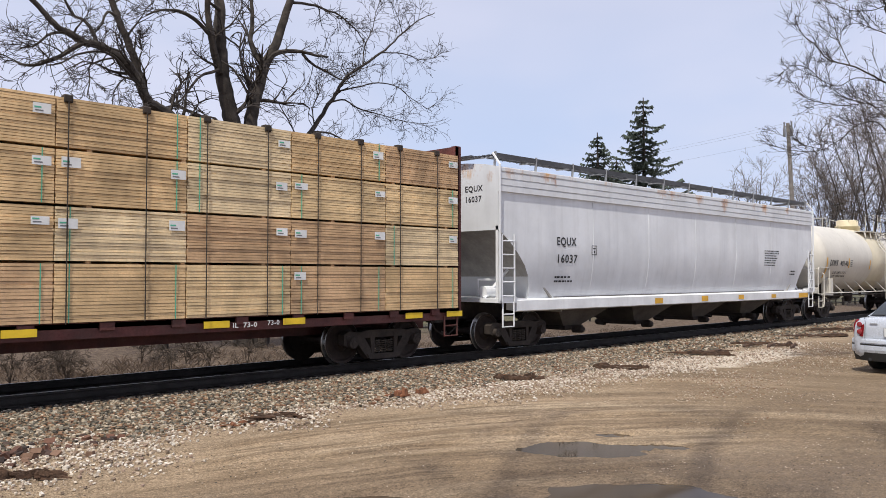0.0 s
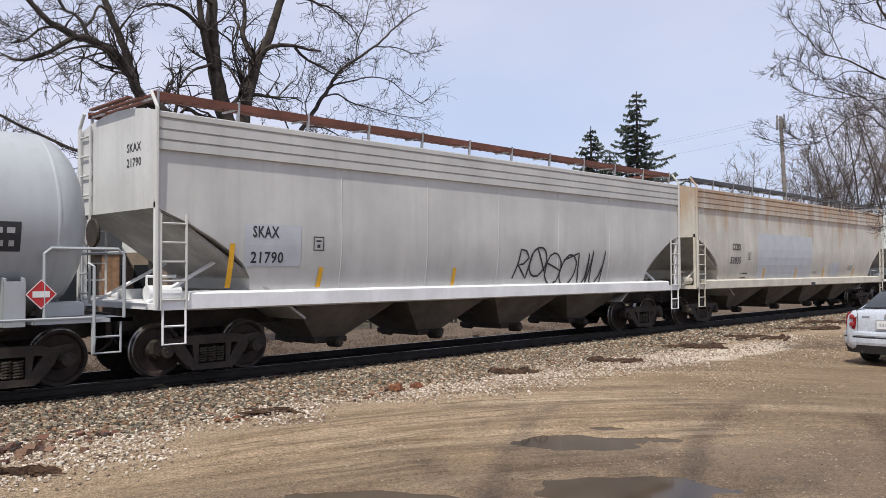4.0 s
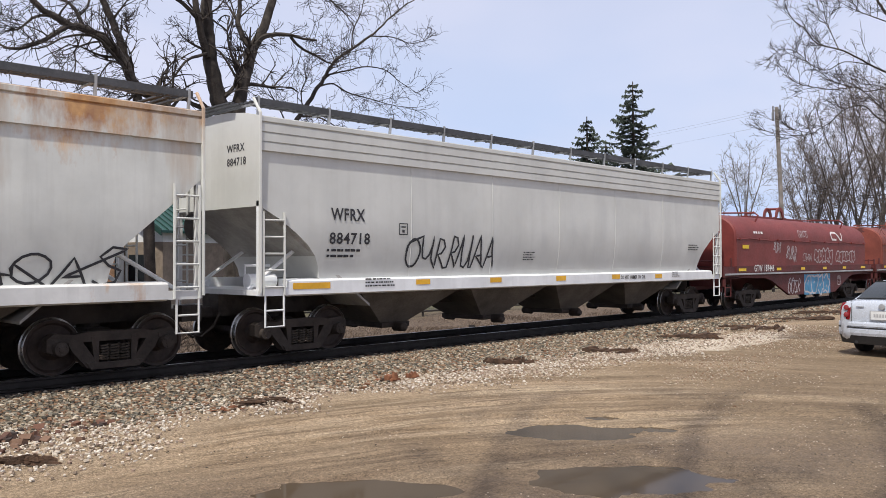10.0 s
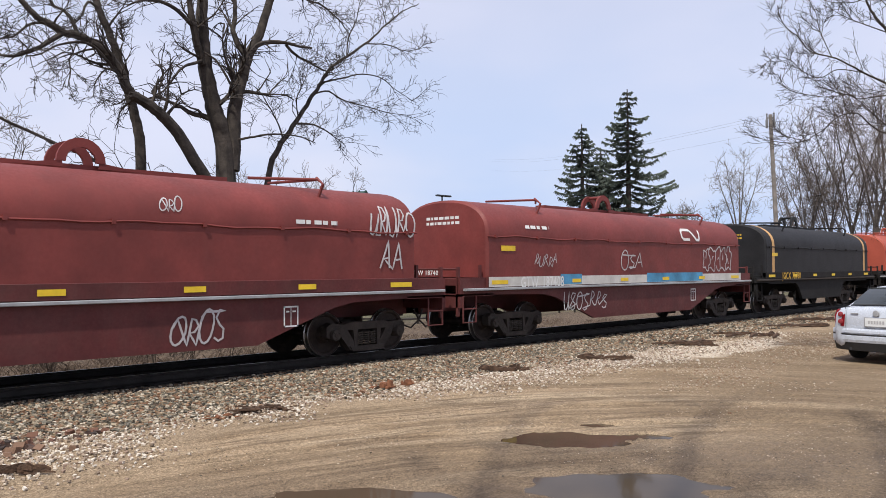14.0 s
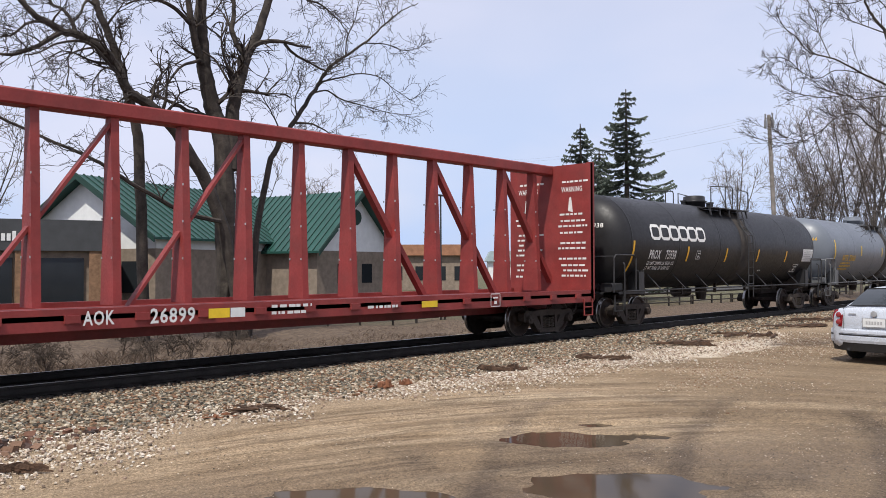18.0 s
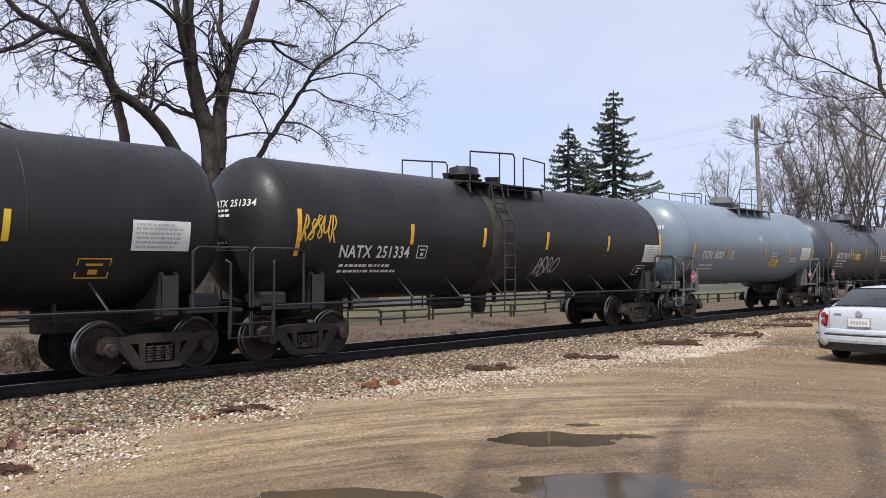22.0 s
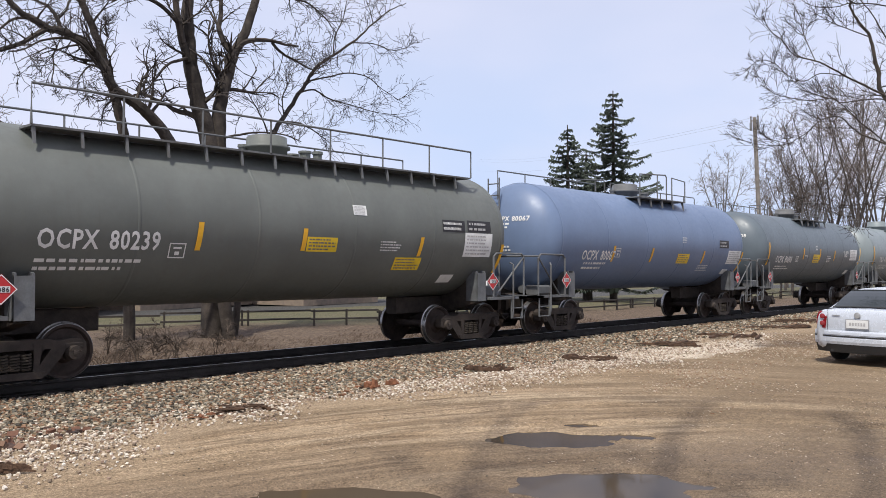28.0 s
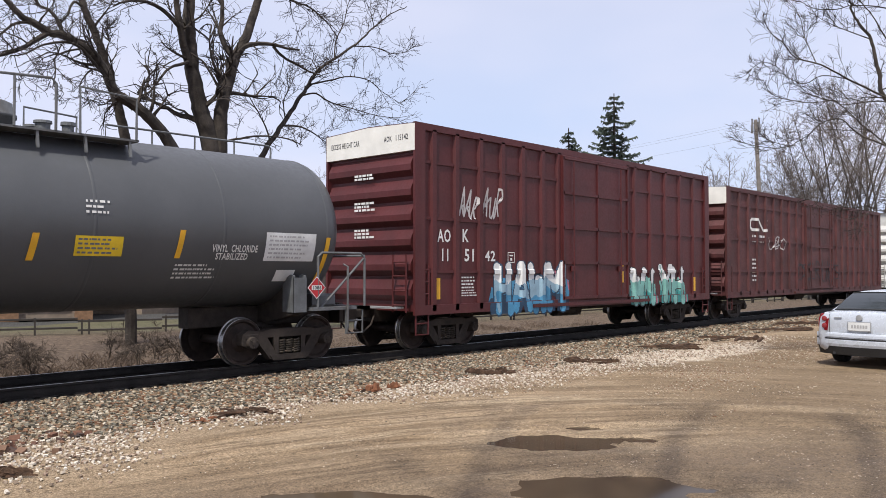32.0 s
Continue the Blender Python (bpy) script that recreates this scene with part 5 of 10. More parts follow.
def saloon(x, y, turn):
    """A saloon car: x forward from its tail."""
    car = thing("parked_car", "silver four-door saloon car parked on the yard", "car", at=(x, y, 0.0), turn=turn)
    st = [  # station, half width at the waist, sill height, waist height, deck height
        (0.00, 0.72, 0.40, 0.90, 0.99), (0.03, 0.78, 0.34, 0.93, 1.05), (0.12, 0.83, 0.28, 0.94, 1.07), (0.35, 0.865, 0.24, 0.95, 1.075), (0.9, 0.88, 0.20, 0.95, 1.07), (2.2, 0.885, 0.18, 0.93, 1.02),
        (3.3, 0.88, 0.18, 0.90, 0.98), (4.1, 0.85, 0.20, 0.82, 0.87), (4.5, 0.76, 0.26, 0.70, 0.74), (4.68, 0.60, 0.36, 0.58, 0.60)]
    rows = []
    for s, w, z0, zw, zd in st:
        half = [(w * 0.86, z0), (w * 0.97, z0 + 0.08), (w * 1.0, z0 + 0.3), (w * 1.0, (z0 + zw) / 2 + 0.1), (w * 0.985, zw - 0.06), (w * 0.95, zw + 0.02), (w * 0.85, zd - 0.025), (w * 0.45, zd), (0, zd + 0.006)]
        ring_ = [(-a, z) for a, z in half] + [(a, z) for a, z in half[-2::-1]]
        rows.append([(s, a, z) for a, z in ring_])
    b = B().sheet(rows)
    n = len(rows[0])
    b.f += [tuple(range(n))[::-1], tuple(range((len(rows) - 1) * n, len(rows) * n))]
    for i in range(len(rows) - 1):
        b.f.append((i * n, (i + 1) * n, (i + 1) * n + n - 1, i * n + n - 1))
    body = part("body", outward(b.mesh("body", SILVER, True)), SILVER, car)
    body.data.set_sharp_from_angle(angle=radians(38))
    cab = [(0.55, 0.74, 1.05, 1.06), (0.80, 0.70, 1.05, 1.19), (1.10, 0.66, 1.05, 1.35), (1.32, 0.635, 1.05, 1.43), (1.75, 0.62, 1.03, 1.472), (2.35, 0.62, 1.0, 1.475), (2.75, 0.62, 0.98, 1.42), (3.45, 0.68, 0.95, 0.97)]
    rows = []
    for s, w, z0, z1 in cab:
        half = [(0.81, z0 - 0.03), (w + (0.81 - w) * 0.35, z0 + (z1 - z0) * 0.65), (w * 0.95, z0 + (z1 - z0) * 0.93), (w * 0.6, z1 - 0.005), (0, z1 + 0.012)]
        rows.append([(s, -a, z) for a, z in half] + [(s, a, z) for a, z in half[-2::-1]])
    roof = part("cabin", outward(B().sheet(rows).mesh("cabin", SILVER, True)), SILVER, car)
    roof.data.set_sharp_from_angle(angle=radians(40))

    def on_rear(u, v, out=0.0):
        w0 = 0.69 - 0.10 * v
        return (0.60 + 0.66 * v - 0.03 - out, u * w0, 1.075 + 0.325 * v + 0.016 * math.sin(math.pi * v) + 0.016 * (1 - u * u) + 0.012 + out)
    part("rear_window", B().sheet([[on_rear(-1 + 2 * i / 12, j / 5) for i in range(13)] for j in range(6)]), GLASS_C, car)
    part("window_seal", B().tube([on_rear(-1 + 2 * i / 12, 0.0, 0.004) for i in range(13)], 0.012, 6), BLACK_P, car)
    part("window_seal", B().tube([on_rear(-1 + 2 * i / 12, 1.0, 0.004) for i in range(13)], 0.010, 6), BLACK_P, car)
    for s in (-1, 1):
        q = B()
        q.sheet([[(1.05, s * 0.80, 1.07), (2.1, s * 0.80, 1.05), (3.2, s * 0.80, 1.02)], [(1.42, s * 0.665, 1.36), (2.1, s * 0.66, 1.39), (2.75, s * 0.66, 1.34)]])
        part("side_glass", q, GLASS_C, car)
        rows = []
        for z, a0, a1, d in ((0.70, 0.60, 0.745, -0.012), (0.80, 0.585, 0.755, -0.012), (0.92, 0.575, 0.75, -0.004), (1.00, 0.59, 0.725, 0.02), (1.025, 0.62, 0.71, 0.04)):
            rows.append([(d - 0.004, s * a0, z), (d + 0.012, s * (a0 + a1) / 2, z), (d + 0.06, s * (a1 + 0.045), z), (d + 0.18, s * (a1 + 0.10), z), (d + 0.30, s * (a1 + 0.115), z)])
        lamp = part("tail_light", B().sheet(rows), TAIL_R, car, "dark red tail light with paler round lenses")
        for zl in (0.79, 0.93):
            part("lens", B().lathe([(-0.028, 0.012), (-0.022, 0.045), (-0.004, 0.052)], 16, "x", s * 0.665, zl), TAIL_W, lamp)
        q = B()
        q.box(2.95, 3.12, min(s * 0.86, s * 1.02), max(s * 0.86, s * 1.02), 1.0, 1.14, 0.03)
        part("door_mirror", q, SILVER, car)
    pts = []
    for k in range(17):
        a = -1 + 2 * k / 16
        pts.append((-0.075 + 0.22 * abs(a) ** 3.4, a * 0.872))
    part("rear_bumper", B().sheet([[(p[0] + 0.05, p[1] * 0.97, 0.665) for p in pts], [(p[0] + 0.005, p[1], 0.655) for p in pts]] + [[(p[0] - o, p[1], z) for p in pts] for z, o in ((0.63, 0.004), (0.585, 0.008), (0.572, 0.0))] + [[(p[0] - o, p[1], z) for p in pts] for z, o in ((0.535, 0.0), (0.522, 0.008), (0.45, 0.006), (0.40, -0.01))]), SILVER, car)
    part("bumper_strip", B().sheet([[(p[0] - 0.010, p[1] * 1.003, z) for p in pts] for z in (0.540, 0.566)]), BLACK_P, car, "dark rubbing strip")
    part("bumper_skirt", B().sheet([[(p[0] + 0.012, p[1] * 0.985, 0.405) for p in pts], [(p[0] + 0.06, p[1] * 0.96, 0.24) for p in pts], [(p[0] + 0.4, p[1] * 0.9, 0.20) for p in pts]]), BLACK_P, car)
    # the boot lid's joints
    for s in (-1, 1):
        part("lid_joint", B().tube([(-0.012, s * 0.565, 0.67), (-0.010, s * 0.562, 0.82), (0.0, s * 0.558, 0.98), (0.06, s * 0.60, 1.065), (0.5, s * 0.64, 1.085)], 0.005, 5), BLACK_P, car)
    plate = part("number_plate", B().box(-0.034, -0.020, -0.20, 0.20, 0.72, 0.875, 0.004), PAPER, car)
    part("plate_frame", B().box(-0.030, -0.019, -0.215, 0.215, 0.705, 0.888, 0.004), GALV, plate)
    for k in range(6):
        part("plate_print", B().box(-0.0365, -0.0345, -0.15 + k * 0.052, -0.115 + k * 0.052, 0.765, 0.825), FADED_LET, plate)
    part("badge", B().lathe([(-0.02, 0.062), (-0.034, 0.055), (-0.036, 0.02)], 22, "x", 0, 0.965), GALV, car)
    part("model_badge", B().box(-0.018, -0.010, 0.33, 0.47, 0.945, 0.962), GALV, car)
    part("exhaust", B().tube([(0.0, 0.48, 0.27), (0.5, 0.48, 0.27)], 0.03, 10), BLACK_P, car)
    part("aerial", B().tube([(1.75, 0, 1.47), (1.66, 0, 1.55)], 0.014, 6), BLACK_P, car)
    for wx in (0.98, 3.68):
        for s in (-1, 1):
            t = B().lathe([(s * 0.62, 0.20), (s * 0.62, 0.30), (s * 0.66, 0.318), (s * 0.78, 0.318), (s * 0.83, 0.30), (s * 0.835, 0.20)], 28, "y", wx, 0.318)
            wheel = part("wheel", outward(t.mesh("wheel", RUBBER, True)), RUBBER, car)
            part("rim", B().lathe([(s * 0.80, 0.20), (s * 0.83, 0.19), (s * 0.82, 0.03)], 20, "y", wx, 0.318), GALV, wheel)
    return car


saloon(16.9, 4.88, -5)

# ---- the train: running gear ----
TRACK_Y = 14.45
WHEEL_R = 0.457


def frame_mesh():
    b = B()
    y0, y1 = -0.10, 0.10
    b.prism([(-0.46, 0.70), (0.46, 0.70), (0.66, 0.66), (0.96, 0.70), (1.09, 0.62), (1.09, 0.42), (0.99, 0.38), (0.99, 0.57), (0.76, 0.57), (0.58, 0.54),
             (-0.58, 0.54), (-0.76, 0.57), (-0.99, 0.57), (-0.99, 0.38), (-1.09, 0.42), (-1.09, 0.62), (-0.96, 0.70), (-0.66, 0.66)], y0, y1, "y")
    for s in (-1, 1):
        b.prism([(s * 0.80, 0.60), (s * 0.56, 0.58), (s * 0.30, 0.20), (s * 0.30, 0.10), (s * 0.46, 0.12), (s * 0.70, 0.40)], y0, y1, "y")
        b.prism([(s * 0.40, 0.62), (s * 0.27, 0.62), (s * 0.27, 0.16), (s * 0.34, 0.16)], y0 * 1.06, y1 * 1.06, "y")
        # bearing with its cap
        b.box(s * 0.889 - 0.14, s * 0.889 + 0.14, -0.11, 0.11, 0.52, 0.63, 0.02)
        b.lathe([(-0.19, 0.05), (-0.185, 0.11), (-0.10, 0.125), (0.05, 0.13)], 16, "y", s * 0.889, 0.457)
        b.lathe([(-0.205, 0.02), (-0.20, 0.05), (-0.185, 0.055)], 8, "y", s * 0.889, 0.457)
        for k in range(3):
            a = math.tau * k / 3 + 0.4
            b.lathe([(-0.205, 0.014), (-0.185, 0.016)], 6, "y", s * 0.889 + 0.08 * math.cos(a), 0.457 + 0.08 * math.sin(a))
    b.prism([(-0.48, 0.20), (0.48, 0.20), (0.40, 0.09), (-0.40, 0.09)], y0 * 1.2, y1 * 1.2, "y")
    return outward(b.mesh("side_frame", IRON))


def spring_mesh():
    pts = [(0.082 * math.cos(a), 0.082 * math.sin(a), 0.21 + 0.27 * a / (math.tau * 6)) for a in [k * math.tau / 8 for k in range(49)]]
    return B().tube(pts, 0.017, 5).mesh("coil_spring", SPRING)


def wheel_meshes():
    b = B()
    for s in (-1, 1):
        k = s
        rings = [(0.60 * k, 0.10), (0.64 * k, 0.12), (0.70 * k, 0.30), (0.655 * k, 0.40), (0.655 * k, 0.485), (0.685 * k, 0.482), (0.70 * k, WHEEL_R + 0.004),
                 (0.79 * k, WHEEL_R - 0.004), (0.795 * k, 0.445), (0.79 * k, 0.40), (0.745 * k, 0.365), (0.735 * k, 0.20), (0.80 * k, 0.14), (0.80 * k, 0.05)]
        b.lathe(rings, 34, "y", 0, 0)
    b.lathe([(-0.98, 0.07), (-0.80, 0.085), (0.80, 0.085), (0.98, 0.07)], 12, "y", 0, 0)
    m = outward(b.mesh("wheelset", WHEEL, True))
    m.materials.append(TREAD)
    for p in m.polygons:
        r = math.hypot(p.center.x, p.center.z)
        if r > 0.435 and abs(p.center.y) > 0.69:
            p.material_index = 1
    m.set_sharp_from_angle(angle=radians(35))
    return m


def bolster_mesh():
    b = B()
    b.prism([(-1.05, 0.42), (-0.9, 0.52), (-0.4, 0.70), (0.4, 0.70), (0.9, 0.52), (1.05, 0.42), (1.05, 0.32), (0.5, 0.36), (-0.5, 0.36), (-1.05, 0.32)], -0.2, 0.2, "x")
    b.lathe([(0.66, 0.2), (0.98, 0.2)], 14, "z", 0, 0)
    for s in (-1, 1):
        b.box(s * 0.36 - 0.03, s * 0.36 + 0.03, -0.85, 0.85, 0.34, 0.42)
        for w in (-0.75, 0.75):
            b.prism([(s * 0.40, 0.35), (s * 0.43, 0.35), (s * 0.46, 0.56), (s * 0.40, 0.56)], w - 0.06, w + 0.06, "y")
    return outward(b.mesh("truck_bolster", IRON))


M_FRAME, M_SPRING, M_WHEEL, M_BOLSTER = frame_mesh(), spring_mesh(), wheel_meshes(), bolster_mesh()
WHEELSETS = {-1: [], 1: []}


def truck(car, x):
    t = part("truck", M_BOLSTER, IRON, car)
    t.location.x = x
    for s in (-1, 1):
        f = part("side_frame", M_FRAME, IRON, t)
        f.matrix_basis = pose(0, -1.0, 0) if s < 0 else pose(0, 1.0, 0, 0, 0, 180)
        for k in range(3):
            g = part("coil_spring", M_SPRING, SPRING, t)
            g.location = (-0.175 + k * 0.175, s * 1.03, 0)
        w = part("wheelset", M_WHEEL, WHEEL, t)
        w.location = (s * 0.889, 0, WHEEL_R)
        WHEELSETS[s].append(w)
    return t


def coupler(car, x, s):
    """The knuckle coupler with its hoses at one end; s: the way out."""
    b = B()
    b.box(min(x, x + s * 0.55), max(x, x + s * 0.55), -0.09, 0.09, 0.74, 0.95, 0.03)
    e = x + s * 0.55
    b.prism([(e, -0.14), (e + s * 0.24, -0.17), (e + s * 0.30, -0.08), (e + s * 0.18, 0.02), (e + s * 0.26, 0.12), (e + s * 0.1, 0.19), (e, 0.14)], 0.70, 1.0, "z")
    part("coupler", outward(b.mesh("coupler", IRON)), IRON, car)
    h = B()
    pts = [(x + s * 0.1, -0.35, 0.85), (x + s * 0.25, -0.38, 0.6), (x + s * 0.5, -0.36, 0.42), (x + s * 0.72, -0.32, 0.5)]
    h.tube(pts, 0.022, 6)
    part("air_hose", h, IRON, car)


def ladder(car, x0, x1, y, z0, z1, rungs, material, axis="x", name="ladder", r=0.018):
    """Two rails and rungs, along the side (axis x) or across the end (axis y: x0, x1 are then y values and y the x)."""
    b = B()
    put = (lambda u, z: (u, y, z)) if axis == "x" else (lambda u, z: (y, u, z))
    for u in (x0, x1):
        b.tube([put(u, z0), put(u, z1)], r * 1.3, 6)
    for i in range(rungs):
        z = z0 + (i + 0.5) * (z1 - z0) / rungs
        b.tube([put(x0, z), put(x1, z)], r, 6)
    return part(name, b, material, car)


def step(car, x0, x1, y, z0, z1, material):
    """A stirrup step under the sill."""
    b = B()
    b.tube([(x0, y, z1), (x0, y, z0), (x1, y, z0), (x1, y, z1)], 0.022, 6)
    b.tube([(x0, y, (z0 + z1) / 2), (x1, y, (z0 + z1) / 2)], 0.018, 6)
    return part("sill_step", b, material, car)


CARS = []


def rail_car(name, label, category, front, rear, group):
    """A car whose body reaches from front to rear on the train's own scale; returns the thing and half its length."""
    car = thing(name, label, category, group)
    CARS.append((car, (front + rear) / 2))
    return car, (rear - front) / 2


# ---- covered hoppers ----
# slope sheets: the car's paint, darkened for their shade, with dirt streaks
SLOPE = mat("dusty_shaded_slope_paint", (0.42, 0.405, 0.375), 0.7, vary=0.2, scale=1.2, streak=0.3, grime=0.3)
# hopper bays: soot and the shade beneath the car in one dark colour
GRIMY_SHADE = mat("grimy_shaded_underside", (0.15, 0.13, 0.108), 0.8, vary=0.25, scale=1.5, streak=0.3, grime=0.5)

def covered_hopper(front, rear, label, paint, sill_paint=None, cut=(1.15, 2.1, 2.95), top=4.52, band=3.87, grooves=3, walk_mat=GRATE, posts=GALV, strips=(), bays=4,
                   marks=None, ink=BLACK_LET, roof_paint=None, trucks=None, ladder_mat=None, gate=IRON, low=0.0, bowed=None):
    car, h = rail_car("covered_hopper_car", label, "hopper car", front, rear, "cars of the freight train")
    sill_paint, roof_paint, ladder_mat = sill_paint or paint, roof_paint or paint, ladder_mat or paint
    cx, z2, z1 = cut
    W = 1.56

    def wall(z):
        if z > band:
            return W + 0.03
        return W - 0.15 * max(0.0, (2.75 - z) / 1.25) ** 2 - 0.03 * max(0.0, (z - 2.3) / (band - 2.3)) + 0.02

    def section(x, zb):
        pts = []
        for i in range(9):
            z = zb + (band - zb) * i / 8
            pts.append((-wall(min(z, band)), z))
        zs = [band + (top - 0.12 - band) * k / max(grooves, 1) for k in range(max(grooves, 1) + 1)]
        for k in range(len(zs) - 1):
            o = -(W + 0.045)
            pts += [(o, zs[k] + 0.006), (o, zs[k + 1] - 0.03), (o + 0.035, zs[k + 1] - 0.024), (o + 0.035, zs[k + 1])]
        pts += [(-W - 0.05, top - 0.10), (-W - 0.05, top - 0.02), (-W + 0.02, top), (-1.1, top + 0.10), (-0.5, top + 0.17), (0, top + 0.19)]
        pts += [(-y, z) for y, z in pts[-2::-1]]
        return [(x, y, z) for y, z in pts]

    b = B()
    if grooves > 1 if bowed is None else bowed:
        bow = [(0.0, 1.0), (0.30, 0.84), (0.56, 0.66), (0.76, 0.50), (0.90, 0.34), (0.98, 0.17), (1.0, 0.03), (1.02, 0.0)]
        cw = cx * 1.25
    else:
        bow = [(0.0, 1.0), (0.86, 0.36), (0.95, 0.26), (1.0, 0.12), (1.02, 0.0)]
        cw = cx * 1.2
    foot = 1.46 - low
    xs = [(-h + u * cw, foot + v * (z1 - foot)) for u, v in bow] + [(h - u * cw, foot + v * (z1 - foot)) for u, v in bow[::-1]]
    rows = [section(x, z) for x, z in xs]
    b.sheet(rows)
    n = len(rows[0])
    for i in range(len(rows) - 1):
        b.f.append((i * n, (i + 1) * n, (i + 1) * n + n - 1, i * n + n - 1))
    b.f += [tuple(range(n)), tuple(range((len(rows) - 1) * n, len(rows) * n))[::-1]]
    m = outward(b.mesh("body", paint, True))
    # downward faces of the body take the grey that has shade in it
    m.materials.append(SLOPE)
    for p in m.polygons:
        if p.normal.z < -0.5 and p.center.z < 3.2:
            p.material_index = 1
    m.set_sharp_from_angle(angle=radians(24))
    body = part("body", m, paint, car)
    # weld seams and ribs on the side sheets
    k = 6
    for i in range(1, k):
        x = -h + cx + (2 * h - 2 * cx) * i / k
        part("side_seam", B().sheet([[(x - 0.012, -(wall(z) + 0.004), z), (x, -(wall(z) + 0.012), z), (x + 0.012, -(wall(z) + 0.004), z)] for z in (1.5, 1.75, 2.0, 2.4, 3.0, 3.5, band - 0.02)]), paint, body)
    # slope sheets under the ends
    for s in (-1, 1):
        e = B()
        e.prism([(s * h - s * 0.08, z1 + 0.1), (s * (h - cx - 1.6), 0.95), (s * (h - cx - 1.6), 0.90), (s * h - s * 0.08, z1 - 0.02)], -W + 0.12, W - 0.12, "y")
        part("slope_sheet", outward(e.mesh("slope_sheet", SLOPE)), SLOPE, car, "dusty slope sheet with shade in its grey paint")
        # end platform with posts, ladders and steps
        part("end_platform", B().box(min(s * (h - cx), s * (h + 0.02)), max(s * (h - cx), s * (h + 0.02)), -W, W, 1.20, 1.30), sill_paint, car)
        part("draft_sill", B().box(min(s * (h - cx - 1.2), s * (h + 0.1)), max(s * (h - cx - 1.2), s * (h + 0.1)), -0.3, 0.3, 0.78, 1.196), IRON, car)
        for y in (-W + 0.02, W - 0.10):
            part("end_post", B().box(min(s * h, s * (h - 0.09)), max(s * h, s * (h - 0.09)), y, y + 0.08, 1.302, z1 + 0.1), sill_paint, car)
        for y in (-1.0, 1.0):
            part("end_brace", B().tube([(s * (h - 0.1), y, 1.3), (s * (h - cx - 0.3), y * 0.9, 2.2)], 0.04, 6), sill_paint, car)
        for y in (-W - 0.05, W + 0.05):
            a, c = sorted((s * (h - 0.06), s * (h - 0.52)))
            ladder(car, a, c, y, 1.2, z1 - 0.1, 5, ladder_mat)
            step(car, a + 0.05, c - 0.0, y * 0.985, 0.62, 1.22, sill_paint)
            part("corner_post", B().tube([(s * (h + 0.01), y, 1.25), (s * (h + 0.01), y, top + 0.05), (s * (h + 0.01), y * 0.86, top + 0.34)], 0.032, 6), ladder_mat, car)
        ladder(car, 1.0, 1.45, s * (h + 0.05), 1.25, top + 0.05, 9, ladder_mat, "y")
        coupler(car, s * h, s)
    # brake gear on the leading end
    g = B()
    g.lathe([(-h - 0.12, 0.26), (-h - 0.09, 0.28), (-h - 0.06, 0.26)], 18, "x", 0.75, 2.55)
    part("hand_brake_wheel", g, IRON, car)
    g = B()
    g.lathe([(-h + 0.15, 0.14), (-h + 0.75, 0.14)], 14, "x", -0.9, 1.46)
    g.tube([(-h + 0.3, -0.6, 1.35), (-h + 0.3, -0.6, 1.75), (-h + 0.8, -0.7, 1.75)], 0.03, 6)
    part("brake_cylinder", g, sill_paint, car)
    # side sills
    for s in (-1, 1):
        q = B()
        y0, y1 = sorted((s * (W + 0.02), s * (W - 0.16)))
        q.prism([(s * (W - 0.30), 1.50 - low), (s * (W - 0.02), 1.48 - low), (s * (W + 0.03), 1.45 - low), (s * (W + 0.03), 1.20 - low), (s * (W - 0.05), 1.17 - low), (s * (W - 0.05), 1.20 - low), (s * (W - 0.30), 1.22 - low)], -h + 0.62, h - 0.62)
        q.prism([(s * (W - 0.14), 1.34), (s * (W + 0.03), 1.34), (s * (W + 0.03), 1.19), (s * (W - 0.14), 1.19)], -h + 0.02, -h + 0.62)
        q.prism([(s * (W - 0.14), 1.34), (s * (W + 0.03), 1.34), (s * (W + 0.03), 1.19), (s * (W - 0.14), 1.19)], h - 0.62, h - 0.02)
        part("side_sill", outward(q.mesh("side_sill", sill_paint)), sill_paint, car)
    # hopper bays with outlet gates
    span = 2 * h - 2 * cx - 2.6
    for i in range(bays):
        x = -span / 2 + span * (i + 0.5) / bays
        w = span / bays * 0.5
        q = B()
        lo = 0.42
        q.add([(x - w, -W + 0.15, 1.3), (x + w, -W + 0.15, 1.3), (x + w, W - 0.15, 1.3), (x - w, W - 0.15, 1.3),
               (x - 0.35, -0.62, lo), (x + 0.35, -0.62, lo), (x + 0.35, 0.62, lo), (x - 0.35, 0.62, lo)],
              [(0, 1, 5, 4), (1, 2, 6, 5), (2, 3, 7, 6), (3, 0, 4, 7), (4, 5, 6, 7), (0, 3, 2, 1)])
        bay = part("hopper_bay", outward(q.mesh("hopper_bay", GRIMY_SHADE)), GRIMY_SHADE, car, "dusty hopper bay darkened for shade")
        q = B()
        q.box(x - 0.42, x + 0.42, -0.72, 0.72, 0.34, 0.46, 0.02)
        q.lathe([(-1.05, 0.06), (-1.0, 0.10), (-0.7, 0.11)], 12, "y", x, 0.36)
        q.lathe([(1.05, 0.06), (1.0, 0.10), (0.7, 0.11)], 12, "y", x, 0.36)
        part("outlet_gate", q, gate, bay)
    # centre sill
    q = B()
    q.box(-h, h, -0.16, 0.16, 0.80, 1.12)
    part("centre_sill", q, IRON, car)
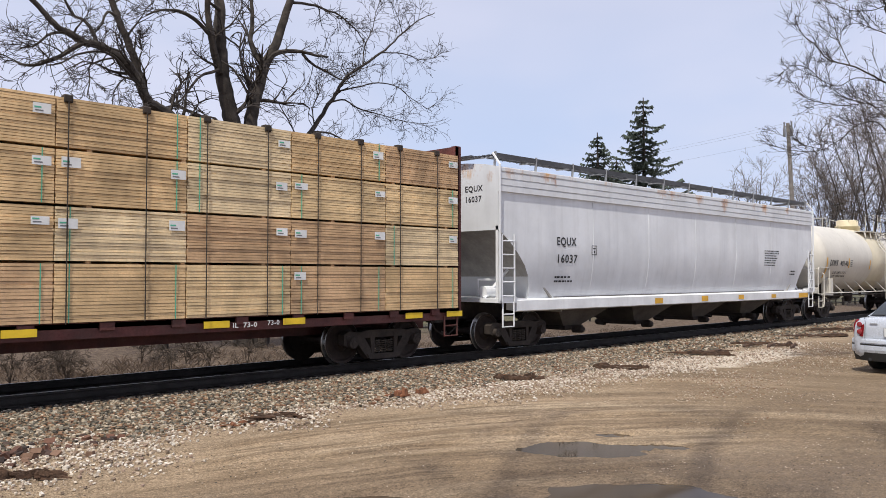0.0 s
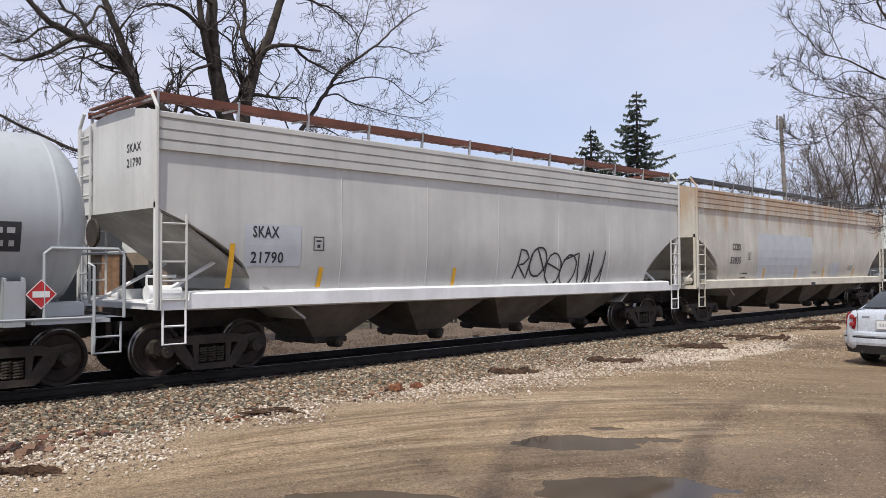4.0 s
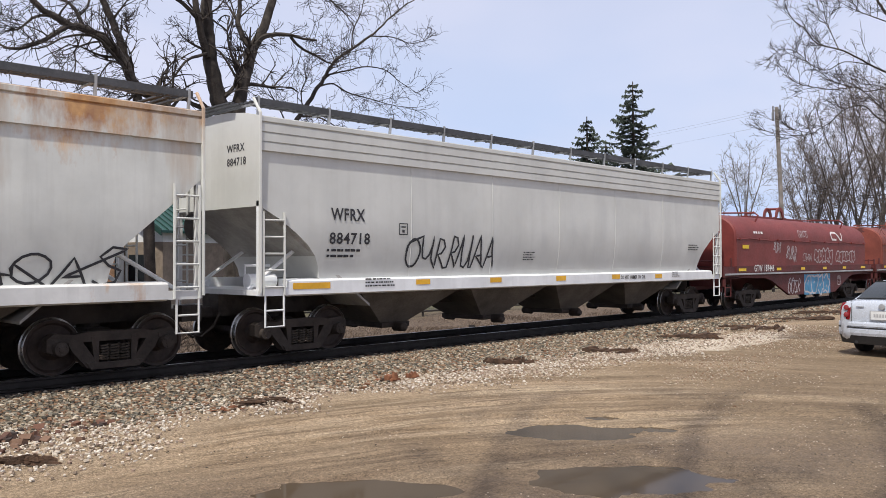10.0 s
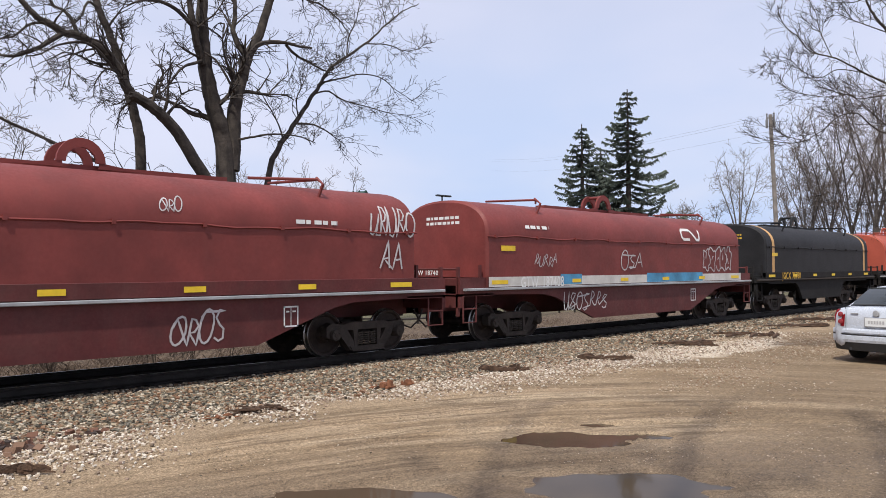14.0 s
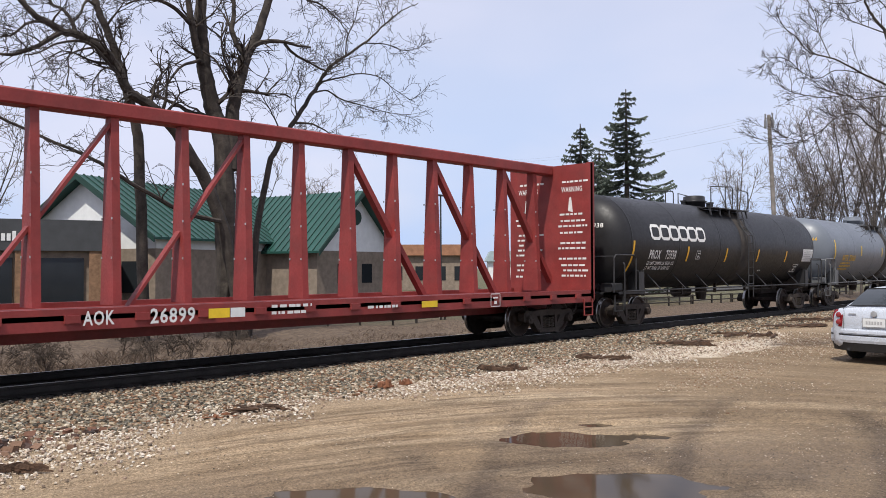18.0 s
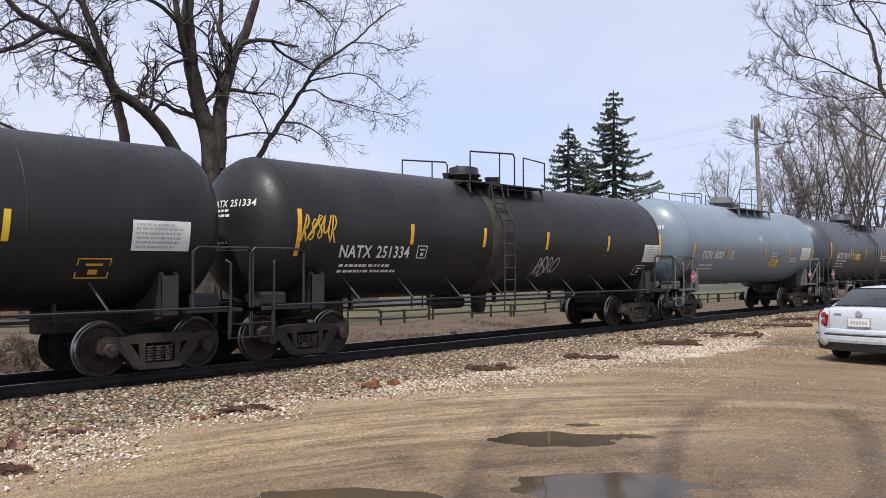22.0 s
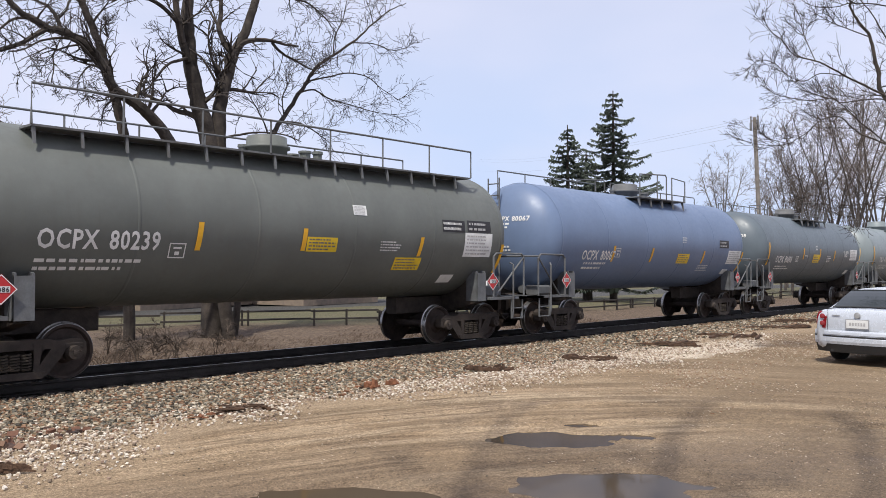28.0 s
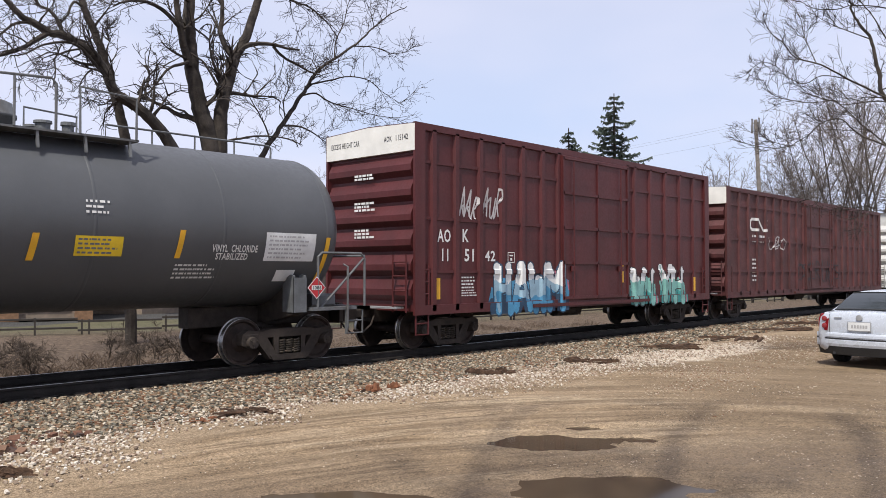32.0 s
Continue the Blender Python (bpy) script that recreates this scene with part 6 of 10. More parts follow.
    # roof walk on brackets, hatches
    for s in (-1, 1):
        q = B()
        y = s * 1.08
        for k in range(4):
            q.box(-h + 0.05, h - 0.05, y - 0.27 + k * 0.15, y - 0.19 + k * 0.15, top + 0.30, top + 0.33)
        a, c = sorted((s * 1.335, s * 1.36))
        q.box(-h + 0.05, h - 0.05, a, c, top + 0.25, top + 0.37)
        m = int(2 * h / 0.28)
        for k in range(m):
            x = -h + 0.15 + k * (2 * h - 0.3) / m
            q.box(x, x + 0.03, y - 0.27, y + 0.27, top + 0.29, top + 0.299)
        part("roof_walk", q, walk_mat, car)
        q = B()
        for k in range(3):
            q.box(s * h - 0.30 + k * 0.18 - s * 0.14, s * h - 0.20 + k * 0.18 - s * 0.14, -0.80, 0.80, top + 0.30, top + 0.33)
        part("end_walk", q, walk_mat, car)
    cnt = max(7, int(2 * h / 1.55))
    for i in range(cnt + 1):
        x = -h + 0.12 + i * (2 * h - 0.24) / cnt
        for s in (-1, 1):
            q = B()
            q.prism([(s * 1.30, top + 0.02), (s * 1.345, top + 0.01), (s * 1.375, top + 0.40), (s * 1.335, top + 0.40), (s * 1.325, top + 0.29), (s * 0.8, top + 0.29), (s * 0.8, top + 0.26), (s * 1.32, top + 0.26)], x - 0.022, x + 0.022)
            part("walk_bracket", outward(q.mesh("walk_bracket", posts)), posts, car)
    q = B()
    q.box(-h + 0.8, h - 0.8, -0.32, 0.32, top + 0.17, top + 0.26, 0.03)
    part("hatch_trough", q, roof_paint, car)
    for x in trucks or (-h + 1.3, h - 1.3):
        truck(car, x)
    if marks:
        for words, z in zip(marks, (3.92, 3.66)):
            v, f, w = letters(words, 0.15)
            part("end_lettering", B().add([(-h - 0.005, -0.45 - p[0], z + p[1]) for p in v], f), ink, car)
    return car, h, wall


# ---- tank cars ----
def tank_car(wf, wr, label, paint, R=1.50, zc=2.62, over=1.75, rail_style="centre", ladder_x=0.47, dome_x=-0.5, belt=None, strips=(), marks=None, ink=WHITE_LET, frame_paint=None,
             strip_mat=REFLEX, placards=" ", dome_r=0.50, side_rail=True, dome_paint=None, walk_full=False, head_ladder=False):
    """wf, wr: the places of its two trucks on the train's own scale."""
    car, h = rail_car("tank_car", label, "tank car", wf - over, wr + over, "cars of the freight train")
    tc = (wr - wf) / 2
    fp = frame_paint or paint
    dp = dome_paint or paint
    tl = h - 0.35

    def wall(z):
        return math.sqrt(max(0.04, R * R - (z - zc) ** 2))

    prof = []
    hd = R * 0.52
    for k in range(9):
        a = math.pi / 2 * k / 8
        prof.append((-tl + hd - hd * math.cos(a), max(0.02, R * math.sin(a))))
    ring_x = [-tl + hd + (2 * tl - 2 * hd) * k / 12 for k in range(1, 12)]
    body_prof = prof + [(x, R) for x in ring_x] + [(-x, r) for x, r in prof[::-1]]
    b = B().lathe(body_prof, 56, "x", 0, zc)
    m = outward(b.mesh("tank", paint, True))
    shell = part("tank", m, paint, car)
    # weld rings and belt
    for x in [-tl + hd] + [-tl + hd + (2 * tl - 2 * hd) * k / 5 for k in range(1, 5)] + [tl - hd]:
        q = B().lathe([(x - 0.03, R + 0.001), (x - 0.02, R + 0.006), (x + 0.02, R + 0.006), (x + 0.03, R + 0.001)], 56, "x", 0, zc, caps=False)
        part("weld_ring", q.mesh("weld_ring", paint, True), paint, shell)
    if belt:
        bx, bw, bm = belt
        q = B().lathe([(bx - bw, R + 0.002), (bx - bw + 0.01, R + 0.008), (bx + bw - 0.01, R + 0.008), (bx + bw, R + 0.002)], 56, "x", 0, zc, caps=False)
        part("belly_band", outward(q.mesh("belly_band", bm, True)), bm, shell)
    # stub sills, saddles
    for s in (-1, 1):
        q = B()
        a, c = sorted((s * (tc - 1.7), s * (h + 0.05)))
        q.box(a, c, -0.18, 0.18, 0.72, 1.12, 0.02)
        q.box(min(s * (h - 0.02), s * (h + 0.08)), max(s * (h - 0.02), s * (h + 0.08)), -0.55, 0.55, 0.70, 1.14, 0.03)
        part("stub_sill", q, IRON, car)
        q = B()
        q.prism([(-1.36, 0.98), (-1.02, zc - wall2(R, 1.02) + 0.02), (0, zc - R + 0.03), (1.02, zc - wall2(R, 1.02) + 0.02), (1.36, 0.98), (0.5, 0.80), (-0.5, 0.80)], s * tc - 0.13, s * tc + 0.13)
        part("bolster", outward(q.mesh("bolster", IRON)), IRON, car)
        for y in (-1, 1):
            q = B()
            a, c = sorted((y * 1.40, y * 1.44))
            for k in (-0.15, 0.11):
                q.prism([(y * 1.42, 1.02), (y * 1.42, 1.74), (y * 1.30, 1.76), (y * 1.06, zc - wall2(R, 1.08) + 0.04), (y * 1.06, 1.02)][::y], s * tc + k, s * tc + k + 0.04)
            q.box(s * tc - 0.15, s * tc + 0.15, a, c, 1.02, 1.70)
            part("saddle", outward(q.mesh("saddle", fp)), fp, car)
        # end deck, arch rails, steps, uncoupling gear
        q = B()
        x0, x1 = sorted((s * (h - 1.5), s * (h + 0.02)))
        q.box(x0, x1, -1.5, -1.2, 1.04, 1.10)
        q.box(x0, x1, 1.2, 1.5, 1.04, 1.10)
        q.box(min(s * (h - 0.35), s * (h + 0.02)), max(s * (h - 0.35), s * (h + 0.02)), -1.5, 1.5, 1.04, 1.10)
        part("end_deck", q, fp, car)
        e = s * (h - 0.12)
        f = s * (h - 1.35)
        for y in (-1.48, 1.48):
            q = B()
            q.tube([(e, y, 1.1), (e, y, 2.10), (e - s * 0.10, y, 2.20), (f + s * 0.1, y, 2.20), (f, y, 2.12), (f, y, 1.1)] if y < 0 else [(e, y, 1.1), (e, y, 2.1), (f, y, 2.1), (f, y, 1.1)], 0.026, 6)
            part("end_handrail", q, fp, car)
        q = B()
        q.tube([(e, -1.48, 2.15), (e, 1.48, 2.15)], 0.024, 6)
        if not side_rail:
            q.tube([(e, -1.48, 2.12), (f + s * 0.15, -1.40, 1.1)], 0.024, 6)
        part("cross_handrail", q, fp, car)
        for y in (-1.50, 1.50):
            q = B()
            k = e - s * 0.5
            q.tube([(k, y, 0.56), (k, y * 1.02, 0.7), (k, y * 1.02, 1.92), (k - s * 0.06, y * 0.97, 1.97)], 0.024, 6)
            part("grab_iron", q, fp, car)
        step(car, e - s * 0.05, e - s * 0.5, -1.47, 0.55, 1.06, fp)
        step(car, e - s * 0.05, e - s * 0.5, 1.47, 0.55, 1.06, fp)
        q = B()
        q.box(min(s * (h - 1.2), s * (h - 0.6)), max(s * (h - 1.2), s * (h - 0.6)), -1.1, -0.7, 1.1, 1.36, 0.04)
        q.lathe([(s * (h - 1.0) - 0.2, 0.12), (s * (h - 1.0) + 0.25, 0.12)], 12, "x", -0.4, 1.25)
        part("brake_gear", q, fp, car)
        coupler(car, s * h, s)
        if placards.strip() or (placards and s > 0):
            q = B()
            x, z, y, d = s * (tc + 0.35), 1.50, -1.5, 0.23
            q.add([(x - d, y, z), (x, y, z - d), (x + d, y, z), (x, y, z + d)], [(0, 1, 2, 3)])
            pl = part("placard", q, PLACARD, car, "red diamond placard with white border")
            q = B()
            for k in range(4):
                a0, a1 = math.tau * k / 4, math.tau * (k + 1) / 4
                q.add([(x + r * math.cos(a), y - 0.004, z + r * math.sin(a)) for r, a in ((d * 0.98, a0), (d * 0.98, a1), (d * 0.90, a1), (d * 0.90, a0))], [(0, 1, 2, 3)])
            q.add([(x - 0.125, y - 0.004, z - 0.046), (x + 0.125, y - 0.004, z - 0.046), (x + 0.125, y - 0.004, z + 0.046), (x - 0.125, y - 0.004, z + 0.046)], [(0, 1, 2, 3)])
            part("placard_print", q, PAPER, pl)
            if placards.strip():
                v, f, w = letters(placards, 0.075)
                part("placard_number", B().add([(x - 0.112 + p[0] * 0.224 / w, y - 0.007, z - 0.037 + p[1]) for p in v], f), BLACK_LET, pl)
    if side_rail:
        for s in (-1, 1):
            q = B()
            q.tube([(-h + 0.6, s * 1.5, 1.12), (h - 0.6, s * 1.5, 1.12)], 0.024, 6)
            k = 8
            for i in range(k):
                x = -tc + 1.1 + (2 * tc - 2.2) * i / (k - 1)
                q.tube([(x, s * 1.5, 1.12), (x - 0.16, s * wall(1.62) * 0.98, 1.60)], 0.022, 5)
            part("side_handrail", q, fp, car)
        # pipes and valve beneath the belly
        q = B()
        q.tube([(-tc + 1.0, -0.55, 0.95), (tc - 1.0, -0.55, 0.95)], 0.03, 6)
        part("brake_pipe", q, IRON, car)
        q = B()
        q.lathe([(0.62, 0.16), (0.80, 0.2), (1.15, 0.22)], 12, "z", 0, 0)
        part("outlet_valve", q, IRON, car)
        q = B()
        q.lathe([(-1.3, 0.18), (-0.3, 0.18)], 12, "x", 0.4, 0.92)
        part("air_reservoir", q, IRON, car)
        for i in range(5):
            x = -tc + 1.6 + (2 * tc - 3.2) * i / 4
            q = B()
            q.box(x - 0.03, x + 0.03, -0.6, -0.5, 0.9, 1.3)
            part("pipe_hanger", q, IRON, car)
    topz = zc + R
    # fittings, platform and rails on top
    dx = dome_x + 0.55
    full = rail_style == "full"
    pz = topz - 0.17
    q = B()
    rd = dome_r
    q.lathe([(topz - 0.15, rd), (topz + 0.12, rd), (topz + 0.13, rd + 0.06), (topz + 0.18, rd + 0.06), (topz + 0.19, rd), (topz + rd * 0.86, rd - 0.01), (topz + rd * 0.94, rd - 0.08), (topz + rd * 0.96, 0.05)], 28, "z", dome_x, 0.0)
    part("fittings_dome", outward(q.mesh("fittings_dome", dp, True)), dp, car)
    L0, L1 = (-h + 1.9, h - 1.9) if walk_full else (dx - 1.7, dx + 1.5)
    for y in (-0.95, 0.95):
        q = B()
        q.box(L0, L1, y - 0.25, y + 0.25, pz, pz + 0.035)
        for k in range(int((L1 - L0) / 0.75) + 1):
            x = L0 + 0.05 + k * 0.75
            if x < L1:
                q.prism([(y * 1.24, pz + 0.01), (y * 1.16, pz + 0.01), (y * 1.25, pz - 0.27), (y * 1.29, pz - 0.27)], x - 0.02, x + 0.02)
        part("platform", outward(q.mesh("platform", fp)), fp, car)
    for y in (-1.2, 1.2):
        q = B()
        z0, z1 = pz + 0.03, topz + 0.50
        if walk_full:
            q.tube([(L0, y, z0), (L0, y, z1), (L1, y, z1), (L1, y, z0)], 0.022, 6)
            for k in range(1, 7):
                x = L0 + (L1 - L0) * k / 7
                q.tube([(x, y, z0), (x, y, z1)], 0.02, 6)
        else:
            q.tube([(dx - 1.65, y, z0), (dx - 1.65, y, z1 + 0.08), (dx + 0.05, y, z1 + 0.18), (dx + 0.12, y, z1 + 0.1), (dx + 0.12, y, z0)], 0.022, 6)
            q.tube([(dx + 0.5, y, z0), (dx + 0.5, y, z1 + 0.12), (dx + 1.45, y, z1 + 0.06), (dx + 1.45, y, z0)], 0.022, 6)
            q.tube([(dx - 0.5, y, z0), (dx - 0.5, y, z1 + 0.15)], 0.02, 6)
        part("top_handrail", q, fp, car)
    if full:
        for a, c in ((-tl + 0.25, dx - 1.9), (dx + 1.6, tl - 0.9)):
            q = B()
            zr = topz + 0.33
            q.tube([(a, 0.3, topz - (0.7 if a < 0 else 0.1)), (a, 0.3, zr), (c - 0.06, 0.3, zr), (c, 0.3, zr - 0.05), (c, 0.3, topz - 0.1)], 0.02, 6)
            for k in range(1, 4):
                x = a + (c - a) * k / 4
                q.tube([(x, 0.3, topz - 0.1), (x, 0.3, zr)], 0.018, 6)
            part("roof_handrail", q, fp, car)
    for k, (x, y, r, hh) in enumerate(((dx - 1.0, 0.2, 0.09, 0.2), (dx + 0.3, -0.2, 0.12, 0.16), (dx + 0.3, 0.25, 0.12, 0.14), (dx + 0.8, 0.0, 0.10, 0.22))):
        q = B()
        q.lathe([(topz - 0.05, r), (topz + hh * 0.7, r), (topz + hh * 0.72, r * 1.25), (topz + hh, r * 1.2)], 12, "z", x, y)
        part("top_valve", q, dp, car)
    if not full and not walk_full:
        for s in (-1, 1):
            q = B()
            pts = [(pz + 0.02, 1.2), (zc + wall2(R, 1.3) + 0.03, 1.34), (zc + 0.35, R + 0.14), (zc - 0.1, R + 0.16), (0.72, R + 0.14)]
            for x in (ladder_x - 0.21, ladder_x + 0.21):
                q.tube([(x, s * y, z) for z, y in pts], 0.022, 6)
            zs = [topz - 0.2 - 0.3 * k for k in range(int((topz - 1.0) / 0.3))]
            for z in zs:
                y = np.interp(z, [p[0] for p in pts[::-1]], [p[1] for p in pts[::-1]])
                q.tube([(ladder_x - 0.21, s * y, z), (ladder_x + 0.21, s * y, z)], 0.018, 6)
            part("ladder", q, fp, car)
    if head_ladder:
        ladder(car, 0.1, 0.5, -h + 0.42, 1.1, topz + 0.1, 10, fp, "y")
    for x in (-tc, tc):
        truck(car, x)
    if marks:
        hx = lambda y, z: -tl + hd - hd * math.sqrt(max(0.0, 1 - (y * y + (z - zc) ** 2) / (R * R))) - 0.012
        y0 = 0.28
        for words in marks.split():
            v, f, w = letters(words, 0.14)
            part("end_lettering", B().add([(hx(y0 - p[0], zc + 0.42 + p[1]), y0 - p[0], zc + 0.42 + p[1]) for p in v], f), ink, shell)
            y0 -= w + 0.08
        q, r = B(), random.Random(int(wf))
        for k in range(4):
            y1, z1 = 0.28, zc + (0.32, 0.22, -0.32, -0.42)[k]
            while y1 > -0.34 + r.uniform(0, 0.15):
                d = r.uniform(0.05, 0.14)
                q.add([(hx(a, c), a, c) for a, c in ((y1, z1), (y1 - d, z1), (y1 - d, z1 + 0.05), (y1, z1 + 0.05))], [(0, 1, 2, 3)])
                y1 -= d + 0.035
        tagged(part("small_print", q, ink, shell), kind="stuff")
    return car, h, wall, tl - hd, shell


def wall2(R, y):
    return math.sqrt(max(0.01, R * R - y * y))


# ---- coil cars with hoods ----
def coil_car(front, rear, wf, wr, label, hood, frame_mat, end_hood=None, fish=True, stripe=None, strips=6, marks=None, ink=WHITE_LET, bands=None, deck_line=GALV, levers=None):
    """front, rear: the ends of the hood; wf, wr: the trucks."""
    car, h = rail_car("coil_car", label, "coil car", front, rear, "cars of the freight train")
    mid = (front + rear) / 2
    t0, t1 = wf - mid, wr - mid
    W, z0, zs, zt = 1.52, 1.60, 2.66, 3.55
    levers = levers or hood

    def wall(z):
        return W + 0.012 if z <= zs else W * max(0.02, 1 - min(1.0, ((z - zs) / (zt - zs)) ** (1 / 0.86)) ** 2) ** 0.43

    def arch(x, inset=0.0):
        pts = [(-(W - inset), z0), (-(W - inset), zs - 0.02)]
        for k in range(19):
            a = math.pi * (1 - k / 18)
            c, s = math.cos(a), math.sin(a)
            c, s = math.copysign(abs(c) ** 0.86, c), s ** 0.86
            pts.append(((W - inset) * c, zs + (zt - zs - inset) * s))
        pts += [((W - inset), zs - 0.02), ((W - inset), z0)]
        return [(x, y, z) for y, z in pts]

    rows = [arch(-h, 0.06), arch(-h + 0.06, 0.0)] + [arch(-h + 0.06 + (2 * h - 0.12) * k / 16) for k in range(1, 16)] + [arch(h - 0.06), arch(h, 0.06)]
    b = B().sheet(rows)
    n = len(rows[0])
    b.f += [tuple(range(n))[::-1], tuple(range((len(rows) - 1) * n, len(rows) * n))]
    shell = part("hood", outward(b.mesh("hood", hood, True)), hood, car)
    shell.data.set_sharp_from_angle(angle=radians(35))
    # seam flange along the side, ridge, lifting lugs
    q = B()
    for s in (-1, 1):
        pts = []
        for k in range(40):
            x = -h + 2 * h * k / 39
            pts.append((x, s * (W + 0.012), zs - 0.06 + 0.02 * math.sin(x * 1.9) + 0.012 * math.sin(x * 5.1)))
        q.tube(pts, 0.020, 5)
        for k in range(9):
            x = -h + 0.3 + (2 * h - 0.6) * k / 8
            q.box(x - 0.035, x + 0.035, s * W - 0.05, s * W + 0.05, zs - 0.10, zs - 0.02)
    part("hood_seam", q, hood, shell)
    q = B()
    q.box(-2.9, 2.9, -0.16, 0.16, zt - 0.03, zt + 0.09)
    part("hood_ridge", q, hood, shell)
    for y in (-0.26, 0.26):
        q = B()
        pts = [(0.42 * math.cos(a), y, zt + 0.12 + 0.42 * math.sin(a)) for a in [math.pi * k / 12 for k in range(13)]]
        q.sheet([[(x, y - 0.03, z) for x, _, z in pts], [(x * 0.62, y - 0.03, zt + 0.12 + (z - zt - 0.12) * 0.62) for x, _, z in pts]])
        q.sheet([[(x, y + 0.03, z) for x, _, z in pts], [(x * 0.62, y + 0.03, zt + 0.12 + (z - zt - 0.12) * 0.62) for x, _, z in pts]])
        q.sheet([[(x, y - 0.03, z) for x, _, z in pts], [(x, y + 0.03, z) for x, _, z in pts]])
        q.sheet([[(x * 0.62, y - 0.03, zt + 0.12 + (z - zt - 0.12) * 0.62) for x, _, z in pts], [(x * 0.62, y + 0.03, zt + 0.12 + (z - zt - 0.12) * 0.62) for x, _, z in pts]])
        for s in (-1, 1):
            q.prism([(s * 0.36, zt + 0.28), (s * 0.42, zt + 0.12), (s * 1.15, zt + 0.02), (s * 0.3, zt + 0.02)], y - 0.02, y + 0.02, "y")
        part("lifting_eye", q, hood, shell)
    part("lifting_pin", B().tube([(0.0, -0.26, zt + 0.47), (0.0, 0.26, zt + 0.47)], 0.05, 8), hood, shell)
    for s in (-1, 1):
        q = B()
        x = s * (h - 2.4)
        q.tube([(x - 0.05, -1.05, zt - 0.62), (x + 0.03, -1.28, zt - 0.02), (x, -1.1, zt + 0.12)], 0.035, 6)
        q.tube([(x - 0.05, 1.05, zt - 0.62), (x + 0.03, 1.28, zt - 0.02), (x, 1.1, zt + 0.12)], 0.035, 6)
        q.tube([(x, -1.15, zt + 0.08), (x, 0.6, zt + 0.14)], 0.03, 6)
        q.tube([(x, -1.15, zt + 0.08), (x - s * 1.1, -0.3, zt + 0.1)], 0.03, 6)
        part("hood_lever", q, levers, shell)
    if bands:
        for x in (-h + 0.55, h - 0.75):
            rows = [[(p[0], p[1] * 1.004, p[2] + 0.006) for p in arch(x + k * 0.24)] for k in (0, 1)]
            part("hood_band", B().sheet(rows), bands, shell)
    # frame_mat: side sills with a fish belly
    L = h + 0.95
    for s in (-1, 1):
        q = B()
        y0, y1 = sorted((s * 1.50, s * 1.40))
        low = 0.42
        if fish:
            q.prism([(-L, 1.60), (L, 1.60), (L, 1.18), (t1 + 0.9, 1.18), (t1 - 0.7, 1.14), (t1 - 1.2, 1.05), (t1 - 3.0, low), (t0 + 3.0, low), (t0 + 1.2, 1.05), (t0 + 0.7, 1.14), (t0 - 0.9, 1.18), (-L, 1.18)], y0, y1, "y")
        else:
            q.prism([(-L, 1.42), (L, 1.42), (L, 1.16), (t1 - 1.2, 1.16), (t1 - 1.5, 1.0), (t1 - 1.9, 0.48), (t0 + 1.9, 0.48), (t0 + 1.5, 1.0), (t0 + 1.2, 1.16), (-L, 1.16)], y0, y1, "y")
        part("side_frame_plate", outward(q.mesh("side_frame_plate", frame_mat)), frame_mat, car)
        q = B()
        q.box(-L + 0.1, L - 0.1, min(s * 1.50, s * 1.60), max(s * 1.50, s * 1.60), 1.29, 1.35, 0.01)
        part("deck_edge", q, deck_line, car, "weathered pale steel edge")
        q = B()
        q.box(-h - 0.02, h + 0.02, min(s * 1.50, s * 1.56), max(s * 1.50, s * 1.56), 1.36, 1.62, 0.01)
        part("top_rail", q, frame_mat, car)
        e = s * L
        q = B()
        q.box(min(e, e - s * 1.2), max(e, e - s * 1.2), -1.5, 1.5, 1.16, 1.22)
        q.box(min(e, e - s * 0.1), max(e, e - s * 0.1), -1.5, 1.5, 0.9, 1.2)
        for y in (-1.42, 1.36):
            q.box(min(e, e - s * 0.08), max(e, e - s * 0.08), y, y + 0.06, 0.7, 1.85)
            q.box(min(e - s * 0.85, e - s * 0.78), max(e - s * 0.85, e - s * 0.78), y, y + 0.06, 1.2, 1.9)
        q.tube([(e - s * 0.04, -1.4, 1.8), (e - s * 0.04, 1.4, 1.8)], 0.025, 6)
        q.tube([(e - s * 0.04, -1.4, 1.5), (e - s * 0.8, -1.4, 1.5)], 0.022, 6)
        part("end_platform", outward(q.mesh("end_platform", frame_mat)), frame_mat, car)
        step(car, e - s * 0.1, e - s * 0.55, -1.5, 0.55, 1.18, frame_mat)
        step(car, e - s * 0.1, e - s * 0.55, 1.5, 0.55, 1.18, frame_mat)
        coupler(car, e, s)
    q = B()
    q.box(-L, L, -1.36, 1.36, 1.42, 1.58)
    q.box(-L, L, -0.2, 0.2, 0.75, 1.4)
    part("deck", q, frame_mat, car)
    q = B()
    q.lathe([(-L - 0.02, 0.22), (-L + 0.01, 0.25), (-L + 0.04, 0.22)], 18, "x", 0.6, 1.95)
    part("hand_brake_wheel", q, frame_mat, car)
    for x in (t0, t1):
        truck(car, x)
    if stripe:
        patch(-h, 1.37, 2 * h, 0.24, lambda z: 1.562, stripe, car, "painted_stripe")
    for k in range(strips):
        x = -h + 0.1 if k == 0 else -3.55 + (h + 2.75) * (k - 1) / (strips - 2)
        patch(x, 1.43, 0.62 if k in (0, strips - 1) else 0.42, 0.10, lambda z: 1.568, REFLEX_Y, car, "reflective_strip")
    patch(-h + 0.5, 2.25, 0.55, 0.13, wall, REFLEX_Y, shell, "reflective_strip", 0, 0.008)
